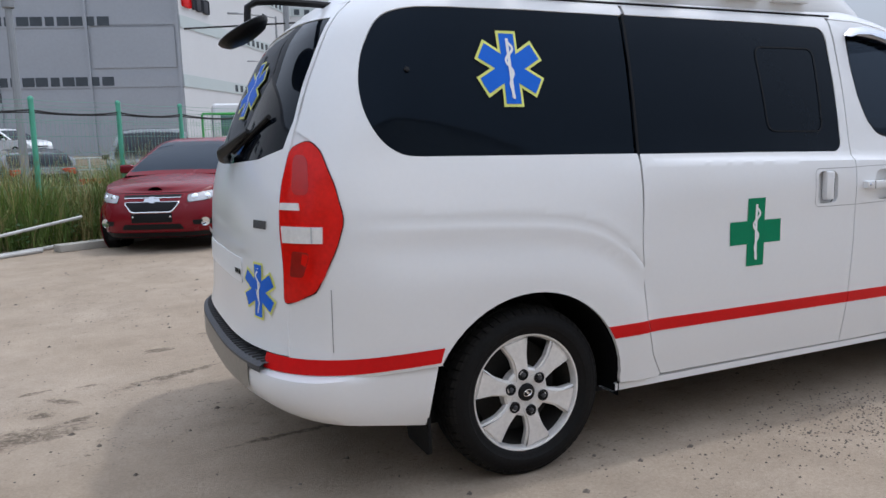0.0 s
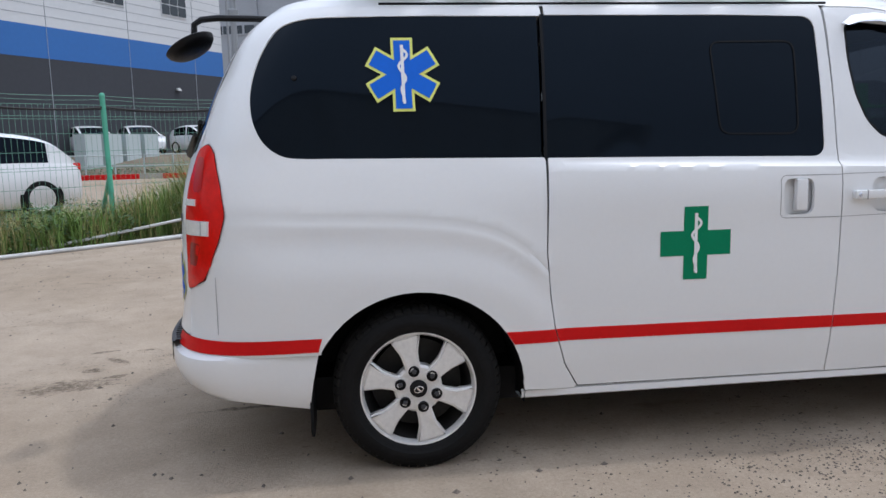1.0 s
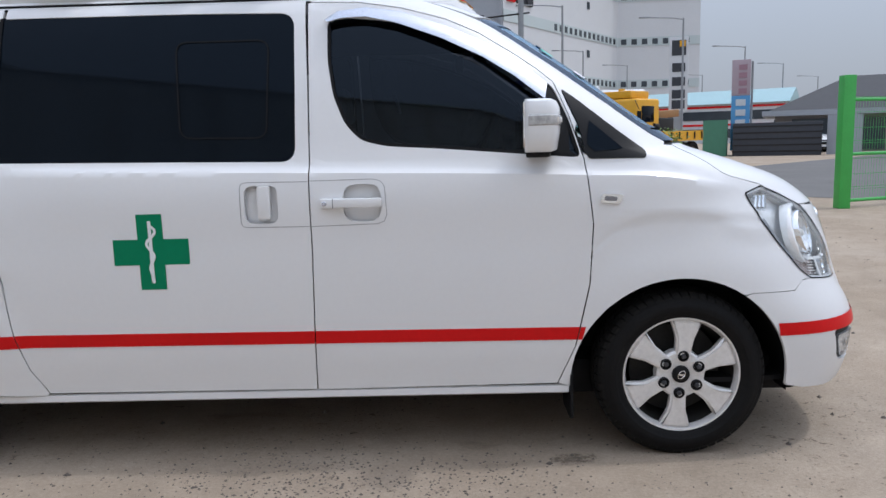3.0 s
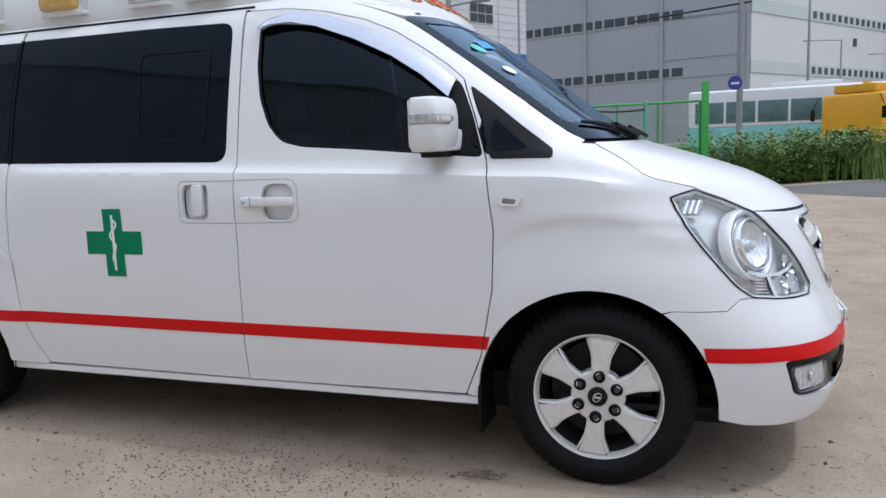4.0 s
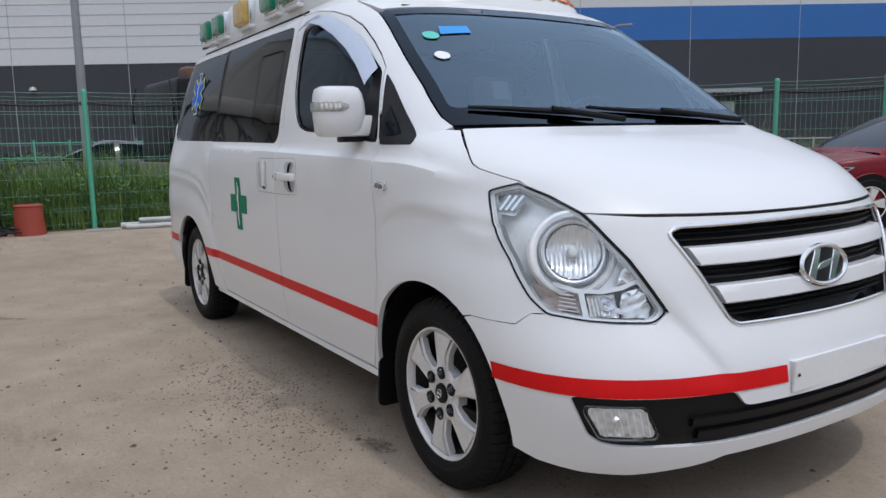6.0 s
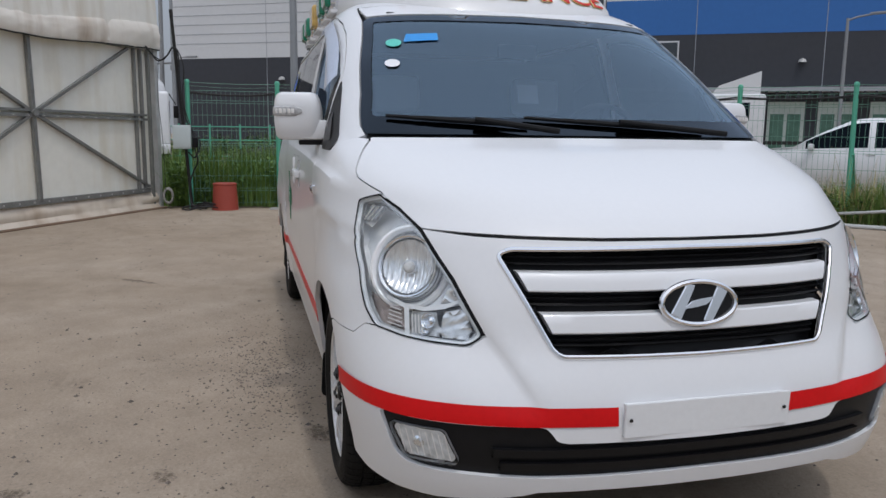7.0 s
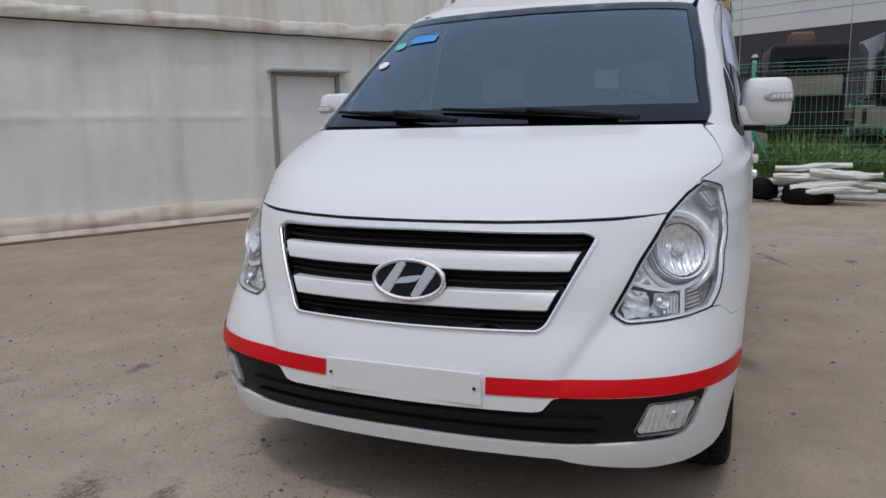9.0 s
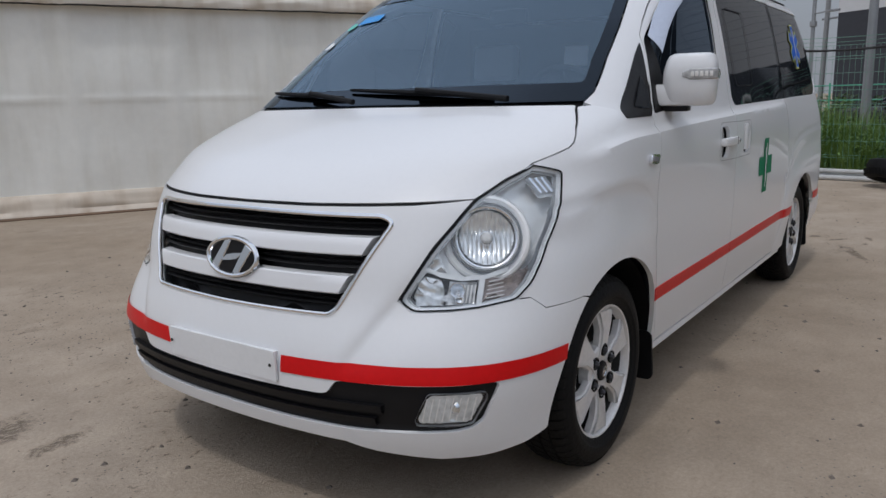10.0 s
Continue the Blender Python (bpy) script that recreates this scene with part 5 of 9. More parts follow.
    groups = {"cabin_shell": [], "windscreen": [], "rear_window": [], "front_door_window": [], "rear_door_window": [], "quarter_window": [], "window_post": []}
    for i in range(42):
        xm = (xs[i] + xs[i + 1]) / 2
        for j in range(11):
            key = "cabin_shell"
            if j in (1, 9):
                key = "front_door_window" if 0.02 < xm < 0.88 else "rear_door_window" if -0.86 < xm < -0.06 else "quarter_window" if -1.4 < xm < -0.93 else "window_post" if -0.93 <= xm <= 0.02 else key
            if 3 < j < 7 and 0.3 < xm < 1.1:
                key = "windscreen"
            if 3 < j < 7 and -1.85 < xm < -1.15:
                key = "rear_window"
            groups[key].append((i, j))
    for key, cells in groups.items():
        for side in (0, 1):
            chosen = [(i, j) for i, j in cells if key in ("cabin_shell", "windscreen", "rear_window") and side == 0 or key not in ("cabin_shell", "windscreen", "rear_window") and (j > 5) == bool(side)]
            if not chosen:
                continue
            bm, made = bmesh.new(), {}
            for i, j in chosen:
                for q in ((i, j), (i, j + 1), (i + 1, j + 1), (i + 1, j)):
                    if q not in made:
                        made[q] = bm.verts.new(rings[q[0]][q[1]])
                bm.faces.new([made[q] for q in ((i, j), (i, j + 1), (i + 1, j + 1), (i + 1, j))])
            bmesh.ops.recalc_face_normals(bm, faces=bm.faces)
            part(key, bm, RED_PAINT if key == "cabin_shell" else SCREEN_GREY if key == "windscreen" else PLASTIC if key == "window_post" else DARK_GLASS, car, sharp=50)
    # face
    wide = [(-0.37, 0.745), (0.37, 0.745), (0.36, 0.712), (-0.36, 0.712)]
    part("upper_grille", patch(wide, face(0.012), 0.03, 0.015, rim=0), PLASTIC, car)
    part("grille_edge", tube([face(0.006)(y, 0.706) for y in [k * 0.0365 - 0.365 for k in range(21)]], 0.007, 6), CHROME, car)
    low = fillet([(-0.36, 0.655), (0.36, 0.655), (0.26, 0.525), (-0.26, 0.525)], 0.04)
    part("lower_grille", patch(low, face(0.008), 0.03, 0.02, rim=0), PLASTIC, car)
    part("grille_edge", tube([face(0.006)(y, z) for y, z in low], 0.009, 6, closed=True), CHROME, car)
    badge = [(-0.11, -0.022), (-0.035, -0.022), (-0.035, -0.045), (0.035, -0.045), (0.035, -0.022), (0.11, -0.022), (0.09, 0.022), (0.035, 0.022), (0.035, 0.045), (-0.035, 0.045), (-0.035, 0.022), (-0.09, 0.022)]
    part("badge", place(slab(badge, 0.02, bevel=0.004), pose(tip(0.68) + 0.0, 0, 0.675, 90 - 12, 0, 90)), CHROME, car)
    part("plate_holder", place(box(0.03, 0.52, 0.115, bevel=0.005), pose(tip(0.45) - 0.008, 0, 0.395)), PLASTIC, car)
    for y in (-0.24, 0.24):
        part("bolt", place(lathe([(0, 0.005), (0.012, 0.003), (0.014, 0)], 10), pose(tip(0.45) + 0.008, y * 1.0, 0.47, 0, 90, 0)), CHROME, car)
    part("bumper_intake", patch(fillet([(-0.36, 0.375), (0.36, 0.375), (0.4, 0.305), (-0.4, 0.305)], 0.02), face(0.004), 0.05, 0.03, rim=0), PLASTIC, car)
    part("bumper_lip", patch([(-0.8, 0.265), (0.8, 0.265), (0.8, 0.205), (-0.8, 0.205)], face(0.006), 0.03, 0.03, rim=0), PLASTIC, car)
    part("bonnet_line", tube([face(0.001)(y, 0.765) for y in [k * 0.07 - 0.7 for k in range(21)]], 0.004, 5), RUBBER, car)
    for s in (-1, 1):
        lamp = fillet([(s * 0.44, 0.735), (s * 0.72, 0.785), (s * 0.835, 0.8), (s * 0.825, 0.735), (s * 0.66, 0.665), (s * 0.45, 0.645)][::s], 0.02)
        hl = part("head_lamp", patch(lamp, face(0.01), 0.03, 0.02, rim=0), CAR_LAMP, car, "large clear head lamp")
        part("lamp_edge", tube([face(0.006)(y, z) for y, z in lamp], 0.006, 5, closed=True), STEEL_DARK, hl)
        for y in (0.53, 0.66):
            part("bulb", place(lathe([(0.0, 0.012), (0.03, 0.01), (0.048, 0.0)], 18), Matrix.Translation(face(0.0)(s * y, 0.705)) @ Vector((0.85, s * 0.45, 0.25)).to_track_quat("Z", "Y").to_matrix().to_4x4()), CHROME, hl)
        fog = part("fog_surround", patch(fillet([(s * 0.5, 0.415), (s * 0.79, 0.425), (s * 0.81, 0.35), (s * 0.52, 0.355)][::s], 0.015), face(0.004), 0.03, 0.02, rim=0), PLASTIC, car)
        part("fog_lamp", place(lathe([(0.0, 0.012), (0.04, 0.016), (0.055, 0.02), (0.062, 0.0)], 20), Matrix.Translation(face(0.0)(s * 0.64, 0.388)) @ Vector((0.9, s * 0.35, 0.0)).to_track_quat("Z", "Y").to_matrix().to_4x4()), CHROME, fog)
        part("tail_lamp", patch(fillet([(s * 0.62, 0.955), (s * 0.8, 0.975), (s * 0.845, 0.945), (s * 0.84, 0.872), (s * 0.64, 0.865)][::s], 0.02), lambda y, z: Vector((-back(z) * max(0.0, 1 - min(1.0, abs(y) / half(z)) ** 4.2) ** (1 / 5.0) - 0.006, y * 1.004, z)), 0.03, 0.03, rim=0), TAIL_RED, car)
        part("door_mirror", place(box(0.12, 0.2, 0.13, bevel=0.045, segments=3), pose(0.62, s * 0.94, 0.98)), RED_PAINT, car)
        part("window_trim", tube([(x, s * (0.815 - 0.05 * max(0, abs(x + 0.3) - 1.0)), shoulder(x) + 0.014) for x in [-1.45 + 0.23 * k for k in range(11)]], 0.009, 6), CHROME, car)
        for x in (0.0, -0.85):
            part("door_line", tube([(x - 0.1 * max(0, 0.5 - z), s * (half(z) + 0.0005 - 0.012 * math.exp(-((z - 0.66) / 0.035) ** 2)), z) for z in (0.27, 0.4, 0.5, 0.58, 0.64, 0.68, 0.74, 0.82, 0.9)], 0.003, 4), RUBBER, car)
        for x in (-0.72, 0.16):
            part("door_handle", place(box(0.19, 0.035, 0.03, bevel=0.01), pose(x, s * 0.885, 0.83)), CHROME, car)
        part("sill", place(box(2.0, 0.04, 0.07, bevel=0.015), pose(0, s * 0.84, 0.19)), STEEL_DARK, car)
        for x in (-1.3425, 1.3425):
            wheel = thing("wheel", "", "", None)
            wheel.parent, wheel.matrix_basis = car, pose(x, s * 0.79, 0.325, -90 * s, 0, 0)
            for key in list(wheel.keys()):
                del wheel[key]
            # the gap's shade is a black disc laid over the uncut flank
            part("arch", lathe([(0.375, -0.06), (0.375, 0.1085), (0.25, 0.1085)], 40), RUBBER, wheel)
            part("arch_lip", lathe([(0.376, 0.09), (0.378, 0.104), (0.384, 0.104), (0.394, 0.09)], 40), RED_PAINT, wheel)
            part("tyre", lathe([(0.215, 0.09), (0.24, 0.122), (0.3, 0.12), (0.32, 0.1), (0.325, 0.06), (0.325, -0.08)], 40), TYRE, wheel)
            part("rim", lathe([(0.222, 0.1), (0.218, 0.118), (0.206, 0.116), (0.2, 0.08), (0.19, 0.03), (0, 0.03)], 40), STEEL_DARK, wheel)
            part("rim_edge", lathe([(0.224, 0.1), (0.222, 0.122), (0.208, 0.12), (0.204, 0.09)], 40), ALLOY, wheel)
            for k in range(5):
                part("spoke", place(slab(fillet([(-0.03, 0.03), (-0.045, 0.12), (-0.068, 0.208), (0.068, 0.208), (0.045, 0.12), (0.03, 0.03)], 0.015), 0.03, bevel=0.008), pose(0, 0, 0.082, 0, 0, 72 * k + 20)), ALLOY, wheel)
            part("hub", lathe([(0, 0.12), (0.03, 0.118), (0.055, 0.1)], 16), ALLOY, wheel)
    part("underbody", place(box(3.9, 1.4, 0.14), pose(0, 0, 0.16)), RUBBER, car)
    return car


red_saloon(facing(0.02, 8.85, -0.42, -0.907))
far_car("silver_suv", "silver-white sport utility car beyond the fence", facing(-8.1, 11.8, -0.732, -0.681), 4.75, 1.88, 1.68, CAR_WHITE, tail=0.04)
bank = bmesh.new()
rows = []
for y, z in ((31.6, 0.02), (33.5, 0.12), (36.0, 0.45), (38.5, 0.85), (41.0, 1.0), (60.0, 1.0)):
    rows.append([bank.verts.new((x, y, 0.01 + z * min(1, max(0, (x + 20) / 4)) * min(1, max(0, (9 - x) / 4)) * (1 + 0.12 * noise.noise((x * 0.4, y * 0.4, 2))))) for x in range(-20, 10)])
for low, high in zip(rows, rows[1:]):
    for k in range(len(low) - 1):
        bank.faces.new((low[k], low[k + 1], high[k + 1], high[k]))
tagged(part("car_park", bank, SOIL), kind="structure")
for x, y, dx, dy in ((-15.1, 42.4, 0.6, -0.8), (-12.6, 43.4, 0.5, -0.86), (-9.3, 44.8, 0.75, -0.66), (-5.9, 44.5, 0.7, -0.7)):
    far_car("parked_car", "white car parked in front of a warehouse", Matrix.Translation((0, 0, 1.0)) @ facing(x, y, dx, dy), 4.6, 1.85, 1.66, CAR_WHITE, group="cars before the warehouse", tail=0.04)
far_car("dark_car", "black saloon parked on the far road", facing(-16.8, 0.75, -0.1, -1.0), 4.7, 1.82, 1.45, CAR_BLACK, sedan=True)
far_car("black_car", "black saloon parked behind the fence", facing(-3.3, 20.0, -0.25, 0.97), 4.6, 1.82, 1.42, CAR_BLACK, sedan=True)
far_car("green_suv", "dark green sport utility car behind a fence", facing(-0.25, 16.6, -0.1, -1.0), 4.6, 1.88, 1.8, surface("dark_green_car_paint", (0.03, 0.04, 0.036), 0.25, vary=0.1, coat=0.6), tail=0.04)
far_car("white_car", "white car parked by a dark-roofed building", facing(22.4, 41.0, 0.2, -1.0), 4.5, 1.82, 1.6, CAR_WHITE)
far_car("grey_car", "grey saloon parked by the road", facing(21.6, 27.6, -0.45, -0.9), 4.7, 1.84, 1.45, CAR_GREY, sedan=True)


def lorry_wheel(parent, x, y, r, s):
    w = part("wheel", place(lathe([(0.0, 0.05), (r * 0.5, 0.03), (r * 0.58, 0.1), (r * 0.7, 0.13), (r * 0.95, 0.12), (r, 0.08), (r, -0.1)], 28), pose(x, y, r, -90 * s, 0, 0)), TYRE, parent)
    part("rim", place(lathe([(0.0, 0.07), (r * 0.25, 0.08), (r * 0.4, 0.04), (r * 0.52, 0.09)], 20), pose(x, y, r, -90 * s, 0, 0)), STEEL, w)


def lorry(name, label, at, paint, cab=(1.7, 2.2, 1.55), bed_long=4.6, bed_paint=None, bed_wall=0.5, base=0.75, rails=False, canopy=False):
    """A lorry that faces +x, with its cab's front at x = 0."""
    t = thing(name, label, "lorry", at)
    lx, ly, lz = cab
    body = box(lx, ly, lz, bevel=0.12, segments=3)
    for v in body.verts:
        if v.co.z > lz * 0.45 and v.co.x > 0:
            v.co.x -= (v.co.z - lz * 0.45) * 0.16
    part("cab", place(body, pose(-lx / 2, 0, base)), paint, t)
    part("windscreen", place(box(0.03, ly * 0.84, lz * 0.38, bevel=0.01), pose(-0.115, 0, base + lz * 0.49, 0, -9.5, 0)), DARK_GLASS, t)
    part("bumper", place(box(0.2, ly, 0.32, bevel=0.05), pose(-0.05, 0, base - 0.28)), bed_paint or paint, t)
    part("front_grille", place(box(0.03, ly * 0.7, 0.26), pose(0.008, 0, base + 0.25)), PLASTIC, t)
    for s in (-1, 1):
        part("side_window", place(box(lx * 0.5, 0.03, lz * 0.34, bevel=0.01), pose(-lx * 0.5, s * (ly / 2 + 0.002), base + lz * 0.5)), DARK_GLASS, t)
        part("head_lamp", place(box(0.04, 0.3, 0.16, bevel=0.015), pose(0.03, s * ly * 0.36, base - 0.2)), LAMP_WHITE, t)
        part("mirror", place(box(0.06, 0.16, 0.4, bevel=0.03), pose(0.06, s * (ly / 2 + 0.2), base + lz * 0.5)), PLASTIC, t)
        part("mirror_stay", rod((0.02, s * ly / 2, base + lz * 0.95), (0.06, s * (ly / 2 + 0.2), base + lz * 0.75), 0.015, 6), PLASTIC, t)
        part("frame_rail", place(box(bed_long + lx, 0.1, 0.22), pose(-(bed_long + lx) / 2, s * 0.42, base - 0.3)), STEEL_DARK, t)
        for x in (-lx * 0.45, -lx - bed_long * 0.62, -lx - bed_long * 0.85):
            lorry_wheel(t, x, s * (ly / 2 - 0.18), 0.47, s)
    part("bed_floor", place(box(bed_long, ly, 0.12), pose(-lx - 0.15 - bed_long / 2, 0, base + 0.12)), bed_paint or paint, t)
    if bed_wall:
        for s in (-1, 1):
            part("bed_side", place(box(bed_long, 0.05, bed_wall), pose(-lx - 0.15 - bed_long / 2, s * (ly / 2 - 0.03), base + 0.24)), bed_paint or paint, t)
            for k in range(6):
                part("bed_stake", place(box(0.07, 0.03, bed_wall), pose(-lx - 0.3 - bed_long * k / 5.4, s * (ly / 2 + 0.015), base + 0.2)), STEEL_DARK, t)
        part("tail_board", place(box(0.05, ly, bed_wall), pose(-lx - 0.15 - bed_long, 0, base + 0.24)), bed_paint or paint, t)
    return t


army = lorry("flatbed_lorry", "black flatbed lorry with khaki boards behind the fence", facing(-10.6, 1.0, 0.08, -1.0), OLIVE, (1.45, 2.3, 1.66), 5.6, KHAKI, 0.24, 0.9)
part("top_rail", rod((-2.2, 1.14, 2.3), (-7.7, 1.14, 2.34), 0.05, 10), STEEL_PALE, army)
for k in range(3):
    part("side_board", place(box(1.8, 0.05, 0.52), pose(-3.1 - 1.83 * k, 1.12, 1.72)), KHAKI, army)
for k in range(40):
    part("stake", place(box(0.05, 0.03, 0.34), pose(-2.3 - 0.137 * k, 1.1, 1.38)), STEEL_DARK, army)
part("load", place(box(5.2, 1.9, 0.85, bevel=0.12, segments=3), pose(-4.95, 0, 1.1)), STEEL_DARK, army)
part("side_board", place(box(1.1, 0.05, 0.34), pose(-0.8, 1.19, 1.62)), KHAKI, army)
part("roof_light", tube([(-0.7, -0.5, 2.58), (-0.7, 0.0, 2.62), (-0.7, 0.5, 2.58)], 0.03, 8), STEEL_PALE, army)
part("spare_box", place(box(0.8, 2.1, 1.2, bevel=0.05), pose(-2.4, 0, 1.5)), CAR_BLACK, army)
part("canvas_pack", place(box(0.45, 0.5, 0.3, bevel=0.1, segments=3), pose(-0.75, 0.2, 2.53)), surface("rust_brown", (0.15, 0.085, 0.06), 0.8), army)
tractor = lorry("tractor_unit", "white tractor lorry parked before the warehouse", facing(-19.6, 15.6, -0.55, -0.83), CAR_WHITE, (2.1, 2.4, 1.9), 3.6, STEEL_DARK, 0, 0.95)
hauler = lorry("white_lorry", "white lorry with a rounded roof deflector beyond the grass", facing(-20.3, -4.75, 1.0, 0.1), CAR_WHITE, (2.1, 2.35, 1.75), 4.2, CAR_WHITE, 0.4, 0.85)
dome = ribbon_loft([[Vector((-0.25 - 0.1 * j - 1.5 * (1 - math.cos(u)) * 0.2, 1.1 * math.cos(a) * math.cos(u * 0.9), 2.55 + 0.75 * math.sin(a) ** 0.8 * (0.55 + 0.45 * j / 8))) for a in [q * math.pi / 16 for q in range(17)]] for j, u in [(k, (8 - k) / 8) for k in range(9)]] + [[Vector((-1.9, 1.1 * math.cos(a), 2.55 + 0.75 * math.sin(a) ** 0.8)) for a in [q * math.pi / 16 for q in range(17)]]], cap=True)
part("roof_deflector", dome, CAR_WHITE, hauler)
fair = slab([(-1.9, 0), (-0.2, 0), (-0.5, 0.35), (-1.9, 0.85)], 2.2)
part("roof_fairing", place(fair, Matrix.Translation((0, 1.1, 2.8)) @ pose(0, 0, 0, 90, 0, 0)), CAR_WHITE, tractor)
work = lorry("yellow_work_lorry", "yellow work lorry with a lifting rig on the road", facing(8.2, 25.0, -0.7, -0.71), YELLOW, (1.75, 2.2, 1.75), 3.4, YELLOW, 0.28, 0.85)
part("roof_rack", place(box(1.3, 1.5, 0.28, bevel=0.05), pose(-0.9, 0, 2.62)), YELLOW, work)
part("rig_post", place(box(0.2, 0.2, 2.2, bevel=0.02), pose(-2.1, -0.8, 0.9)), YELLOW, work)
part("rig_arm", place(box(2.9, 0.3, 0.3, bevel=0.04), pose(-3.6, 0, 1.9, 0, 3, 0)), surface("brown_rig_steel", (0.3, 0.16, 0.06), 0.6), work)
part("rig_body", place(box(1.2, 1.4, 0.8, bevel=0.06), pose(-3.0, 0, 1.1)), STEEL_DARK, work)
part("tool_box", place(box(0.9, 0.7, 0.75, bevel=0.03), pose(-4.5, -0.6, 1.1)), surface("orange_box", (0.5, 0.22, 0.05), 0.5), work)

BUS_GLASS = surface("pale_teal_bus_glass", (0.1, 0.17, 0.17), 0.1, vary=0.3)
bus = thing("coach", "white and teal coach parked behind roadside weeds", "bus", facing(6.9, 30.5, -0.98, 0.1))
part("body", place(box(7.6, 2.3, 1.55, bevel=0.18, segments=3), pose(0, 0, 1.65)), CAR_WHITE, bus)
part("lower_body", place(box(7.55, 2.32, 1.3, bevel=0.1, segments=2), pose(0, 0, 0.4)), TEAL, bus)
for s in (-1, 1):
    for k in range(6):
        part("side_window", place(box(1.1, 0.03, 0.85, bevel=0.02), pose(-3.05 + 1.2 * k, s * 1.155, 1.85)), BUS_GLASS, bus)
    for x in (-2.4, 2.4):
        lorry_wheel(bus, x, s * 1.0, 0.45, s)
part("windscreen", place(box(0.03, 1.9, 1.0, bevel=0.02), pose(3.8, 0, 1.75)), BUS_GLASS, bus)
part("roof_unit", place(box(2.6, 1.4, 0.25, bevel=0.08), pose(-0.6, 0, 3.15)), CAR_WHITE, bus)

# ---- buildings ----
def facade_frame(a, b):
    """Matrix with x along the wall from a to b and y outwards, to the yard."""
    a, b = Vector((*a, 0)), Vector((*b, 0))
    d = (b - a).normalized()
    n = Vector((-d.y, d.x, 0))
    if n.dot(Vector((1, 3, 0)) - a) < 0:
        n = -n
    return Matrix(((d.x, n.x, 0, a.x), (d.y, n.y, 0, a.y), (0, 0, 1, 0), (0, 0, 0, 1))), (b - a).length


def band(parent, x0, x1, z0, z1, deep, out, material, name):
    return part(name, place(box(x1 - x0, deep, z1 - z0), pose((x0 + x1) / 2, out - deep / 2, z0)), material, parent)


depot = tagged(new("warehouse"), "long warehouse with dark grey, blue and white cladding", "warehouse")
M1, len1 = facade_frame((-9.3, 54.8), (-43.8, -5.3))
depot.matrix_world = M1
BLUE_END, DARK_END = 43.5, 50.1
band(depot, 0, BLUE_END, 0, 6.45, 20, 0, CLAD_DARK, "wall")
band(depot, 0, BLUE_END, 6.45, 8.2, 20, 0.01, CLAD_BLUE, "wall")
band(depot, 0, BLUE_END, 8.2, 17, 20, 0, CLAD_WHITE, "wall")
band(depot, BLUE_END, DARK_END, 0, 17, 20, 0.02, CLAD_DARK, "wall")
band(depot, DARK_END, len1, 0, 5.7, 20, 0, CLAD_DARK, "wall")
band(depot, DARK_END, len1, 5.7, 17, 20, 0.01, CLAD_WHITE, "wall")
band(depot, -0.1, len1 + 0.1, 17, 17.4, 20.4, 0.1, CLAD_GREY, "roof_edge")
for k in range(1, 24):
    z = 8.2 + 0.55 * k
    if z < 16.8:
        band(depot, 0, BLUE_END, z, z + 0.03, 0.03, 0.012, CLAD_GREY, "panel_joint")
        band(depot, DARK_END, len1, z - 2.2, z - 2.17, 0.03, 0.022, CLAD_GREY, "panel_joint")
for x in [3 + 6 * k for k in range(11)]:
    band(depot, x, x + 0.03, 0, 17, 0.03, 0.021, CLAD_GREY, "panel_joint")
for k in range(8):
    x = 3.6 + k * 5.6
    w = band(depot, x, x + 2.4, 10.1, 11.6, 0.12, 0.05, CLAD_WHITE, "window")
    for i in range(3):
        for j in range(2):
            part("pane", place(box(0.7, 0.04, 0.62), pose(x + 0.42 + i * 0.78, 0.06, 10.2 + j * 0.7)), PANE, w)
band(depot, 48.9, 49.05, 0, 17, 0.12, 0.14, CLAD_WHITE, "downpipe")
for x in (43.55, 45.2):
    w = band(depot, x, x + 1.0, 3.6, 16, 0.1, 0.06, CLAD_WHITE, "window_strip")
    for j in range(12):
        part("pane", place(box(0.78, 0.04, 0.86), pose(x + 0.5, 0.07, 3.7 + j * 1.0)), PANE, w)
w = band(depot, 39.8, 41.3, 5.2, 6.15, 0.1, 0.06, CLAD_WHITE, "window")
part("pane", place(box(1.34, 0.04, 0.8), pose(40.55, 0.07, 5.27)), PANE, w)
for k in range(9):
    x = 24.5 + k * 2.3
    d = band(depot, x, x + 1.7, 0.5, 3.1, 0.12, 0.08, surface("pale_door_frame", (0.55, 0.62, 0.58), 0.5) if k == 0 else bpy.data.materials["pale_door_frame"], "loading_door")
    for j in range(2):
        part("pane", place(box(0.62, 0.04, 1.9), pose(x + 0.48 + j * 0.78, 0.09, 0.6)), PANE_GREEN, d)
band(depot, 23.5, 46, 3.55, 3.75, 1.2, 1.2, CLAD_GREY, "canopy")
for k in range(46):
    band(depot, 23.6 + k * 0.48, 23.72 + k * 0.48, 3.2, 3.55, 0.06, 1.15, CLAD_DARK, "canopy_slat")
for x, z in ((5.0, 5.2), (34, 5.0), (62, 4.4)):
    part("wall_lamp", place(lathe([(0, 0.2), (0.14, 0.15), (0.2, 0)], 12), pose(x, 0.15, z)), STEEL_PALE, depot)
band(depot, -4.5, 0, 4.9, 5.6, 8, -0.5, CLAD_DARK, "side_canopy")
for x in (14.0, 15.3, 16.6, 17.9):
    band(depot, x, x + 1.0, 0, 2.1, 0.8, 6.5, CLAD_PALE, "switch_cabinet")

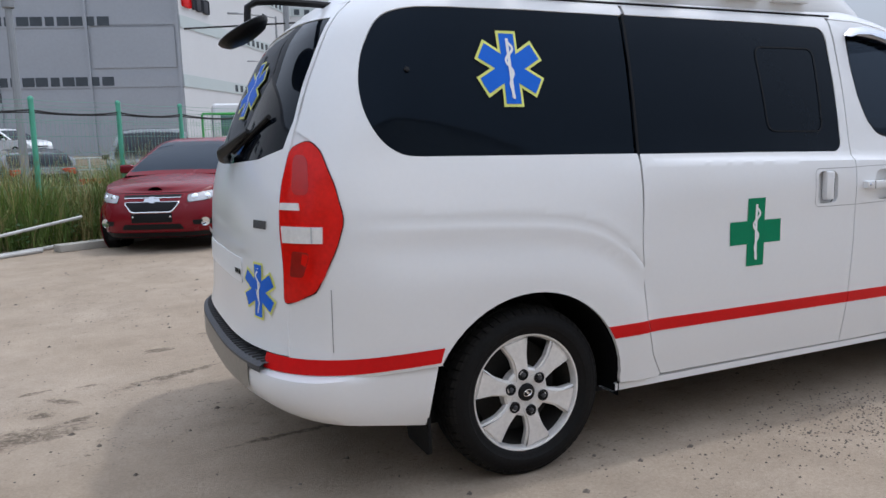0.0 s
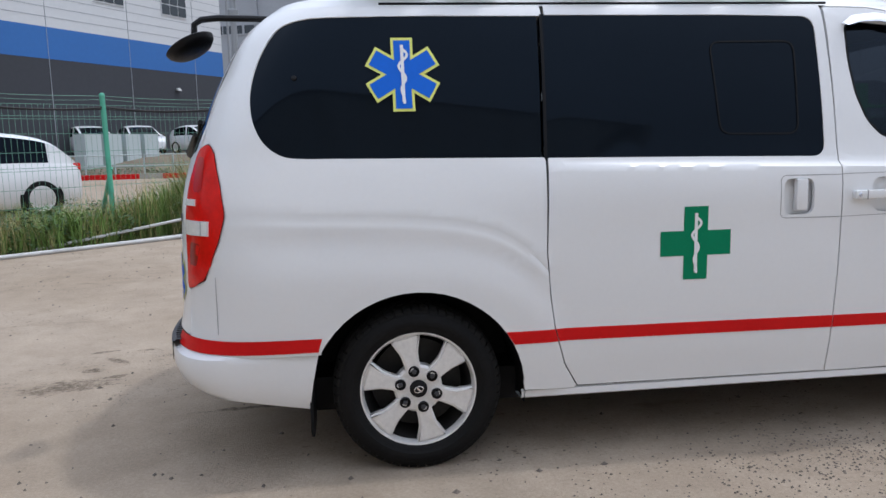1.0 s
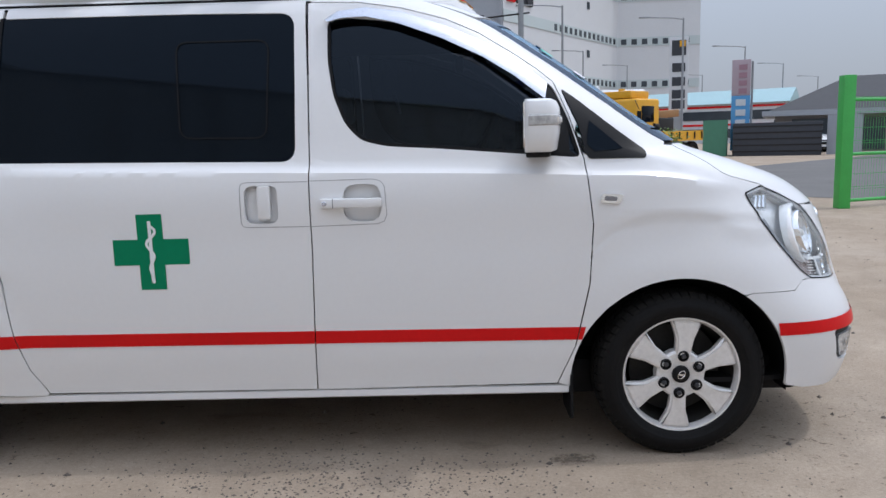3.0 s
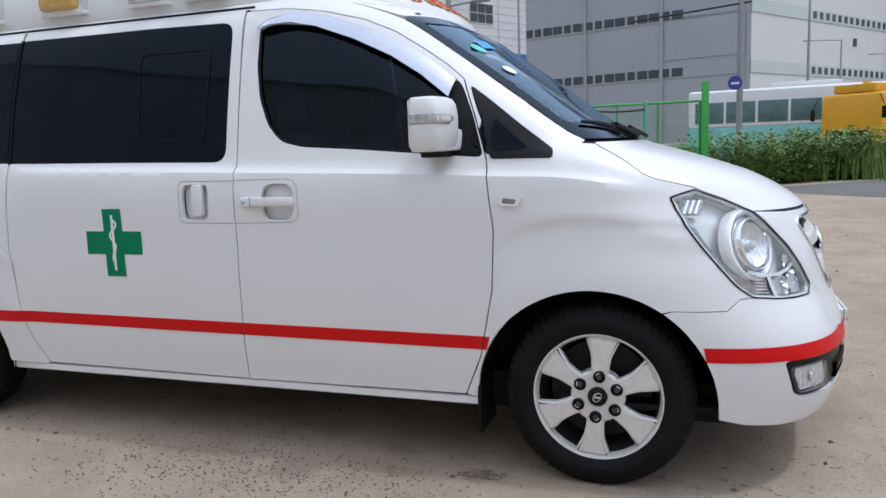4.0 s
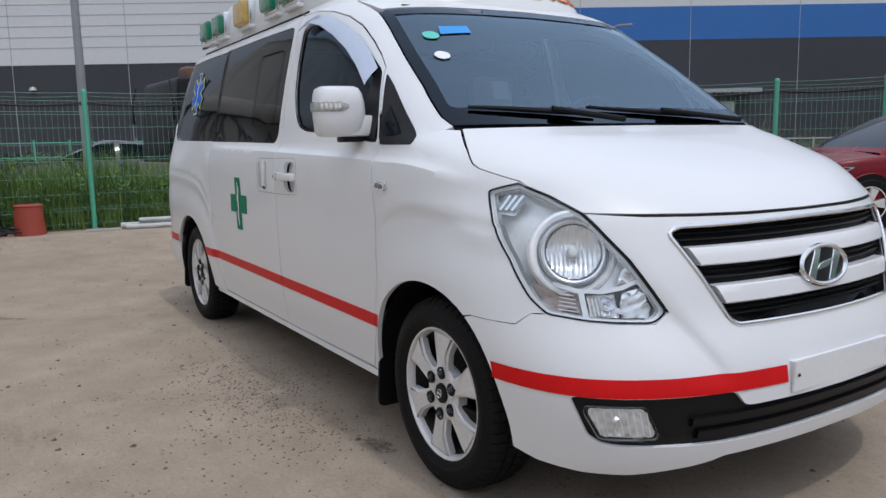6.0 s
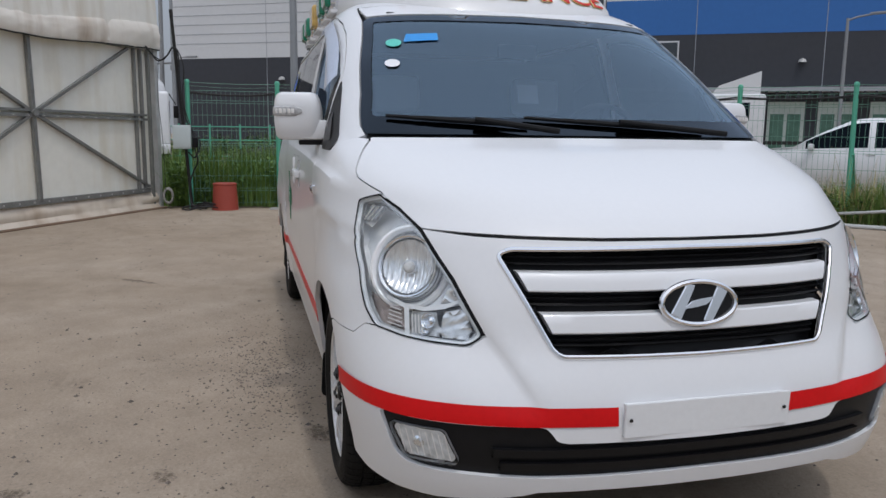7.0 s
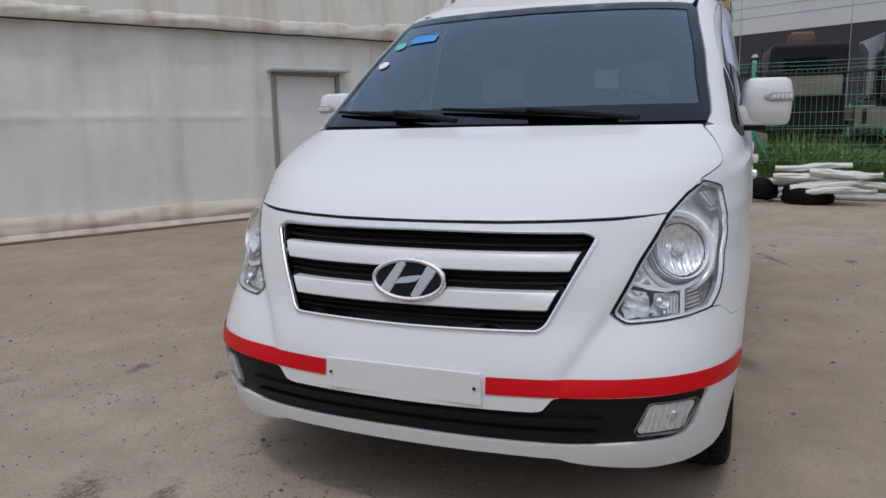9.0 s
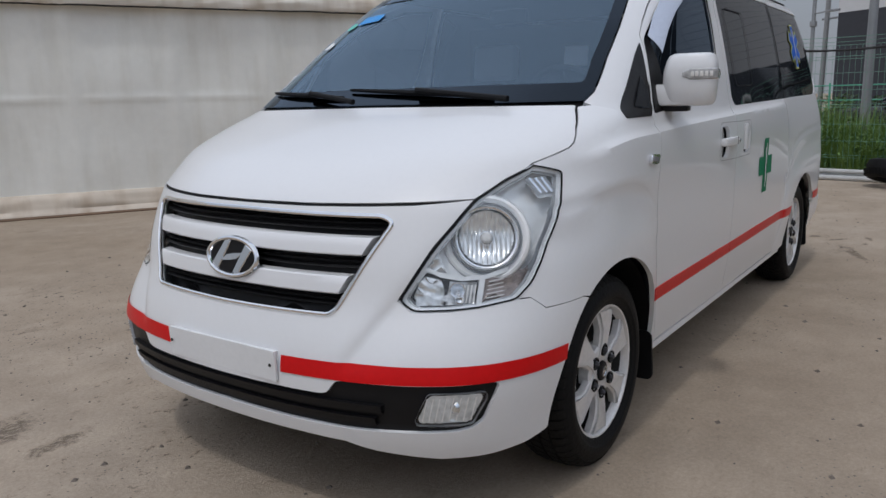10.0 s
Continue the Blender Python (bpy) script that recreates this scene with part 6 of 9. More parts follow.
tower = tagged(new("logistics_block"), "tall grey-white logistics block with ribbon windows", "warehouse")
for a, b, wallm, tag in (((9.5, 104.0), (-48.0, 122.0), CLAD_GREY, 0), ((9.5, 104.0), (33.0, 140.0), CLAD_WHITE, 1), ((33.0, 140.0), (48.0, 139.0), CLAD_WHITE, 2)):
    M2, len2 = facade_frame(a, b)
    root = part("face", place(box(len2, 1.0, 42), M2 @ pose(len2 / 2, -0.5, 0)), wallm, tower)
    for z in (9.9, 17.6, 25.6, 33.6):
        strip = part("ribbon_band", place(box(len2, 0.1, 1.6), M2 @ pose(len2 / 2, 0.06, z - 0.2)), CLAD_GREY if tag == 0 else CLAD_PALE, root)
        x = 9.0 if tag == 0 else 16.0 if tag == 1 else 0.6
        while x < len2 - 1.6:
            if tag == 0:
                part("pane", place(box(1.5 if int(x) % 5 else 1.1, 0.06, 1.15), M2 @ pose(x + 0.6, 0.12, z + 0.03)), PANE, strip)
                x += 1.66
            else:
                part("pane", place(box(1.0, 0.06, 1.0), M2 @ pose(x + 0.6, 0.12, z + 0.1)), PANE, strip)
                x += 1.9
    if tag == 0:
        for k in range(6):
            part("pilaster", place(box(0.35, 0.3, 42), M2 @ pose(0.3 + k * 11.5, 0.15, 0)), CLAD_GREY, root)
        part("infill_panel", place(box(10.6, 0.1, 5.6), M2 @ pose(6.0, 0.06, 12.2)), CLAD_GREY, root)
    else:
        for z in (6.0, 14.5, 22.5, 30.5):
            for k in range(3, int(len2 / 9)):
                part("small_window", place(box(1.1, 0.06, 1.2), M2 @ pose(2.5 + 9 * k, 0.08, z)), PANE, root)
M2, len2 = facade_frame((9.5, 104.0), (33.0, 140.0))
mark = thing("wall_sign", "red and dark block shapes of a company sign", "sign")
for k, (x, w, m) in enumerate(((0.9, 2.3, RED_TAPE), (3.8, 0.6, CLAD_DARK), (4.8, 1.6, CLAD_DARK), (6.9, 1.7, CLAD_DARK))):
    part("sign_block", place(box(w, 0.2, 1.9, bevel=0.3), M2 @ pose(x + w / 2, 0.12, 20.2)), m, mark)

shed = thing("dark_roofed_shed", "low building with a dark hipped roof", "building")
S = facing(30.0, 42.5, 0.9, -0.4)
part("wall", place(box(15, 9, 2.3), S), surface("brown_grey_wall", (0.22, 0.2, 0.19), 0.8), shed)
rb_ = bmesh.new()
c8 = [rb_.verts.new(v) for v in ((-8.2, -5.2, 2.25), (8.2, -5.2, 2.25), (8.2, 5.2, 2.25), (-8.2, 5.2, 2.25), (-3.5, 0, 4.5), (3.5, 0, 4.5))]
for f in ((0, 1, 5, 4), (1, 2, 5), (2, 3, 4, 5), (3, 0, 4), (3, 2, 1, 0)):
    rb_.faces.new([c8[k] for k in f])
part("roof", place(rb_, S), ROOF_DARK, shed, smooth=False)
part("eave", place(box(16.4, 10.4, 0.3), S @ pose(0, 0, 2.1)), CLAD_GREY, shed)
for k in range(5):
    part("opening", place(box(2.0, 0.1, 1.8), S @ pose(-5.6 + k * 2.8, -4.52, 0.1)), PANE, shed)
    part("opening", place(box(0.1, 1.4, 1.8), S @ pose(-7.52, -3.4 + k * 1.7, 0.1)), PANE, shed)

office = thing("striped_office", "white two-storey building with red stripes and a blue roof", "building")
O = facing(34.0, 88.0, 0.85, -0.5)
part("wall", place(box(16, 10, 4.4), O), CLAD_WHITE, office)
part("roof", place(slab([(-5.4, 0), (5.4, 0), (0, 1.7)], 17), O @ pose(-8.5, 0, 4.4, 90, 0, 90)), surface("pale_blue_roof", (0.3, 0.45, 0.48), 0.6), office)
for z in (0.6, 2.6):
    part("window", place(box(15, 0.1, 1.0), O @ pose(0, -5.05, z)), PANE, office)
    part("window", place(box(0.1, 9, 1.0), O @ pose(-8.05, 0, z)), PANE, office)
    part("stripe", place(box(16.2, 10.2, 0.22), O @ pose(0, 0, z + 1.35)), RED_TAPE, office)
cont = thing("scrap_container", "dark ribbed container on the far roadside", "container", facing(19.2, 36.2, 0.9, -0.35))
part("box", box(4.2, 2.0, 1.7, bevel=0.03), CLAD_DARK, cont)
for k in range(5):
    part("rib", place(box(4.24, 2.04, 0.06), pose(0, 0, 0.2 + 0.32 * k)), STEEL_DARK, cont)
part("net", place(box(1.2, 2.0, 1.9), pose(-3.0, 0.3, 0)), surface("green_netting", (0.08, 0.22, 0.14), 0.8), cont)
part("side_panel", place(box(1.6, 0.1, 2.0), pose(3.2, 0, 0)), CLAD_GREY, cont)

# signs and street lamps
ban = thing("tall_banner_sign", "tall banner sign, faded pink above and blue below", "sign", facing(17.9, 37.8, 0.95, -0.32))
part("pole", rod((0.56, 0.1, 0), (0.56, 0.1, 5.0), 0.06, 8), LAMP_POLE, ban)
part("upper_sheet", place(box(0.95, 0.12, 1.9, bevel=0.02), pose(0, 0, 3.2)), SIGN_PINK, ban)
part("lower_sheet", place(box(0.95, 0.12, 2.95, bevel=0.02), pose(0, 0, 0.25)), SIGN_BLUE, ban)
for k in range(4):
    part("writing_bar", place(box(0.42, 0.02, 0.28), pose(0.08, -0.075, 3.3 + 0.42 * k)), surface("dull_red_print", (0.35, 0.2, 0.24), 0.6) if k == 0 else bpy.data.materials["dull_red_print"], ban)
for k in range(5):
    part("writing_bar", place(box(0.5, 0.02, 0.34), pose(0.0, -0.075, 0.5 + 0.54 * k)), CLAD_WHITE, ban)
comp = thing("tower_sign", "white upright company sign with dark marks", "sign", facing(22.2, 64.0, 0.97, -0.25))
part("board", place(box(1.6, 0.3, 6.4, bevel=0.03), pose(0, 0, 3.2)), CLAD_WHITE, comp)
part("stand", place(box(0.8, 0.25, 3.3), pose(0, 0, 0)), LAMP_POLE, comp)
part("sign_mark", place(box(1.2, 0.05, 1.3), pose(0, -0.17, 8.0)), CLAD_DARK, comp)
part("sign_mark", place(box(0.5, 0.05, 0.5), pose(0.3, -0.2, 8.75)), YELLOW, comp)
for k, z in enumerate((6.6, 5.4, 4.3, 3.4)):
    part("writing_bar", place(box(1.1, 0.05, 0.75), pose(0, -0.17, z)), CLAD_DARK, comp)


def street_lamp(x, y, tall, arm, label="slender grey street lamp with one arm", low_arm=0.0):
    p = thing("street_lamp", label, "street lamp", Matrix.Translation((x, y, 0)), "street lamps")
    part("pole", rod((0, 0, 0), (0, 0, tall), 0.1, 10, 0.06), LAMP_POLE, p)
    a = math.radians(arm[1])
    e = Vector((math.cos(a), math.sin(a), 0)) * arm[0]
    part("arm", tube([(0, 0, tall - 0.1), (e.x * 0.3, e.y * 0.3, tall + 0.02), (e.x, e.y, tall + 0.12)], 0.04, 8), LAMP_POLE, p)
    part("lamp_head", place(box(0.7, 0.22, 0.1, bevel=0.03), Matrix.Translation((e.x, e.y, tall + 0.06)) @ pose(0, 0, 0, 0, 0, arm[1])), LAMP_POLE, p)
    if low_arm:
        part("lower_arm", rod((0, 0, low_arm), (0.5 * e.x, 0.5 * e.y, low_arm + 0.05), 0.03, 8), LAMP_POLE, p)
        part("lamp_head", place(box(0.5, 0.2, 0.09, bevel=0.03), Matrix.Translation((0.62 * e.x, 0.62 * e.y, low_arm)) @ pose(0, 0, 0, 0, 0, arm[1])), LAMP_POLE, p)
        part("clamp", place(lathe([(0.1, -0.12), (0.14, -0.1), (0.14, 0.1), (0.1, 0.12)], 14), pose(0, 0, low_arm - 0.4)), LAMP_POLE, p)
    return p


street_lamp(-3.07, 16.7, 8.5, (1.6, -10), low_arm=5.1)
street_lamp(-6.9, 41.9, 10.0, (2.0, 15))
street_lamp(-12.4, -0.07, 8.5, (1.5, 200), low_arm=6.0)
street_lamp(-30.0, -4.2, 9.0, (1.5, 60), low_arm=4.5)
street_lamp(-21.8, 23.8, 6.4, (1.2, 35))
for az_, d_, h_ in ((82.2, 50, 9.5), (80.6, 74, 9.2), (77.4, 95, 9.5), (73.7, 55, 9.0), (72.2, 110, 9.0), (69.5, 76, 9.0), (67.0, 98, 9.0), (64.8, 125, 9.0)):
    street_lamp(2.6 + d_ * math.cos(radians(az_)), -3.9 + d_ * math.sin(radians(az_)), h_, (2.6, 175))
rs = thing("round_road_sign", "round blue road sign on a grey pole", "road sign", Matrix.Translation((4.7, 22.8, 0)))
part("pole", rod((0, 0, 0), (0, 0, 8), 0.1, 10), LAMP_POLE, rs)
part("disc", place(lathe([(0, 0.02), (0.21, 0.02), (0.22, 0.0), (0, 0.0)], 28), pose(-0.15, -0.14, 3.0, 90, 0, 0)), surface("dark_blue_sign", (0.05, 0.05, 0.3), 0.5), rs)
part("bar", place(box(0.25, 0.02, 0.07), pose(-0.15, -0.17, 2.95)), WHITE_FILM, rs)
part("cross_arm", rod((-3.4, -0.5, 5.1), (0.3, 0, 5.5), 0.03, 6), STEEL_DARK, rs)

# kerb barrier and low fence before the warehouse
bar = thing("road_barrier", "low red and white kerb barrier", "barrier")
for k in range(26):
    x0 = -24 + k * 1.0
    part("kerb_block", place(box(0.98, 0.25, 0.22), pose(x0, 31.0, 0)), RED_TAPE if k % 5 else CONCRETE, bar)
lf = thing("low_fence", "low pale green railing before the warehouse", "railing")
for k in range(22):
    part("post", rod((-24 + k * 1.3, 32.6, 0), (-24 + k * 1.3, 32.6, 1.1), 0.04, 6), CLAD_PALE, lf)
for z in (0.55, 1.05):
    part("rail", rod((-24, 32.6, z), (3.3, 32.6, z), 0.03, 6), CLAD_PALE, lf)
lf2 = thing("low_fence", "pale green fence along the far road", "railing")
for k in range(20):
    part("post", rod((-24, -8 + k * 1.1, 0), (-24, -8 + k * 1.1, 1.6), 0.035, 6), FENCE_GREEN, lf2)
for z in (0.4, 1.0, 1.5):
    part("rail", rod((-24, -8, z), (-24, 12.9, z), 0.02, 6), FENCE_GREEN, lf2)
weeds(900, lambda r: (-25 + r.normal(0, 0.5), r.uniform(-9, 13)), 1.2, 0.16, "roadside_hedge", "rough green hedge behind the far fence", 18)
mast = thing("power_mast", "tall slim grey mast beyond the warehouse", "mast", Matrix.Translation((-46.0, -6.3, 0)))
part("pole", rod((0, 0, 0), (0.1, 0.3, 19), 0.16, 10, 0.1), LAMP_POLE, mast)
part("cross_arm", rod((0, -0.2, 5.6), (0, 1.3, 5.7), 0.07, 6), LAMP_POLE, mast)
blades(9000, lambda r: (r.uniform(-21, -9), r.uniform(-7, 9)), 0.42, 0.012, "far_grass", GRASS, "patchy grass beside the far road", 14, clump=0.8)

# ---- the ambulance ----
van = thing("ambulance", "white ambulance van with raised roof and red stripe", "ambulance")

ARCH = 0.43
LINE_GREY = surface("panel_joint_grey", (0.25, 0.25, 0.26), 0.6)
AXLES = ((0.0, 0.31), (3.185, 0.305))


def arch_points(cx, cz, start, end, steps=22):
    """Points of a wheel arch from angle start to end, in degrees."""
    return [(cx + ARCH * math.cos(radians(start + (end - start) * k / steps)), cz + ARCH * math.sin(radians(start + (end - start) * k / steps))) for k in range(steps + 1)]


SEAM_MID = [(0.528, 1.24), (0.52, 0.86), (0.535, 0.68), (0.551, 0.563), (0.595, 0.41), (0.652, 0.311)]
SEAM_DOOR = [(1.755, 1.2), (1.756, 0.85), (1.742, 0.305)]
SEAM_FRONT = [(2.705, 1.5), (2.76, 1.36), (2.81, 1.2), (2.84, 0.95), (2.828, 0.72), (2.775, 0.47), (2.707, 0.312)]
DOOR_TOP = [(1.77, 1.836), (1.95, 1.83), (2.12, 1.803), (2.29, 1.757), (2.42, 1.7), (2.55, 1.618), (2.64, 1.555)]
G = 0.0025
JOIN = [(2.95, 1.2), (3.02, 1.207), (3.08, 1.232), (3.137, 1.246)]
HOOD_SEAM = [(3.181, 1.2435), (3.206, 1.228), (3.25, 1.205), (3.298, 1.176), (3.332, 1.15), (3.355, 1.133), (3.387, 1.118), (3.456, 1.099), (3.525, 1.08)]
LAMP_IN = [(0.812, 1.062), (0.78, 1.036), (0.738, 0.986), (0.704, 0.915), (0.672, 0.858), (0.602, 0.711)]


def finely(points, step=0.04, closed=False):
    """More points along an outline of (x, z)."""
    out = []
    for (x0, z0), (x1, z1) in zip(points, points[1:] + (points[:1] if closed else [])):
        k = max(1, math.ceil(max(abs(x1 - x0), abs(z1 - z0)) / step))
        out += [(x0 + (x1 - x0) * j / k, z0 + (z1 - z0) * j / k) for j in range(k)]
    return out if closed else out + [points[-1]]


SEAM_UP, SEAM_LOW = finely(SEAM_FRONT[:3], 0.012), finely(SEAM_FRONT[2:], 0.012)


def nosed(points, closed=False):
    """Chart places along an outline, close together where the nose's reach changes with height."""
    out = []
    for (x0, z0), (x1, z1) in zip(points, points[1:] + (points[:1] if closed else [])):
        step = 0.012 if 0.95 < (z0 + z1) / 2 < 1.32 or abs(z1 - z0) > 0.3 else 0.04
        k = max(1, math.ceil(max(abs(x1 - x0) if step > 0.02 else 0, abs(z1 - z0)) / step))
        k = max(k, math.ceil(abs(x1 - x0) / 0.04))
        out += [on_nose(x0 + (x1 - x0) * j / k, z0 + (z1 - z0) * j / k) for j in range(k)]
    return out if closed else out + [on_nose(*points[-1])]


def tailed(points, closed=False):
    return [on_tail(*p) for p in finely(points, closed=closed)]



def spline(points, steps=4):
    """A smooth curve through points."""
    out = []
    for k in range(len(points) - 1):
        p0, p1, p2, p3 = (Vector(points[max(0, min(len(points) - 1, k + j))]) for j in (-1, 0, 1, 2))
        for j in range(steps):
            t = j / steps
            q = 0.5 * ((2 * p1) + (p2 - p0) * t + (2 * p0 - 5 * p1 + 4 * p2 - p3) * t * t + (3 * p1 - p0 - 3 * p2 + p3) * t ** 3)
            out.append((q.x, q.y))
    return out + [tuple(points[-1])]


def shifted(points, dx=0.0, dz=0.0):
    return [(x + dx, z + dz) for x, z in points]


def snake_rod(chart, cx, cz, size, mirror, parent):
    """The white rod with a winding snake on a badge."""
    lift = 0.004
    part("rod", ribbon([(cx, cz + 0.42 * size), (cx, cz - 0.4 * size)], chart, 0.045 * size, lift), WHITE_FILM, parent)
    wave = [(cx + mirror * size * 0.062 * math.sin(k / 36 * math.tau * 2.3) * (1.25 - k / 32), cz + size * (0.36 - 0.78 * k / 36)) for k in range(37)]
    part("snake", ribbon(wave, chart, 0.036 * size, lift + 0.001, step=0.006), WHITE_FILM, parent)


def life_star(chart, cx, cz, r, parent, mirror=1, lift=0.003):
    """Blue six-armed star with a pale edge."""
    def outline(grow):
        pts = []
        w, reach = 0.3 * r + grow, r + grow
        for k in range(6):
            d = radians(90 + 60 * k)
            for side in (1, -1):
                pts.append((cx + mirror * (math.cos(d) * reach - math.sin(d) * w * side * -1), cz + math.sin(d) * reach + math.cos(d) * w * side * -1))
            e = d + radians(30)
            inner = (w / math.sin(radians(30))) * 0.98
            pts.append((cx + mirror * math.cos(e) * inner, cz + math.sin(e) * inner))
        return pts
    badge = part("star_badge", patch(outline(0.0), chart, 0.05, 0.05, lift=lift, rim=0), YELLOW_FILM, parent, "pale yellow edge of a blue six-armed star sticker")
    part("star_face", patch(outline(-0.075 * r), chart, 0.05, 0.05, lift=lift + 0.0015, rim=0), BLUE_FILM, badge, "blue six-armed star")
    snake_rod(chart, cx, cz, r * 1.9, mirror, badge)


# rear quarter, sliding door, front door and fender on both flanks
for s in (-1, 1):
    side, nose, tail = side_chart(s), nose_chart(s), tail_chart(s)
    # rear quarter panel, open towards the sliding door where its window sits
    win_q = [(0.546, 1.8), (0.1, 1.803)] + spline([(-0.36, 1.797), (-0.43, 1.787), (-0.485, 1.765), (-0.53, 1.715), (-0.578, 1.62), (-0.602, 1.52), (-0.6, 1.43), (-0.575, 1.355), (-0.535, 1.302), (-0.475, 1.268), (-0.4, 1.26)]) + [(0.527, 1.242)]
    lamp_edge = [(-0.893, 0.757), (-0.805, 0.806), (-0.74, 0.962), (-0.711, 1.057), (-0.728, 1.17), (-0.752, 1.29), (-0.775, 1.33)]
    quarter = [on_tail(*p) for p in [(-0.9, 0.51)]] + [on_tail(*p) for p in lamp_edge] + [(tail_a(0.7, 1.36), 1.36), (tail_a(0.66, 1.52), 1.52), (tail_a(0.62, 1.68), 1.68), (tail_a(0.585, 1.79), 1.79), (tail_a(0.56, 1.845), 1.845)]
    quarter += tailed([(-0.4, 1.845), (0.54, 1.845)] + shifted(win_q, -G) + shifted(SEAM_MID[1:], -G) + [(0.64, 0.3)])
    quarter += [on_tail(*p) for p in arch_points(*AXLES[0], 0, 152)] + [on_tail(-0.375, 0.51)]
    panel = part("rear_quarter_panel", patch(quarter, tail, 0.045, 0.03, lines=[[on_tail(*q) for q in line] for line in fold_lines(REAR_FOLD, (0.004, -0.012, -0.03, -0.05))]), PAINT, van)
    glass_q = [(0.524, 1.808), (-0.36, 1.807), (-0.482, 1.785), (-0.545, 1.715), (-0.592, 1.62), (-0.616, 1.52), (-0.614, 1.42), (-0.587, 1.34), (-0.54, 1.285), (-0.475, 1.255), (-0.4, 1.248), (0.51, 1.232)]
    pane = part("window", patch(tailed(glass_q, True), tail, 0.06, 0.06, lift=-0.004), DARK_GLASS, panel, "dark tinted quarter window")
    part("bolt", place(lathe([(0.0, 0.006), (0.009, 0.005), (0.011, 0.0)], 12), Matrix.Translation(side(-0.434, 1.565)) @ Vector((0, s, 0.25)).to_track_quat("Z", "Y").to_matrix().to_4x4()), PLASTIC, panel)
    part("seam_line", ribbon([(-0.764, 0.6), (-0.762, 0.82)], side, 0.0022, 0.001), LINE_GREY, panel)
    if s < 0:
        life_star(side, -0.02, 1.573, 0.142, panel, 1, lift=0.001)
    else:
        life_star(side, -0.02, 1.573, 0.142, panel, -1, lift=0.001)
    # sliding door
    win_s = fillet([(0.556, 1.804, 0.0), (1.3, 1.802, 0.0), (1.7, 1.794, 0.06), (1.702, 1.5, 0.0), (1.7, 1.217, 0.06), (1.2, 1.228, 0.0), (0.535, 1.24, 0.0)], 0.0, 7)
    door = part("sliding_door", patch([(0.556, 1.845), (1.742, 1.845), (1.75, 1.5)] + shifted(SEAM_DOOR, -G) + [(1.73, 0.307), (0.67, 0.311)] + shifted(SEAM_MID[:0:-1], G) + win_s[::-1], side, 0.045, 0.03, lines=fold_lines(SHOULDER, (-0.02, 0.0, 0.013, 0.026), 0.6, 1.8),
                 holes=[fillet([(1.503, 0.985), (1.503, 1.131), (1.632, 1.131), (1.632, 0.985)], 0.035)]), PAINT, van)
    part("window", patch(fillet([(0.535, 1.81, 0.0), (1.714, 1.806, 0.03), (1.716, 1.207, 0.03), (0.52, 1.232, 0.0)], 0.05, 6), side, 0.06, 0.06, lift=-0.004), DARK_GLASS, door, "dark tinted sliding door window")
    part("sliding_pane_line", ribbon(fillet([(1.235, 1.69), (1.6, 1.69), (1.59, 1.312), (1.255, 1.318)], 0.045), side, 0.006, 0.0, closed=True), RUBBER, door)
    part("window_post", ribbon([(0.541, 1.806), (0.527, 1.236)], side, 0.012, 0.001), RUBBER, door)
    cup = part("handle_cup", patch(fillet([(1.5, 0.98), (1.5, 1.136), (1.636, 1.136), (1.636, 0.98)], 0.035), side, 0.03, 0.03, lift=-0.03, rim=0.0), PAINT, door)
    part("door_handle", place(box(0.05, 0.03, 0.13, bevel=0.009), Matrix.Translation(side(1.578, 1.0)) @ Matrix.Translation((0, -s * 0.008, 0))), PAINT, door)
    part("handle_plate_line", ribbon([(1.75, 1.142), (1.51, 1.144), (1.495, 1.139), (1.488, 1.125), (1.488, 0.99), (1.495, 0.977), (1.51, 0.972), (1.75, 0.97)], side, 0.0026, 0.001), LINE_GREY, door)
    cross = part("cross_badge", patch([(1.13 + dx * 0.148, 0.885 + dz * 0.148) for dx, dz in ((-0.34, 1), (0.34, 1), (0.34, 0.34), (1, 0.34), (1, -0.34), (0.34, -0.34), (0.34, -1), (-0.34, -1), (-0.34, -0.34), (-1, -0.34), (-1, 0.34), (-0.34, 0.34))], side, 0.05, 0.05, lift=0.002, rim=0), GREEN_FILM, door, "green cross sticker with a white snake rod")
    snake_rod(side, 1.13, 0.885, 0.29, 1, cross)
    # front door
    fd_win = [(1.83, 1.762), (1.83, 1.6), (1.85, 1.467), (1.893, 1.358), (1.955, 1.292), (2.05, 1.268), (2.275, 1.252), (2.615, 1.222), (2.8, 1.206), (2.755, 1.36), (2.7, 1.485), (2.527, 1.6), (2.3, 1.695), (2.07, 1.757), (1.9, 1.775)]
    fdoor = part("front_door", patch(nosed(shifted(SEAM_DOOR[::-1], G) + [(1.757, 1.5), (1.755, 1.832)] + shifted(DOOR_TOP, 0, -0.003) + shifted(SEAM_UP[:-1] + SEAM_LOW, -G), True),
                 nose, 0.045, 0.03, lines=[[on_nose(*q) for q in line] for line in fold_lines(SHOULDER, (-0.02, 0.0, 0.013, 0.026), 1.7, 2.9)], holes=[nosed(fillet(fd_win, 0.03, 3), True), [on_nose(*p) for p in fillet([(1.885, 0.985), (1.885, 1.128), (2.03, 1.128), (2.03, 0.985)], 0.05)]]), PAINT, van)
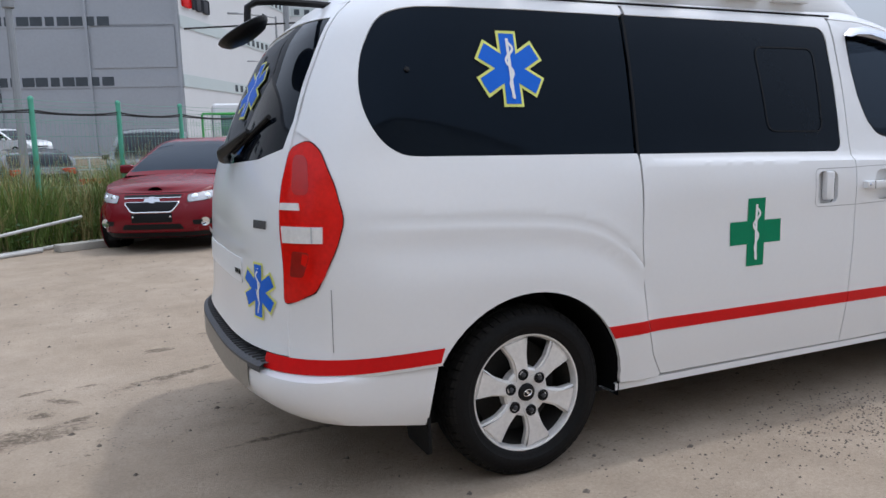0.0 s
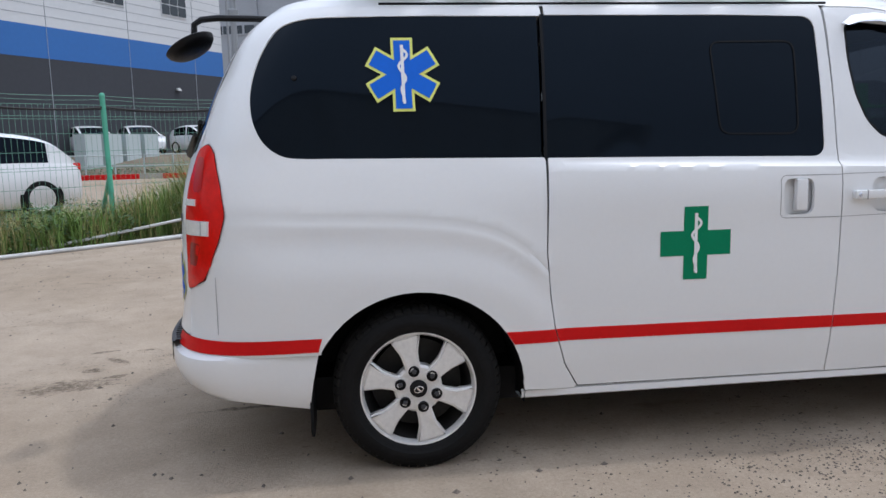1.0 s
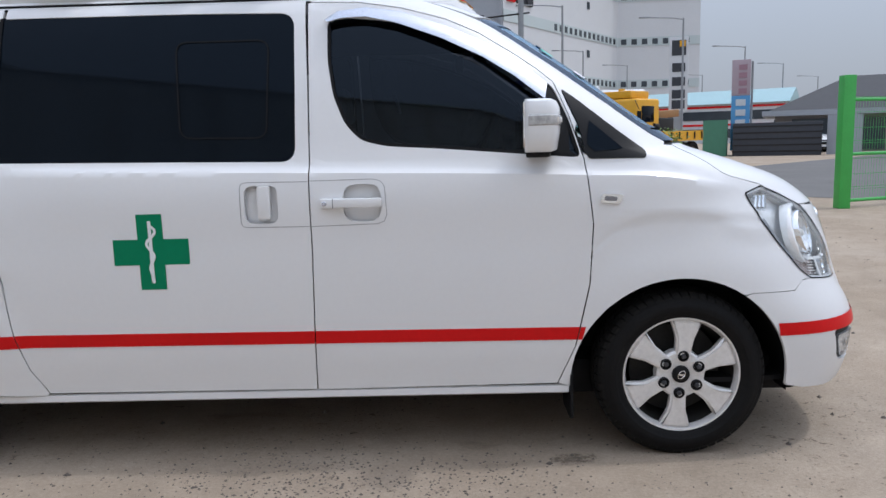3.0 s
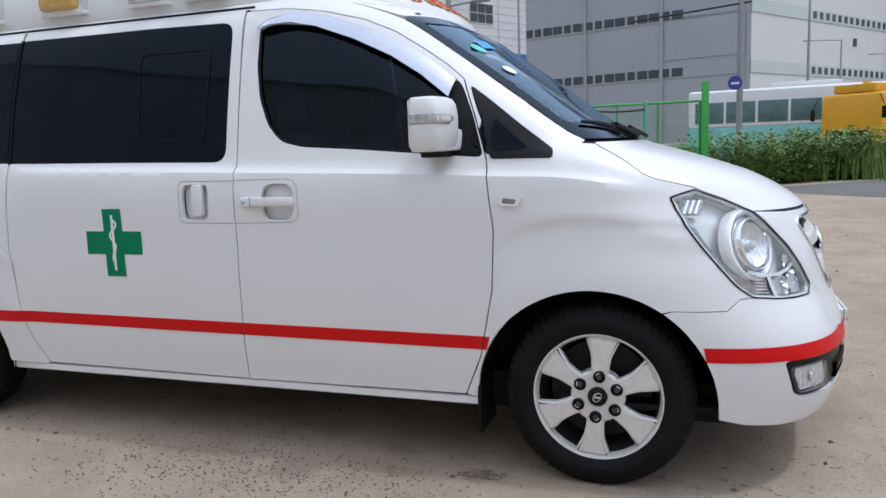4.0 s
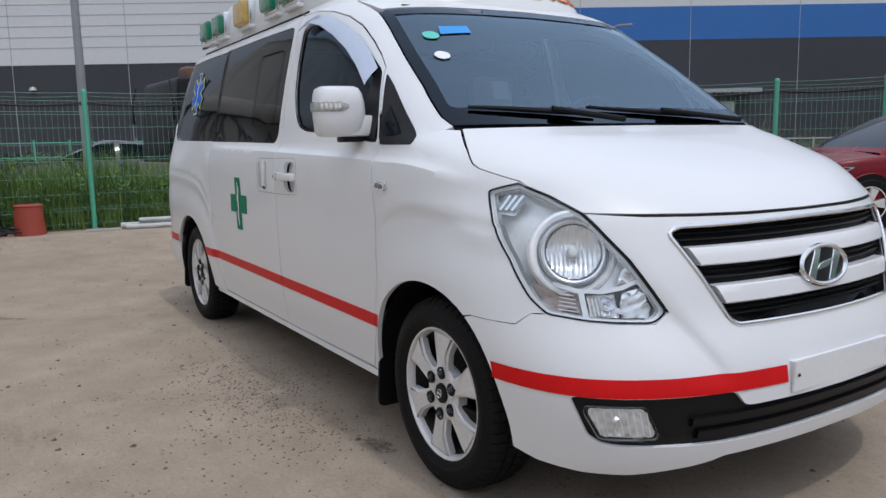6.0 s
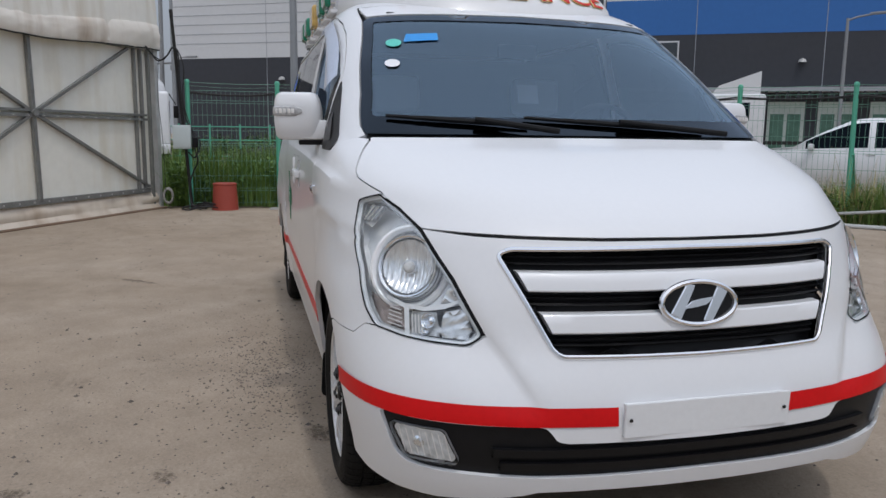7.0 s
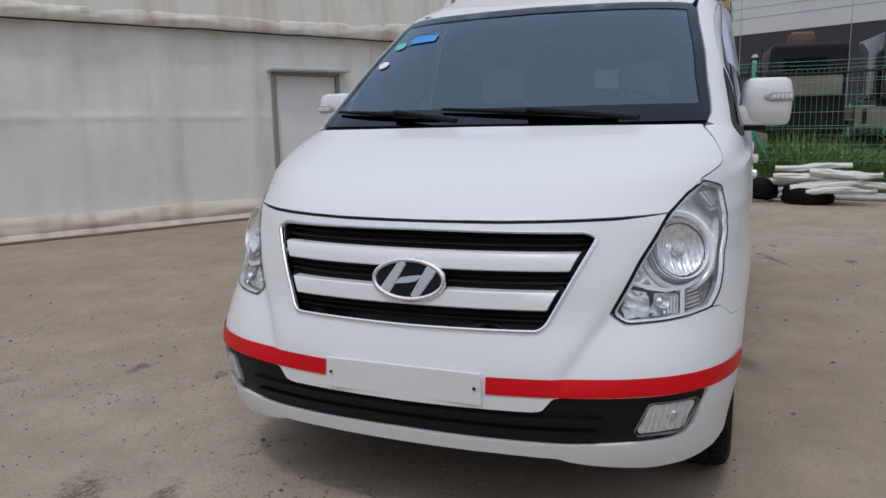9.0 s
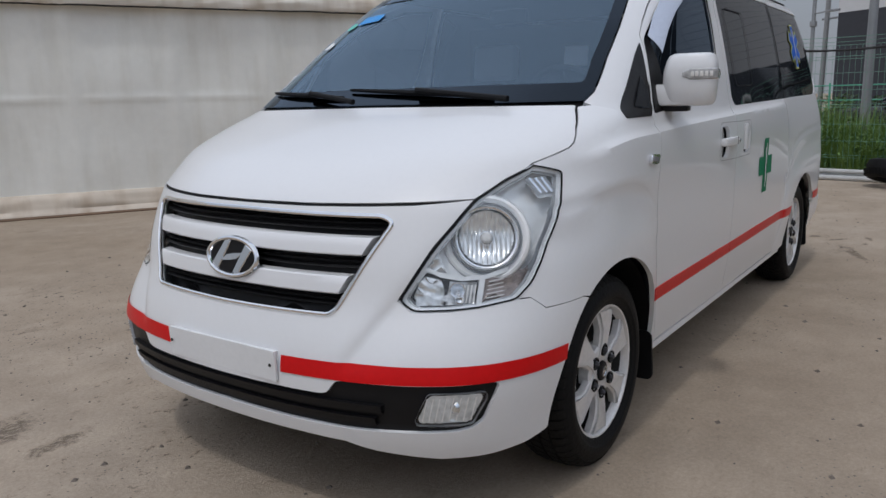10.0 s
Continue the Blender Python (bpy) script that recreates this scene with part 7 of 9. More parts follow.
    part("window", patch(nosed([(1.82, 1.79), (1.82, 1.6), (1.84, 1.46), (1.885, 1.348), (1.955, 1.28), (2.27, 1.242), (2.805, 1.197), (2.79, 1.3), (2.715, 1.5), (2.54, 1.61), (2.3, 1.705), (2.07, 1.77)], True), nose, 0.08, 0.08, lift=-0.012, rim=0), DOOR_GLASS, fdoor, "tinted front door window")
    part("window_seal", ribbon(fd_win[:10], side, 0.026, -0.004), RUBBER, fdoor)
    part("mirror_triangle", patch([on_nose(*p) for p in [(2.6, 1.228), (2.805, 1.205), (2.765, 1.35), (2.7, 1.49), (2.655, 1.5), (2.63, 1.36)]], nose, 0.05, 0.05, lift=-0.006), PLASTIC, fdoor)
    top_line = [(1.82, 1.75), (1.87, 1.783), (1.98, 1.795), (2.12, 1.775), (2.3, 1.713), (2.46, 1.64), (2.58, 1.565), (2.68, 1.485)]
    low_line = [(1.835, 1.738), (1.89, 1.752), (1.98, 1.755), (2.1, 1.728), (2.27, 1.665), (2.43, 1.588), (2.55, 1.512), (2.665, 1.42)]
    rows = []
    for j, out in ((0, 0.006), (0.35, 0.018), (0.75, 0.026), (1.0, 0.028), (1.0, 0.024)):
        rows.append([side(a[0] + (b[0] - a[0]) * j, a[1] + (b[1] - a[1]) * j) + Vector((0, s * out, 0.012)) for a, b in zip(top_line, low_line)])
    part("rain_visor", ribbon_loft(rows), SATIN, fdoor, "silver film rain visor")
    part("handle_cup", patch([on_nose(*p) for p in fillet([(1.88, 0.98), (1.88, 1.133), (2.035, 1.133), (2.035, 0.98)], 0.05)], nose, 0.03, 0.03, lift=-0.03, rim=0), PAINT, fdoor)
    part("door_handle", place(box(0.235, 0.03, 0.036, bevel=0.01), Matrix.Translation(side(1.915, 1.04)) @ Matrix.Translation((0, s * 0.012, 0))), PAINT, fdoor)
    part("door_lock", place(lathe([(0, 0.002), (0.007, 0.002), (0.009, 0)], 14), Matrix.Translation(side(1.816, 1.058) + Vector((0, s * 0.028, 0))) @ Vector((0, s, 0)).to_track_quat("Z", "Y").to_matrix().to_4x4()), SATIN, fdoor)
    part("handle_plate_line", ribbon([(1.76, 1.144), (2.0, 1.146), (2.03, 1.138), (2.045, 1.115), (2.05, 1.01), (2.04, 0.985), (2.015, 0.975), (1.76, 0.97)], side, 0.0022, 0.001), LINE_GREY, fdoor)
    part("handle_joint", place(box(0.003, 0.004, 0.037), Matrix.Translation(side(1.848, 1.04)) @ Matrix.Translation((0, s * 0.0265, 0))), LINE_GREY, fdoor)
    part("door_lining", patch([on_nose(*p) for p in [(1.78, 0.35), (2.68, 0.35), (2.78, 1.15), (1.78, 1.2)]], nose, 0.15, 0.15, lift=-0.05, rim=0), CABIN, fdoor)
    # fender
    fender = nosed(shifted(SEAM_LOW[::-1], G) + JOIN + shifted(HOOD_SEAM, -0.001, -0.0015) + [(3.525, 1.0765), (3.49, 1.065), (3.446, 1.0525)])
    fender += nosed([(3.489, 0.962), (3.545, 0.885), (3.606, 0.81), (3.663, 0.745), (3.713, 0.7065), (3.676, 0.7045), (3.634, 0.6685), (3.53, 0.668), (3.46, 0.669)])
    fender += [on_nose(*p) for p in arch_points(*AXLES[1], 56, 181)]
    fen = part("front_fender", patch(fender, nose, 0.03, 0.025, lines=[[on_nose(*q) for q in line] for line in
                                     fold_lines(FRONT_FOLD, (0.004, -0.012, -0.03, -0.05)) + fold_lines(SHOULDER, (-0.02, 0.0, 0.013, 0.026), 2.78, 3.4)]), PAINT, van)
    lens = part("side_indicator", place(slab(fillet([(-0.045, -0.014), (-0.038, 0.02), (0.045, 0.014), (0.03, -0.02)], 0.01), 0.012, bevel=0.003), Matrix.Translation(side(2.908, 1.05)) @ pose(0, 0, 0, 90, 0, 0 if s < 0 else 180)), CHROME, fen, "small chrome side indicator")
    part("indicator_lens", place(slab(fillet([(-0.03, -0.006), (-0.025, 0.011), (0.02, 0.006), (0.015, -0.01)], 0.005), 0.016), Matrix.Translation(side(2.908, 1.05)) @ pose(0, 0, 0, 90, 0, 0 if s < 0 else 180)), surface("indicator_grey", (0.2, 0.2, 0.21), 0.2, vary=0.3) if s < 0 else bpy.data.materials["indicator_grey"], lens)
    # windscreen pillar with the small fixed window
    pillar = nosed([(1.757, 1.845)] + shifted(DOOR_TOP, 0, 0.003) + shifted(SEAM_UP, G) + JOIN)
    pillar += [(nose_a(0.808, 1.256), 1.256), (nose_a(0.818, 1.29), 1.29), (nose_a(0.793, 1.41), 1.41), (nose_a(0.771, 1.53), 1.53), (nose_a(0.736, 1.65), 1.65), (nose_a(0.709, 1.755), 1.755), (nose_a(0.695, 1.845), 1.845)]
    tri = [(2.735, 1.462), (2.79, 1.42), (2.92, 1.31), (3.02, 1.224), (3.01, 1.214), (2.83, 1.21), (2.785, 1.34)]
    pil = part("windscreen_pillar", patch(pillar, nose, 0.035, 0.035, holes=[[on_nose(*p) for p in tri]]), PAINT, van)
    part("fixed_window", patch([on_nose(*p) for p in finely(fillet([(2.733, 1.472), (2.795, 1.427), (2.93, 1.318), (3.05, 1.226), (3.05, 1.198), (2.826, 1.2), (2.79, 1.34)], 0.014), closed=True)], nose, 0.03, 0.03, lift=0.003, rim=0.01), PLASTIC, pil, "black framed corner window")
    part("pane", patch([on_nose(*p) for p in [(2.835, 1.345), (2.96, 1.236), (2.85, 1.226)]], nose, 0.05, 0.05, lift=0.006, rim=0), DARK_GLASS, pil)
    # sill
    sill = part("sill", ribbon_loft([[Vector((x, s * w, z)) for x in (0.42, 0.8, 1.5, 2.2, 2.752)] for w, z in ((0.905, 0.302), (0.918, 0.298), (0.918, 0.272), (0.9, 0.262), (0.8, 0.258))]), PAINT, van)
    # red stripe
    for piece in ([(0.384, 0.507), (0.351, 0.5598), (0.5505, 0.5607), (0.5655, 0.5085)], [(0.5695, 0.5085), (0.5545, 0.5607), (1.7475, 0.5532), (1.7455, 0.5012)],
                  [(1.7495, 0.5012), (1.7515, 0.5532), (2.7895, 0.547), (2.778, 0.495)], [(2.7825, 0.495), (2.794, 0.547), (2.813, 0.547), (2.799, 0.495)]):
        part("stripe", quad_band(piece, side, Vector((0, s * 0.0035, 0))), RED_TAPE, van)
    part("stripe", ribbon([on_tail(-0.955, 0.546), on_tail(-0.9, 0.546), on_tail(-0.7, 0.549), on_tail(-0.378, 0.549)], tail, 0.054, 0.0035, step=0.015, rows=3), RED_TAPE, van)

    # wheel housings and mud flaps
    for (cx, cz), (lo, hi) in zip(AXLES, ((-8, 188), (-6, 186))):
        rings = []
        for w in (0.55, 0.75, 0.925):
            rings.append([Vector((cx + (ARCH + 0.004) * math.cos(radians(a)), s * min(w, side_w(cx + ARCH * math.cos(radians(a)), 0.6) - 0.012), cz + (ARCH + 0.004) * math.sin(radians(a)))) for a in range(lo, hi + 1, 7)])
        part("wheel_housing", ribbon_loft(rings), RUBBER, van)
        back = [Vector((cx + ARCH * r * math.cos(radians(a)), s * 0.56, cz + ARCH * r * math.sin(radians(a)))) for r in (1.02,) for a in range(lo, hi + 1, 7)]
        bm = bmesh.new()
        bm.faces.new([bm.verts.new(p) for p in back])
        part("housing_wall", bm, RUBBER, van)
        flap = place(slab(fillet([(-0.11, 0), (0.11, 0), (0.1, 0.2), (-0.1, 0.2)], 0.03), 0.012), Matrix.Translation((cx - ARCH - 0.0, s * 0.83, cz - 0.145)) @ pose(0, 0, 0, 90, 0, 90))
        part("mud_flap", flap, RUBBER, van)

# bonnet
hood_front = [(0.6, 0.985), (0.47, 0.982), (0.26, 0.978), (0.0, 0.9765)]
right = nosed([(3.183, 1.2475)] + shifted(HOOD_SEAM, 0.001, 0.0015)) + [(nose_a(w - 0.006, z + 0.004), z + 0.004) for w, z in LAMP_IN[:3]] + [(nose_a(w, z), z) for w, z in hood_front]
hood = part("bonnet", patch([(-a, z) for a, z in right] + [(a, z) for a, z in right[-2::-1]] + [(nose_a(0.4, 1.25), 1.25), (0.0, 1.252), (-nose_a(0.4, 1.25), 1.25)], nose_chart(1), 0.035, 0.012), PAINT, van)
part("scuttle_panel", patch([(-nose_a(0.81, 1.244), 1.244), (0, 1.25), (nose_a(0.81, 1.244), 1.244), (nose_a(0.8, 1.275), 1.275), (0, 1.285), (-nose_a(0.8, 1.275), 1.275)], nose_chart(1), 0.05, 0.01, lift=-0.012), PLASTIC, van)

gap_line = [(0.733, 0.982)] + [(w, z - 0.0045) for w, z in hood_front]
part("bonnet_gap", ribbon([(-nose_a(w, z), z) for w, z in gap_line] + [(nose_a(w, z), z) for w, z in gap_line[-2::-1]], nose_chart(1), 0.0085, -0.004), RUBBER, van)
for s in (-1, 1):
    part("bonnet_gap", ribbon([(nose_a(w - 0.002, z + 0.001), z + 0.001) for w, z in LAMP_IN], nose_chart(s), 0.008, -0.003), RUBBER, van)

# windscreen
ws = [(0.803, 1.262), (0.812, 1.29), (0.787, 1.41), (0.765, 1.53), (0.731, 1.65), (0.704, 1.752), (0.68, 1.768)]
ws_out = [(-nose_a(w, z), z) for w, z in ws] + [(0, 1.79)] + [(nose_a(w, z), z) for w, z in ws[::-1]] + [(0, 1.262)]
ws_in = fillet([(-nose_a(w - 0.036, z), min(max(z, 1.325), 1.742)) for w, z in ws[1:]] + [(0, 1.76)] + [(nose_a(w - 0.036, z), min(max(z, 1.325), 1.742)) for w, z in ws[:0:-1]] + [(0, 1.325)], 0.02, 3)
screen = part("windscreen", patch(ws_out, nose_chart(1), 0.06, 0.05, lift=-0.004, rim=0), CLEAR_GLASS, van, "lightly tinted curved windscreen")
part("windscreen_band", patch(ws_out, nose_chart(1), 0.05, 0.05, lift=-0.001, rim=0, holes=[ws_in]), SCREEN_BLACK, screen, "black printed band round the windscreen")
part("header", patch([(-nose_a(0.685, 1.775), 1.775), (0, 1.796), (nose_a(0.685, 1.775), 1.775), (nose_a(0.68, 1.86), 1.86), (-nose_a(0.68, 1.86), 1.86)], nose_chart(1), 0.06, 0.03), PAINT, van)
for w, z, r, m in ((-0.65, 1.538, 0.024, WHITE_FILM), (-0.62, 1.632, 0.026, surface("mint_sticker", (0.1, 0.55, 0.45), 0.4))):
    a = nose_a(w, z)
    part("sticker", patch([(nose_a(w + 1.2 * r * math.cos(k * math.tau / 16), z), z + r * 0.72 * math.sin(k * math.tau / 16)) for k in range(16)], nose_chart(1), 0.1, 0.1, lift=0.001, rim=0), m, screen)
part("sticker", patch([(nose_a(-0.58, 1.636), 1.636), (nose_a(-0.435, 1.648), 1.648), (nose_a(-0.43, 1.682), 1.682), (nose_a(-0.56, 1.674), 1.674)], nose_chart(1), 0.1, 0.1, lift=0.001, rim=0), surface("light_blue_sticker", (0.02, 0.27, 0.68), 0.4), screen, "light blue sticker")


def wiper(pivot, tip, bend):
    """A wiper: arm from the pivot and a blade along the glass."""
    arm = part("wiper", tube([nose_chart(1)(nose_a(w, z), z) + Vector((0.022, 0, 0.014)) for w, z in (pivot, bend)], 0.011, 8), RUBBER, van)
    n = 9
    pts = [nose_chart(1)(nose_a(tip[0][0] + (tip[1][0] - tip[0][0]) * k / n, tip[0][1] + (tip[1][1] - tip[0][1]) * k / n), tip[0][1] + (tip[1][1] - tip[0][1]) * k / n) + Vector((0.009, 0, 0.007)) for k in range(n + 1)]
    part("wiper_blade", tube(pts, [0.006 + 0.005 * math.sin(math.pi * k / n) for k in range(n + 1)], 6), RUBBER, arm)


wiper((-0.12, 1.262), ((-0.73, 1.318), (-0.22, 1.288)), (-0.42, 1.302))
wiper((0.58, 1.26), ((-0.22, 1.318), (0.5, 1.277)), (0.15, 1.3))

# front bumper with the nose panel
bump_r = [on_nose(*p) for p in arch_points(*AXLES[1], -3, 55, 12)] + nosed([(3.46, 0.6665), (3.53, 0.6655), (3.636, 0.666), (3.675, 0.702), (3.717, 0.703)])
bump_r += [(nose_a(w, z), z) for w, z in [(0.8, 0.689), (0.74, 0.683), (0.64, 0.679), (0.595, 0.71)] + [(w - 0.008, z) for w, z in LAMP_IN[4:1:-1]]]
bump_r += [(nose_a(w, z - 0.009), z - 0.009) for w, z in [(0.6, 0.984), (0.47, 0.981), (0.26, 0.977)]]
low_r = [(0.02, 0.295), (0.3, 0.295), (0.47, 0.291), (0.51, 0.279), (0.56, 0.27), (0.726, 0.25), (0.82, 0.25), (0.88, 0.262)]
outline = bump_r + [(0.0, 0.967)] + [(-a, z) for a, z in bump_r[::-1]] + [(-nose_a(w, z), z) for w, z in low_r[::-1]] + [(nose_a(w, z), z) for w, z in low_r]
grille_hole = [(-0.52, 0.946), (0, 0.95), (0.52, 0.946), (0.553, 0.928), (0.428, 0.68), (0.405, 0.664), (0, 0.66), (-0.405, 0.664), (-0.428, 0.68), (-0.553, 0.928)]
low_side = [(0.405, 0.441), (0.433, 0.447), (0.46, 0.482), (0.48, 0.488), (0.865, 0.491), (0.872, 0.482), (0.862, 0.445), (0.836, 0.375), (0.812, 0.353), (0.774, 0.345), (0.64, 0.342), (0.49, 0.338)]
low_hole = [(0.0, 0.438)] + low_side + [(0.0, 0.342)] + [(-w, z) for w, z in low_side[::-1]]


def wz(points):
    return [(nose_a(w, z), z) for w, z in points]


nose_folds = [[(q * nose_a(valley(0.52 + 0.45 * k / 24) + o, 0.52 + 0.45 * k / 24), 0.52 + 0.45 * k / 24) for k in range(25)] for q in (-1, 1) for o in (-0.032, -0.014, 0.0, 0.015)]
bumper = part("front_bumper", patch(outline, nose_chart(1), 0.02, 0.022, lines=nose_folds, holes=[wz(fillet(grille_hole, 0.02)), wz(fillet(low_hole, 0.01))], rim=0.014), PAINT, van)
for s in (-1, 1):
    part("stripe", ribbon([(s * on_nose(3.566, 0.52)[0], 0.52), (s * on_nose(3.7, 0.518)[0], 0.518), (s * nose_a(0.85, 0.517), 0.517), (s * nose_a(0.7, 0.517), 0.517), (s * nose_a(0.268, 0.511), 0.511)], nose_chart(1), 0.05, 0.004, step=0.012, rows=4), RED_TAPE, van)
inset = part("lower_grille", patch(wz([(w * 1.008, z + (0.008 if z > 0.4 else -0.008)) for w, z in low_hole]), nose_chart(1), 0.03, 0.02, lift=-0.012, rim=0), PLASTIC, bumper, "black plastic lower grille")
for z0, z1, reach in ((0.425, 0.4, 0.6), (0.385, 0.362, 0.58)):
    rings = [[nose_chart(1)(nose_a(reach * (k / 12 - 1), z), z) + Vector((out, 0, 0)) for k in range(25)] for z, out in ((z0, -0.02), (z0, 0.004), (z1, 0.0), (z1, -0.02))]
    part("grille_bar", ribbon_loft(rings), PLASTIC, inset)
for s in (-1, 1):
    fog_out = fillet([(0.725, 0.466), (0.852, 0.464), (0.85, 0.44), (0.815, 0.364), (0.69, 0.366), (0.685, 0.38)], 0.012)
    fog = part("fog_lamp", patch([(s * nose_a(w, z), z) for w, z in fog_out], nose_chart(1), 0.03, 0.03, lift=0.002, rim=0.015), LAMP_GLASS, van, "clear rectangular fog lamp")
    inset_out = [(0.77 + (w - 0.77) * 0.9, 0.415 + (z - 0.415) * 0.88) for w, z in fog_out]
    part("lamp_back", patch([(s * nose_a(w, z), z) for w, z in fog_out], nose_chart(1), 0.02, 0.02, lift=-0.02, rim=-0.018), FOG_GREY, fog)
    mirror_bm = patch([(s * nose_a(w, z), z) for w, z in inset_out], nose_chart(1), 0.009, 0.011, lift=-0.01, rim=0)
    rng = random.Random(21)
    for v in mirror_bm.verts:
        v.co += v.normal * rng.uniform(-0.0022, 0.0022)
    part("reflector", mirror_bm, FOG_MIRROR, fog, "faceted fog lamp mirror")
    for k in range(8):
        w = 0.705 + k * 0.0155
        part("prism", ribbon([(s * nose_a(w, 0.38), 0.38), (s * nose_a(w + 0.018, 0.452), 0.452)], nose_chart(1), 0.0025, -0.004), LAMP_WHITE, fog)
    part("bulb", place(lathe([(0, 0.012), (0.014, 0.008), (0.02, 0)], 14), Matrix.Translation(nose_chart(1)(s * nose_a(0.775, 0.42), 0.42) + Vector((-0.018, 0, 0))) @ Vector((1, 0, 0)).to_track_quat("Z", "Y").to_matrix().to_4x4()), CHROME, fog)

# radiator grille
grille = part("radiator_grille", patch(wz([(w * 1.02, 0.8 + (z - 0.8) * 1.06) for w, z in grille_hole]), nose_chart(1), 0.05, 0.04, lift=-0.045, rim=0), PLASTIC, van, "black radiator grille with white bars and chrome edge")
ring_pts = [nose_chart(1)(nose_a(w, z), z) + Vector((-0.001, 0, 0.0)) for w, z in finely(fillet(grille_hole, 0.02), closed=True)]
part("chrome_edge", tube(ring_pts, 0.0075, 8, closed=True), CHROME, grille)


def half_at(z):
    """Half width of the grille's opening at height z."""
    return 0.428 + (0.553 - 0.428) * (z - 0.68) / (0.928 - 0.68)


def grille_bar(z0, z1, proud, back, name, material, inside=0.03):
    rings = []
    for z, out in ((z0, back), (z0 + 0.001, proud - 0.004), (z0 + 0.005, proud), ((z0 + z1) / 2, proud + 0.001), (z1 - 0.005, proud), (z1 - 0.001, proud - 0.004), (z1, back)):
        w = half_at(z) - inside
        row = [nose_chart(1)(nose_a(w * (k / 14 - 1), z), z) + Vector((out, 0, 0)) for k in range(29)]
        rings.append([row[0] + Vector((back - out, 0, 0))] + row + [row[-1] + Vector((back - out, 0, 0))])
    return part(name, ribbon_loft(rings), material, grille)


grille_bar(0.833, 0.886, 0.0, -0.035, "grille_bar", PAINT, 0.026)
grille_bar(0.722, 0.776, 0.0, -0.035, "grille_bar", PAINT, 0.026)
for z in (0.688, 0.704, 0.797, 0.814, 0.906, 0.924):
    grille_bar(z - 0.005, z + 0.005, -0.022, -0.042, "slat", PLASTIC, 0.012)
oval = [(0.117 * math.cos(k * math.tau / 40), 0.06 * math.sin(k * math.tau / 40)) for k in range(40)]
em_at = Matrix.Translation((4.012, 0, 0.797)) @ pose(0, 0, 0, 90 - 12, 0, 90)
emblem = part("emblem", place(slab(oval, 0.01), em_at), PLASTIC, grille, "oval chrome badge with a slanted mark")
part("emblem_ring", place(tube([(x, y, 0.01) for x, y in oval], 0.0085, 8, closed=True), em_at), CHROME, emblem)
for q in (-1, 1):
    part("emblem_mark", place(slab(fillet([(q * 0.093, q * 0.028), (q * 0.06, q * 0.045), (q * 0.009, -q * 0.05), (q * 0.038, -q * 0.053)][::q], 0.006), 0.008, bevel=0.003), em_at @ Matrix.Translation((0, 0, 0.008))), CHROME, emblem)
part("emblem_mark", place(slab([(-0.052, -0.017), (-0.025, 0.005), (0.005, 0.011), (0.05, 0.016), (0.052, 0.017), (0.025, -0.005), (-0.005, -0.011), (-0.05, -0.016)], 0.007, bevel=0.002), em_at @ Matrix.Translation((0, 0, 0.008))), CHROME, emblem)

# blank plate
plate = part("blank_plate", place(slab(fillet([(-0.258, -0.05), (0.258, -0.05), (0.258, 0.05), (-0.258, 0.05)], 0.008), 0.006, bevel=0.002), Matrix.Translation((4.098, 0.002, 0.502)) @ pose(0, 0, 0, 90 + 4, 0, 90)), WHITE_FILM, bumper, "blank white plate with two bolts")
part("plate_base", place(box(0.05, 0.5, 0.085), Matrix.Translation((4.072, 0, 0.46))), PAINT, bumper)
for s in (-1, 1):
    part("bolt", place(lathe([(0, 0.004), (0.0045, 0.003), (0.0055, 0)], 10), Matrix.Translation((4.107, s * 0.24, 0.505)) @ pose(0, 0, 0, 94, 0, 90)), STEEL_DARK, plate)

# head lamps
LAMP_TURN = surface("brown_turn_lens", (0.42, 0.35, 0.33), 0.15, metal=0.3, vary=0.3, scale=60, coat=0.5)
LAMP_DARK = surface("lamp_liner_grey", (0.32, 0.33, 0.345), 0.3, metal=0.5, vary=0.25)
LAMP_DIM = surface("lamp_inner_grey", (0.62, 0.63, 0.64), 0.22, metal=0.35, vary=0.3, scale=40)
LAMP_SILVER = surface("lamp_silver", (0.88, 0.885, 0.89), 0.2, metal=0.1, vary=0.08, scale=25, coat=0.5)
LAMP_FACET = surface("lamp_facet_chrome", (0.84, 0.85, 0.86), 0.14, metal=0.6, vary=0.2, scale=60)


def fluted_bowl(r, deep):
    """A round hollow reflector with upright flutes."""
    n = 44
    verts, faces, index = [], [], {}
    for i in range(n + 1):
        for j in range(n + 1):
            x, y = (2 * i / n - 1) * r, (2 * j / n - 1) * r
            if x * x + y * y <= r * r * 1.04:
                index[i, j] = len(verts)
                verts.append((x, y, deep * ((x * x + y * y) / r ** 2 - 1) + 0.0034 * abs(math.sin(math.pi * x / 0.013 + 0.3 * math.sin(y * 60)))))
    for i in range(n):
        for j in range(n):
            quad = [(i, j), (i + 1, j), (i + 1, j + 1), (i, j + 1)]
            if all(q in index for q in quad):
                faces.append([index[q] for q in quad])
    me = bpy.data.meshes.new("bowl")
    me.from_pydata(verts, [], faces)
    bm = bmesh.new()
    bm.from_mesh(me)
    bpy.data.meshes.remove(me)
    return bm


def facets(outline, chart, lift, size, jitter, seed):
    """Small tilted mirror faces behind a lamp's cover."""
    bm = patch(outline, chart, size, size, lift=lift, rim=0)
    rng = random.Random(seed)
    for v in bm.verts:
        v.co += v.normal * rng.uniform(-jitter, jitter)
    return bm


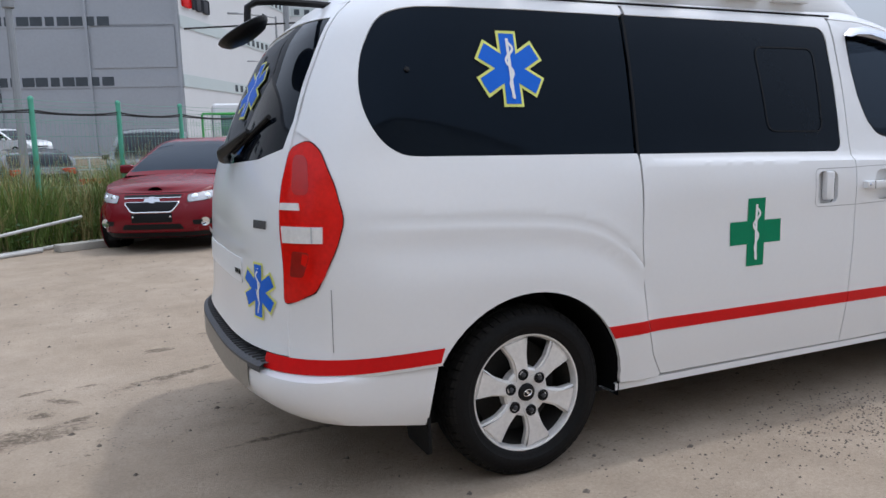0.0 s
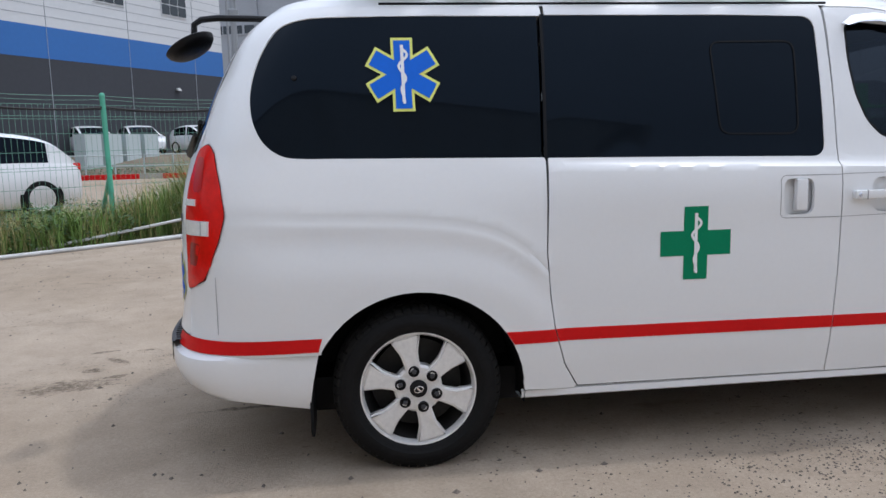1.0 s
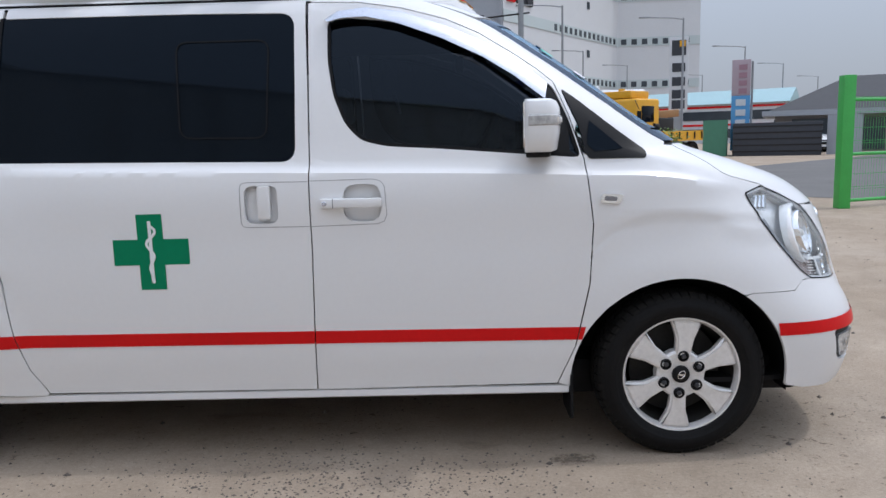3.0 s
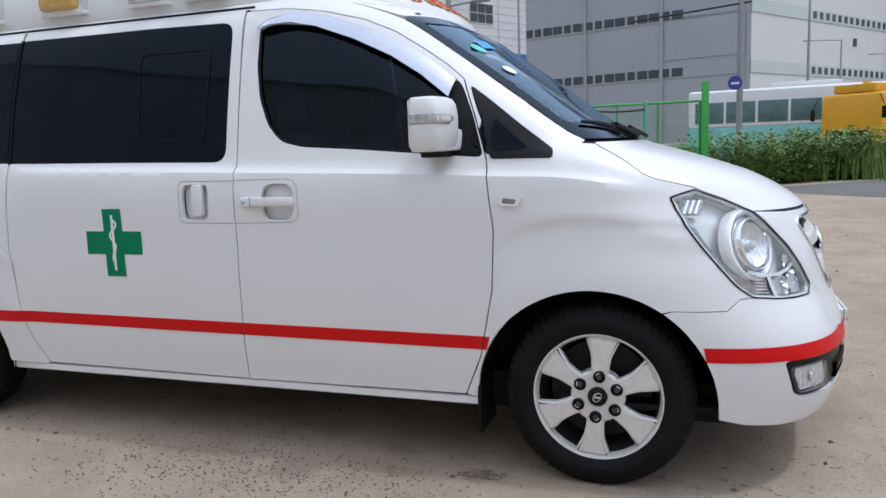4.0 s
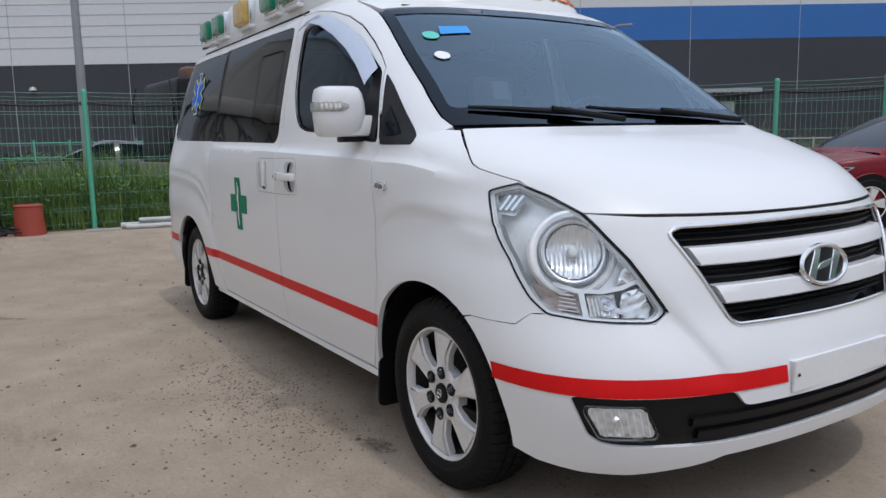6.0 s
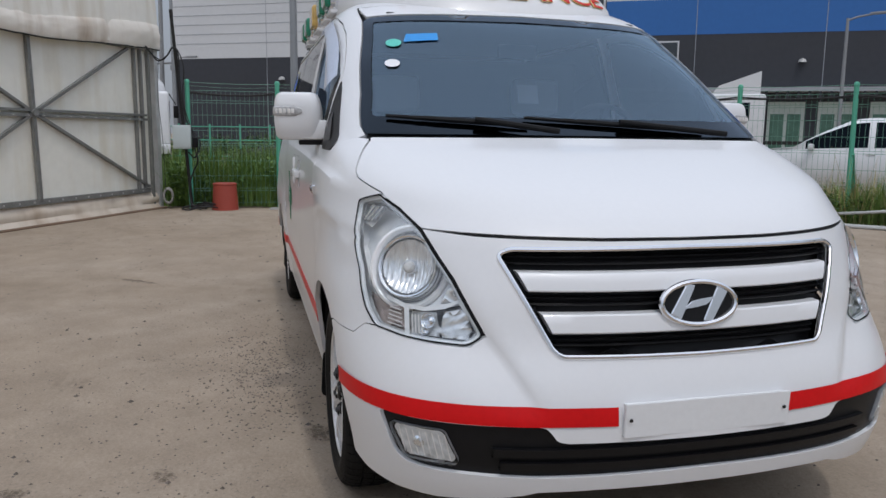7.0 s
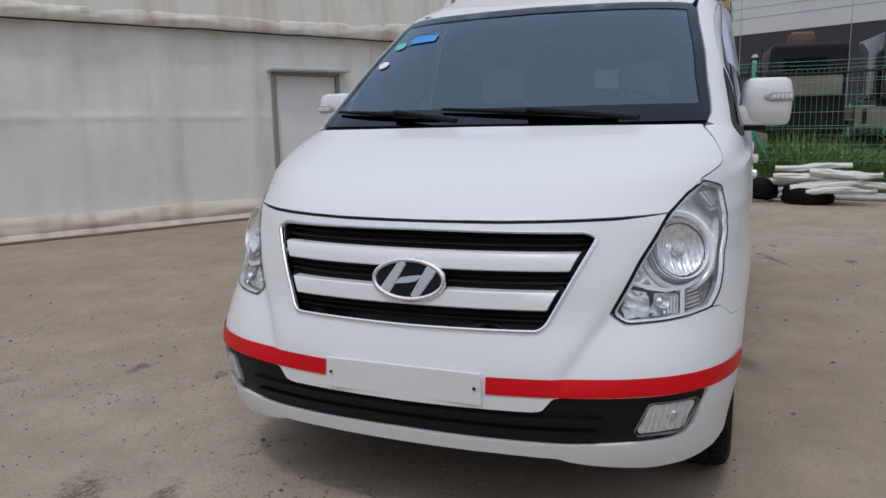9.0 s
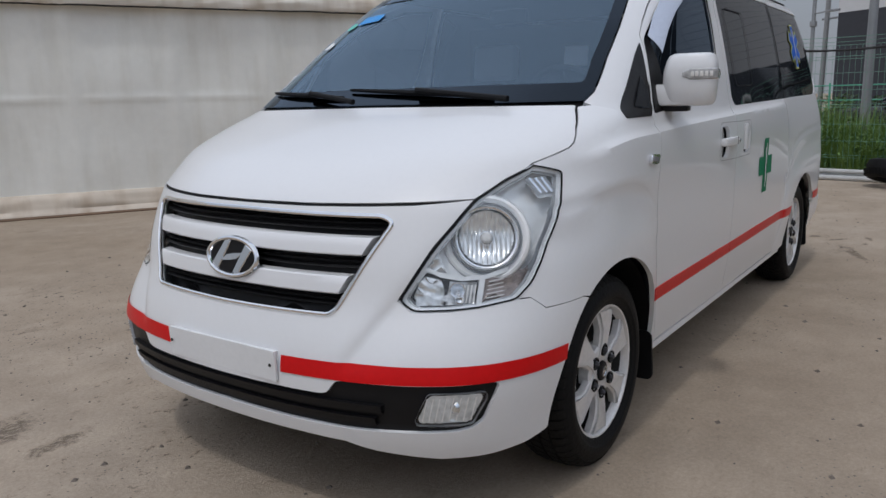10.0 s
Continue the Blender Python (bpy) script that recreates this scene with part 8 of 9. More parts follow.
for s in (-1, 1):
    nose = nose_chart(s)
    shape = nosed([(3.447, 1.05), (3.49, 1.063), (3.528, 1.0725)]) + wz(LAMP_IN + [(0.643, 0.684), (0.74, 0.688), (0.8, 0.693)]) + nosed([(3.717, 0.706), (3.665, 0.745), (3.608, 0.81), (3.547, 0.885), (3.491, 0.962)])
    out = fillet(shape, 0.014, 3)
    inner = fillet([(a, z) for a, z in shape], 0.02, 3)
    lamp = part("head_lamp", patch(out, nose, 0.03, 0.025, lift=0.002, rim=0.02), LAMP_GLASS, van, "large clear pointed head lamp")
    part("lamp_edge", ribbon(out, nose, 0.0048, 0.002, closed=True), RUBBER, lamp)
    part("lamp_rim", ribbon(inner, nose, 0.017, -0.009, closed=True), LAMP_SILVER, lamp)
    part("lamp_liner", ribbon(inner, nose, 0.026, -0.017, closed=True), LAMP_DIM, lamp)
    part("lamp_back", patch(out, nose, 0.025, 0.02, lift=-0.05, rim=-0.046), LAMP_SILVER, lamp)
    c = nose(nose_a(0.78, 0.882), 0.882)
    e1, e2 = nose(nose_a(0.79, 0.882), 0.882) - nose(nose_a(0.77, 0.882), 0.882), nose(nose_a(0.78, 0.9), 0.9) - nose(nose_a(0.78, 0.865), 0.865)
    facing_out = e1.cross(e2).normalized()
    facing_out = facing_out if facing_out.x > 0 else -facing_out
    out_dir = (facing_out + Vector((0.35, 0, 0))).normalized()
    m = Matrix.Translation(c - out_dir * 0.014) @ out_dir.to_track_quat("Z", "Y").to_matrix().to_4x4()
    part("lamp_bezel", place(lathe([(0.134, -0.05), (0.131, -0.022), (0.126, -0.012), (0.118, -0.009), (0.112, -0.012), (0.106, -0.02), (0.1, -0.022), (0.094, -0.016)], 56), m), LAMP_SILVER, lamp)
    part("lamp_ring", place(lathe([(0.095, -0.03), (0.0935, 0.003), (0.09, 0.008), (0.085, 0.006), (0.081, -0.004), (0.079, -0.02)], 56), m), CHROME, lamp)
    part("lamp_groove", place(lathe([(0.1055, -0.0195), (0.103, -0.015), (0.1, -0.016), (0.0985, -0.02)], 56), m), LAMP_DARK, lamp)
    part("lamp_groove", place(lathe([(0.0815, -0.004), (0.0775, -0.006), (0.076, -0.014)], 48), m), LAMP_DARK, lamp)
    upright = Vector((0, 0, 1)) - out_dir * out_dir.z
    side_dir = upright.cross(out_dir).normalized()
    stand = Matrix.Translation(c - out_dir * 0.018) @ Matrix((side_dir, upright.normalized(), out_dir)).transposed().to_4x4()
    part("lamp_bowl", place(fluted_bowl(0.079, 0.03), stand), LAMP_FACET, lamp, "fluted chrome bowl")
    part("bulb", place(lathe([(0, 0.004), (0.011, 0.002), (0.016, -0.006), (0.017, -0.03)], 18), m), LAMP_WHITE, lamp)
    part("bulb_ring", place(lathe([(0.0165, -0.012), (0.019, -0.01), (0.022, -0.014), (0.022, -0.03)], 18), m), CHROME, lamp)
    turn = nosed([(3.63, 0.793), (3.668, 0.752), (3.72, 0.712)]) + wz([(0.803, 0.702), (0.8, 0.768)])
    part("turn_lens", facets(turn, nose, -0.026, 0.018, 0.003, 4), LAMP_TURN, lamp, "brownish turn signal lens")
    for k in range(5):
        z = 0.716 + 0.011 * k
        part("prism", ribbon(wz([(0.808, z)]) + [(wz([(0.808, z)])[0][0] + 0.036 - 0.002 * k, z + 0.006)], nose, 0.003, -0.016), LAMP_WHITE, lamp)
    part("cavity", patch(wz([(0.79, 0.702), (0.655, 0.698), (0.622, 0.722), (0.648, 0.793), (0.72, 0.776), (0.788, 0.768)]), nose, 0.03, 0.03, lift=-0.034, rim=0), surface("lamp_cavity_grey", (0.07, 0.07, 0.075), 0.3, metal=0.3, vary=0.3) if s < 0 else bpy.data.materials["lamp_cavity_grey"], lamp)
    part("reflector", facets(wz([(0.712, 0.703), (0.658, 0.701), (0.632, 0.722), (0.65, 0.782), (0.7, 0.77), (0.712, 0.74)]), nose, -0.022, 0.009, 0.005, 7), LAMP_FACET, lamp, "faceted mirror of the side lamp")
    part("reflector", facets(wz([(0.788, 0.704), (0.72, 0.704), (0.722, 0.766), (0.784, 0.762)]), nose, -0.024, 0.01, 0.006, 9), LAMP_DIM, lamp)
    for k, (w, z, r) in enumerate(((0.742, 0.742, 0.022), (0.752, 0.715, 0.014))):
        spot = Matrix.Translation(nose(nose_a(w, z), z) - out_dir * 0.016) @ out_dir.to_track_quat("Z", "Y").to_matrix().to_4x4()
        part("side_bowl", place(lathe([(r, 0.004), (r * 0.85, 0.002), (r * 0.6, -0.008), (r * 0.25, -0.004), (0, 0.002)], 20), spot), CHROME, lamp)
    part("divider", ribbon(wz([(0.796, 0.7), (0.793, 0.772)]), nose, 0.011, -0.012), LAMP_SILVER, lamp)
    for k in range(4):
        part("prism", ribbon(wz([(0.76 + 0.008 * k, 0.706), (0.758 + 0.008 * k, 0.755)]), nose, 0.0035, -0.015), LAMP_WHITE, lamp)
    part("lamp_shelf", ribbon(wz([(0.635, 0.765), (0.66, 0.8), (0.7, 0.783), (0.75, 0.772), (0.8, 0.775), (0.84, 0.792)]), nose, 0.012, -0.014), LAMP_SILVER, lamp)
    part("lamp_shelf", facets(wz([(0.66, 0.81), (0.668, 0.85), (0.69, 0.83), (0.71, 0.79), (0.68, 0.795)]), nose, -0.02, 0.016, 0.003, 11), LAMP_FACET, lamp)
    for k in range(7):
        x = 3.487 + k * 0.0095
        part("prism", ribbon([on_nose(x, 0.998), on_nose(x + 0.014, 1.042)], nose, 0.0045, -0.013), CHROME if k % 2 else LAMP_DARK, lamp)
    part("park_pocket", patch([on_nose(*q) for q in [(3.48, 0.99), (3.5, 1.047), (3.56, 1.04), (3.548, 0.985)]], nose, 0.03, 0.03, lift=-0.02, rim=0), LAMP_DIM, lamp)
    part("outer_trim", ribbon([on_nose(*q) for q in [(3.52, 0.95), (3.56, 0.89), (3.615, 0.82), (3.65, 0.785)]], nose, 0.014, -0.012), LAMP_DARK, lamp)

# door mirrors
for s in (-1, 1):
    rings = []
    for z, wide, front, inner in ((-0.1, 0.066, 0.045, 0.075), (-0.096, 0.086, 0.06, 0.092), (-0.08, 0.098, 0.072, 0.102), (-0.02, 0.104, 0.082, 0.104), (0.04, 0.104, 0.084, 0.1), (0.078, 0.1, 0.08, 0.09), (0.098, 0.092, 0.07, 0.08), (0.107, 0.075, 0.052, 0.064)):
        ring = []
        for k in range(28):
            a = k * math.tau / 28
            cx, cy = math.cos(a), math.sin(a)
            ex, ey = math.copysign(abs(cx) ** 0.55, cx), math.copysign(abs(cy) ** 0.4, cy)
            ring.append(Vector((ex * (front if cx > 0 else 0.045), ey * 0.95 * (wide if cy * s > 0 else inner), 0.93 * (z + 0.107))))
        rings.append(ring)
    mir = part("door_mirror", ribbon_loft(rings, close=True, cap=True), PAINT, van, "white door mirror with indicator strip")
    mir.matrix_world = pose(2.625, s * 1.002, 1.226, 0, 0, s * 10)
    base = part("mirror_arm", place(box(0.1, 0.15, 0.08, bevel=0.018), pose(0.02, -s * 0.09, 0.008)), PAINT, mir)
    part("mirror_foot", place(box(0.12, 0.06, 0.13, bevel=0.02), pose(0.015, -s * 0.165, -0.03)), PLASTIC, mir)
    part("mirror_foot", place(box(0.09, 0.12, 0.025, bevel=0.008), pose(0.0, -s * 0.06, -0.014)), PLASTIC, mir)
    def shell(deg, z, grow):
        cx, cy = math.cos(radians(deg)), math.sin(radians(deg))
        return Vector((math.copysign(abs(cx) ** 0.55, cx) * (0.084 + grow), s * math.copysign(abs(cy) ** 0.4, cy) * (0.099 + grow), z))

    angles = [-0.9, -0.4, -0.1, 0.1, 0.4, 0.9, 1.5, 2.5, 4, 6, 9, 13, 18, 24, 32, 42, 54, 66, 78, 88, 96]
    rows = [[shell(a, 0.122 + (0.5 - k) * (0.046 if k in (0, 1) else 0.038) * min(1, 0.4 + 2.2 * (math.copysign(abs(math.sin(radians(min(a, 90)))) ** 0.4, a) + 0.19)), g) for a in angles] for k, g in ((0, -0.004), (0.1, 0.004), (0.5, 0.0055), (0.9, 0.004), (1, -0.004))]
    rows = [[row[0] * 0.94 + Vector((0, 0, row[0].z * 0.06))] + row + [row[-1] * 0.94 + Vector((0, 0, row[-1].z * 0.06))] for row in rows]
    strip = part("mirror_indicator", ribbon_loft(rows), surface("smoky_lens", (0.42, 0.42, 0.42), 0.15, vary=0.25, scale=60, coat=0.5), mir, "clear indicator strip")
    for a in (0.6, 3, 9, 19, 34):
        part("indicator_bulb", place(box(0.008, 0.013, 0.02, bevel=0.004), Matrix.Translation(shell(a, 0.112, 0.004))), LAMP_WHITE, strip)
    part("mirror_glass", place(box(0.008, 0.15, 0.165, bevel=0.003), pose(-0.043, 0, 0.024)), CHROME, mir)

# roof and raised roof
rings = []
for z in (1.842, 1.858, 1.872, 1.884, 1.892):
    rings.append([nose_point(-1 + k / 16, min(z, 1.89)) + Vector((0, 0, z - min(z, 1.89))) for k in range(33)] + [tail_point(1 - k / 16, min(z, 1.89)) for k in range(33)])
part("roof", ribbon_loft(rings, close=True, cap=True), PAINT, van)


def shell_ring(z, front, rear, half, n=40):
    out = []
    for k in range(n):
        t = k / n * math.tau
        c, sn = math.cos(t), math.sin(t)
        x = abs(c) ** 0.35 * (1 if c > 0 else -1)
        y = abs(sn) ** 0.55 * (1 if sn > 0 else -1)
        x = (front + rear) / 2 + x * (front - rear) / 2 - (0.1 * abs(y) ** 2.5 if c > 0 else 0)
        out.append(Vector((x, y * half, z)))
    return out


raised = part("raised_roof", ribbon_loft([shell_ring(1.8, 2.47, -0.42, 0.7), shell_ring(1.862, 2.44, -0.44, 0.725), shell_ring(1.9, 2.4, -0.43, 0.73), shell_ring(1.96, 2.31, -0.4, 0.725),
                                           shell_ring(2.04, 2.17, -0.36, 0.712), shell_ring(2.1, 2.02, -0.3, 0.69), shell_ring(2.15, 1.85, -0.2, 0.65), shell_ring(2.175, 1.6, 0.0, 0.55)], close=True, cap=True), ROOF_SHELL, van, "raised white fibreglass roof")
for s in (-1, 1):
    part("roof_gap", tube([(x, s * 0.752, 1.853) for x in (-0.1, 0.6, 1.3, 1.78)], 0.006, 6), RUBBER, raised)
    for x, m in ((-0.02, BEACON_GREEN), (0.27, BEACON_GREEN), (0.765, BEACON_AMBER), (1.24, BEACON_GREEN), (1.53, BEACON_GREEN)):
        big = 0.1 if m is BEACON_GREEN else 0.115
        bezel = part("beacon", place(box(big * 2.1, 0.05, big * 1.5, bevel=0.012), pose(x, s * 0.735, 2.0 - big * 0.75)), CHROME, raised, "side beacon lamp with grey bezel")
        part("beacon_lens", place(box(big * 1.85, 0.08, big * 1.28, bevel=0.03, segments=3), pose(x - 0.01, s * 0.75, 2.0 - big * 0.64)), m, bezel, "amber lamp dome" if m is BEACON_AMBER else "green lamp dome")
        part("beacon_foot", place(box(big * 2.2, 0.06, 0.02, bevel=0.005), pose(x, s * 0.73, 1.905)), ROOF_SHELL, bezel)
    life_star(lambda x, z, q=s: Vector((x, q * 0.738, z)), -0.245, 2.0, 0.06, raised, -s, lift=0.002)
    part("vent_slot", place(box(0.14, 0.02, 0.012), pose(-0.2, s * 0.727, 1.905)), RUBBER, raised)
txt = bpy.data.curves.new("lettering", "FONT")
txt.body = "AMBULANCE"
txt.align_x = "CENTER"
txt.size = 0.2
txt.space_character = 1.0
txt.offset = 0.004
probe = bpy.data.objects.new("probe", txt)
scene.collection.objects.link(probe)


def lettering(grow, deep, material, name, parent, label=""):
    """The word on the raised roof's brow, as a mesh bent along the brow."""
    txt.offset, txt.extrude = grow, 0.002
    bpy.context.view_layer.update()
    me = bpy.data.meshes.new_from_object(probe.evaluated_get(bpy.context.evaluated_depsgraph_get()))
    bm = bmesh.new()
    bm.from_mesh(me)
    bpy.data.meshes.remove(me)
    bmesh.ops.subdivide_edges(bm, edges=[e for e in bm.edges if e.calc_length() > 0.03], cuts=2)
    wide = max(v.co.x for v in bm.verts) - min(v.co.x for v in bm.verts)
    for v in bm.verts:
        y = v.co.x * 1.04 / wide
        up = v.co.y * 0.62
        k = (abs(y) / 0.73) ** (1 / 0.55)
        bow = 0.1 * (abs(y) / 0.73) ** 2.5
        front = (curve(1.886 + up, [(1.862, 2.44), (1.9, 2.4), (1.96, 2.31), (2.04, 2.17)]))
        cc = max(0.0, 1 - min(1, k) ** 2) ** 0.5
        x = 1.0 + (front - 1.0) * cc ** 0.35 - bow
        v.co = Vector((x + deep + v.co.z, y, 1.886 + up))
    return part(name, bm, material, parent, label, smooth=False)


lettering(0.0045, 0.004, surface("orange_letter_edge", (0.75, 0.5, 0.16), 0.4, vary=0.1), "lettering_edge", raised, "pale edge of the word AMBULANCE")
lettering(0.0, 0.007, surface("red_letter_film", (0.55, 0.02, 0.012), 0.5, spec=0.25, vary=0.1), "lettering", raised, "red word AMBULANCE")
bpy.data.objects.remove(probe)

# tailgate
gate_r = [(0.79, 0.575), (0.79, 0.757), (0.765, 0.876), (0.718, 1.17), (0.702, 1.3), (0.69, 1.36), (0.655, 1.52), (0.615, 1.68), (0.58, 1.79), (0.555, 1.84)]


def tz(points):
    return [(tail_a(w, z), z) for w, z in points]


gate_out = tz([(w - 0.003, z) for w, z in gate_r]) + [(0, 1.85)] + [(-a, z) for a, z in tz([(w - 0.003, z) for w, z in gate_r])[::-1]]
rw_r = [(0.0, 1.24), (0.5, 1.262), (0.665, 1.3), (0.665, 1.4), (0.632, 1.52), (0.595, 1.68), (0.56, 1.78), (0.0, 1.81)]
rw = tz(rw_r) + [(-a, z) for a, z in tz(rw_r[1:-1])[::-1]]
gate = part("tailgate", patch(gate_out, tail_chart(1), 0.05, 0.04, holes=[rw]), PAINT, van)
part("rear_window", patch([(a * 1.02, 1.53 + (z - 1.53) * 1.03) for a, z in rw], tail_chart(1), 0.05, 0.05, lift=-0.003), DARK_GLASS, gate, "dark tinted rear window")
life_star(tail_chart(1), tail_a(-0.6, 0.785), 0.785, 0.105, gate, 1)
life_star(tail_chart(1), 0.0, 1.55, 0.12, gate, 1)
part("plate_recess", patch(tz(fillet([(-0.44, 0.8), (-0.44, 0.905), (0.44, 0.905), (0.44, 0.8)], 0.03)), tail_chart(1), 0.05, 0.03, lift=-0.004, rim=0), GREY_PLASTIC, gate)
part("plate_board", patch(tz([(-0.42, 0.79), (-0.42, 0.885), (0.42, 0.885), (0.42, 0.79)]), tail_chart(1), 0.05, 0.03, lift=0.004), WHITE_FILM, gate)
for w in (-0.4, -0.37, -0.34):
    part("plate_hole", ribbon(tz([(w, 0.82), (w, 0.84)]), tail_chart(1), 0.016, 0.006), RUBBER, gate)
part("model_mark", ribbon(tz([(-0.66, 1.03), (-0.56, 1.03)]), tail_chart(1), 0.03, 0.003), GREY_PLASTIC, gate, "small dark mark")
part("handle_strip", ribbon(tz([(-0.45, 0.925), (0.45, 0.925)]), tail_chart(1), 0.02, 0.012), PAINT, gate)
rwip = part("rear_wiper", tube([tail_point(tail_a(-0.05, 1.27), 1.27) + Vector((-0.03, 0, 0)), tail_point(tail_a(-0.12, 1.28), 1.28) + Vector((-0.05, 0, 0.01)), tail_point(tail_a(-0.35, 1.37), 1.37) + Vector((-0.025, 0, 0))], [0.03, 0.026, 0.01], 8), PLASTIC, gate)
part("wiper_blade", tube([tail_point(tail_a(-0.15, 1.29), 1.29) + Vector((-0.015, 0, 0)), tail_point(tail_a(-0.5, 1.42), 1.42) + Vector((-0.012, 0, 0))], 0.01, 6), RUBBER, rwip)
arm = part("rear_view_mirror", tube([(-0.42, -0.36, 1.85), (-0.62, -0.36, 1.862), (-0.78, -0.355, 1.866), (-0.85, -0.35, 1.86), (-0.88, -0.35, 1.84), (-0.885, -0.35, 1.77)], 0.014, 8), PLASTIC, gate, "black overhanging rear mirror")
head_at = pose(-0.9, -0.35, 1.745, 0, -30, -14)
part("mirror_head", place(lathe([(0.0, -0.035), (0.05, -0.033), (0.09, -0.024), (0.112, -0.006), (0.118, 0.008), (0.112, 0.012), (0.0, 0.012)], 32), head_at @ Matrix.Diagonal((0.92, 1.05, 1, 1))), PLASTIC, arm)
part("mirror_glass", place(lathe([(0.0, 0.0145), (0.1, 0.0145), (0.104, 0.012)], 32), head_at @ Matrix.Diagonal((0.92, 1.05, 1, 1))), CHROME, arm)

# tail lamps
for s in (-1, 1):
    tail = tail_chart(s)
    lamp_out = [on_tail(*p) for p in [(-0.889, 0.757), (-0.803, 0.81), (-0.737, 0.962), (-0.708, 1.057), (-0.725, 1.17), (-0.749, 1.288), (-0.775, 1.326)]] + tz([(0.708, 1.3), (0.717, 1.24), (0.722, 1.17), (0.745, 1.02), (0.768, 0.876)])
    part("lamp_recess", patch([(tail_a(0.64, 1.24), 1.24), (tail_a(0.64, 1.42), 1.42), on_tail(-0.68, 1.42), on_tail(-0.68, 1.24)], tail, 0.03, 0.03, lift=-0.008, rim=0), PAINT, van)
    lamp = part("tail_lamp", patch(fillet(lamp_out, 0.03, 4), tail, 0.03, 0.03, lift=0.006, rim=0.03), TAIL_RED, van, "tall red tail lamp")
    part("lamp_edge", ribbon(fillet(lamp_out, 0.03, 4), tail, 0.008, 0.004, closed=True), RUBBER, lamp)
    band = [(tail_a(0.762, 0.976), 0.976), (tail_a(0.752, 1.035), 1.035), on_tail(-0.772, 1.035), on_tail(-0.775, 0.978)]
    proud = Vector((-0.0085, s * 0.0085, 0))
    part("reversing_lamp", quad_band(band, tail, proud), LAMP_WHITE, lamp, "clear reversing lamp")
    part("lamp_bar", ribbon([on_tail(-0.802, 1.034), on_tail(-0.804, 0.978)], tail, 0.008, 0.0135), LAMP_DIM, lamp)
    part("reflector", quad_band([(tail_a(0.738, 1.09), 1.09), (tail_a(0.735, 1.115), 1.115), on_tail(-0.83, 1.115), on_tail(-0.83, 1.09)], tail, proud), LAMP_WHITE, lamp)
    part("lamp_core", patch(fillet([on_tail(-0.87, 0.86), on_tail(-0.835, 0.86), on_tail(-0.815, 0.945), on_tail(-0.86, 0.95)], 0.012), tail, 0.03, 0.03, lift=0.007, rim=0), surface("dark_red_lamp", (0.26, 0.006, 0.004), 0.2, vary=0.2), lamp)
    part("lamp_core", patch(fillet([on_tail(-0.845, 1.14), on_tail(-0.8, 1.14), on_tail(-0.785, 1.27), on_tail(-0.82, 1.28)], 0.03), tail, 0.03, 0.03, lift=0.007, rim=0), surface("deep_red_lamp", (0.42, 0.005, 0.004), 0.2), lamp)

# rear bumper with step
def rear_ring(tip, half, z, back=0.32, n=41):
    """A level line round the rear bumper, whose lower edge climbs towards the back."""
    pts = []
    for k in range(n):
        a = (-1 + 2 * k / (n - 1)) * math.pi / 2
        w = math.copysign(half * abs(math.sin(a)) ** (2 / 3.0), math.sin(a))
        pts.append((tip + back - back * max(0, math.cos(a)) ** (2 / 2.4), w))
    end = -0.425 + max(0, z - 0.34) * 0.22
    line = [(end, -half), (-0.6, -half)] + pts + [(-0.6, half), (end, half)]
    low = min(1, max(0, (0.5 - z) / 0.24))
    return [Vector((x, w, z + 0.115 * low * min(1, max(0, (-0.43 - x) / 0.6)))) for x, w in line]


rb = part("rear_bumper", ribbon_loft([rear_ring(-0.96, 0.87, 0.262), rear_ring(-1.0, 0.918, 0.28), rear_ring(-1.03, 0.936, 0.32), rear_ring(-1.045, 0.947, 0.4), rear_ring(-1.045, 0.951, 0.48), rear_ring(-1.04, 0.95, 0.505), rear_ring(-1.02, 0.942, 0.516), rear_ring(-0.96, 0.93, 0.518)]), PAINT, van, "white rear bumper with a black step")


def bumper_band(z0, z1, tip, reach, name, material, lift):
    rings = []
    for z, t in ((z0, tip), (z1, tip)):
        ring = rear_ring(t, 0.95, z)[2:-2]
        rings.append([p + Vector((-lift, 0, 0)) for p in ring if abs(p.y) < reach])
    return part(name, ribbon_loft(rings), material, rb)


bumper_band(0.36, 0.522, -1.046, 0.64, "bumper_plate", BUMPER_BROWN, 0.004)
pad = ribbon_loft([[p for p in rear_ring(t, 0.95, z)[2:-2] if abs(p.y) < 0.75] for t, z in ((-1.05, 0.509), (-1.049, 0.53), (-1.035, 0.54), (-0.985, 0.542), (-0.93, 0.545))])
part("step_pad", pad, GREY_PLASTIC, rb, "black ribbed step pad")
for k in range(-18, 19):
    y = k * 0.038
    x0 = -1.049 + 0.32 - 0.32 * max(0, 1 - (abs(y) / 0.95) ** 3.0) ** (1 / 2.4)
    part("step_rib", place(box(0.1, 0.012, 0.006), pose(x0 + 0.07, y, 0.541)), GREY_PLASTIC, rb)
part("sensor", place(lathe([(0, 0.003), (0.01, 0.002), (0.012, 0)], 12), Matrix.Translation((-0.955, -0.75, 0.45)) @ Vector((-0.7, -0.7, 0)).to_track_quat("Z", "Y").to_matrix().to_4x4()), GREY_PLASTIC, rb)

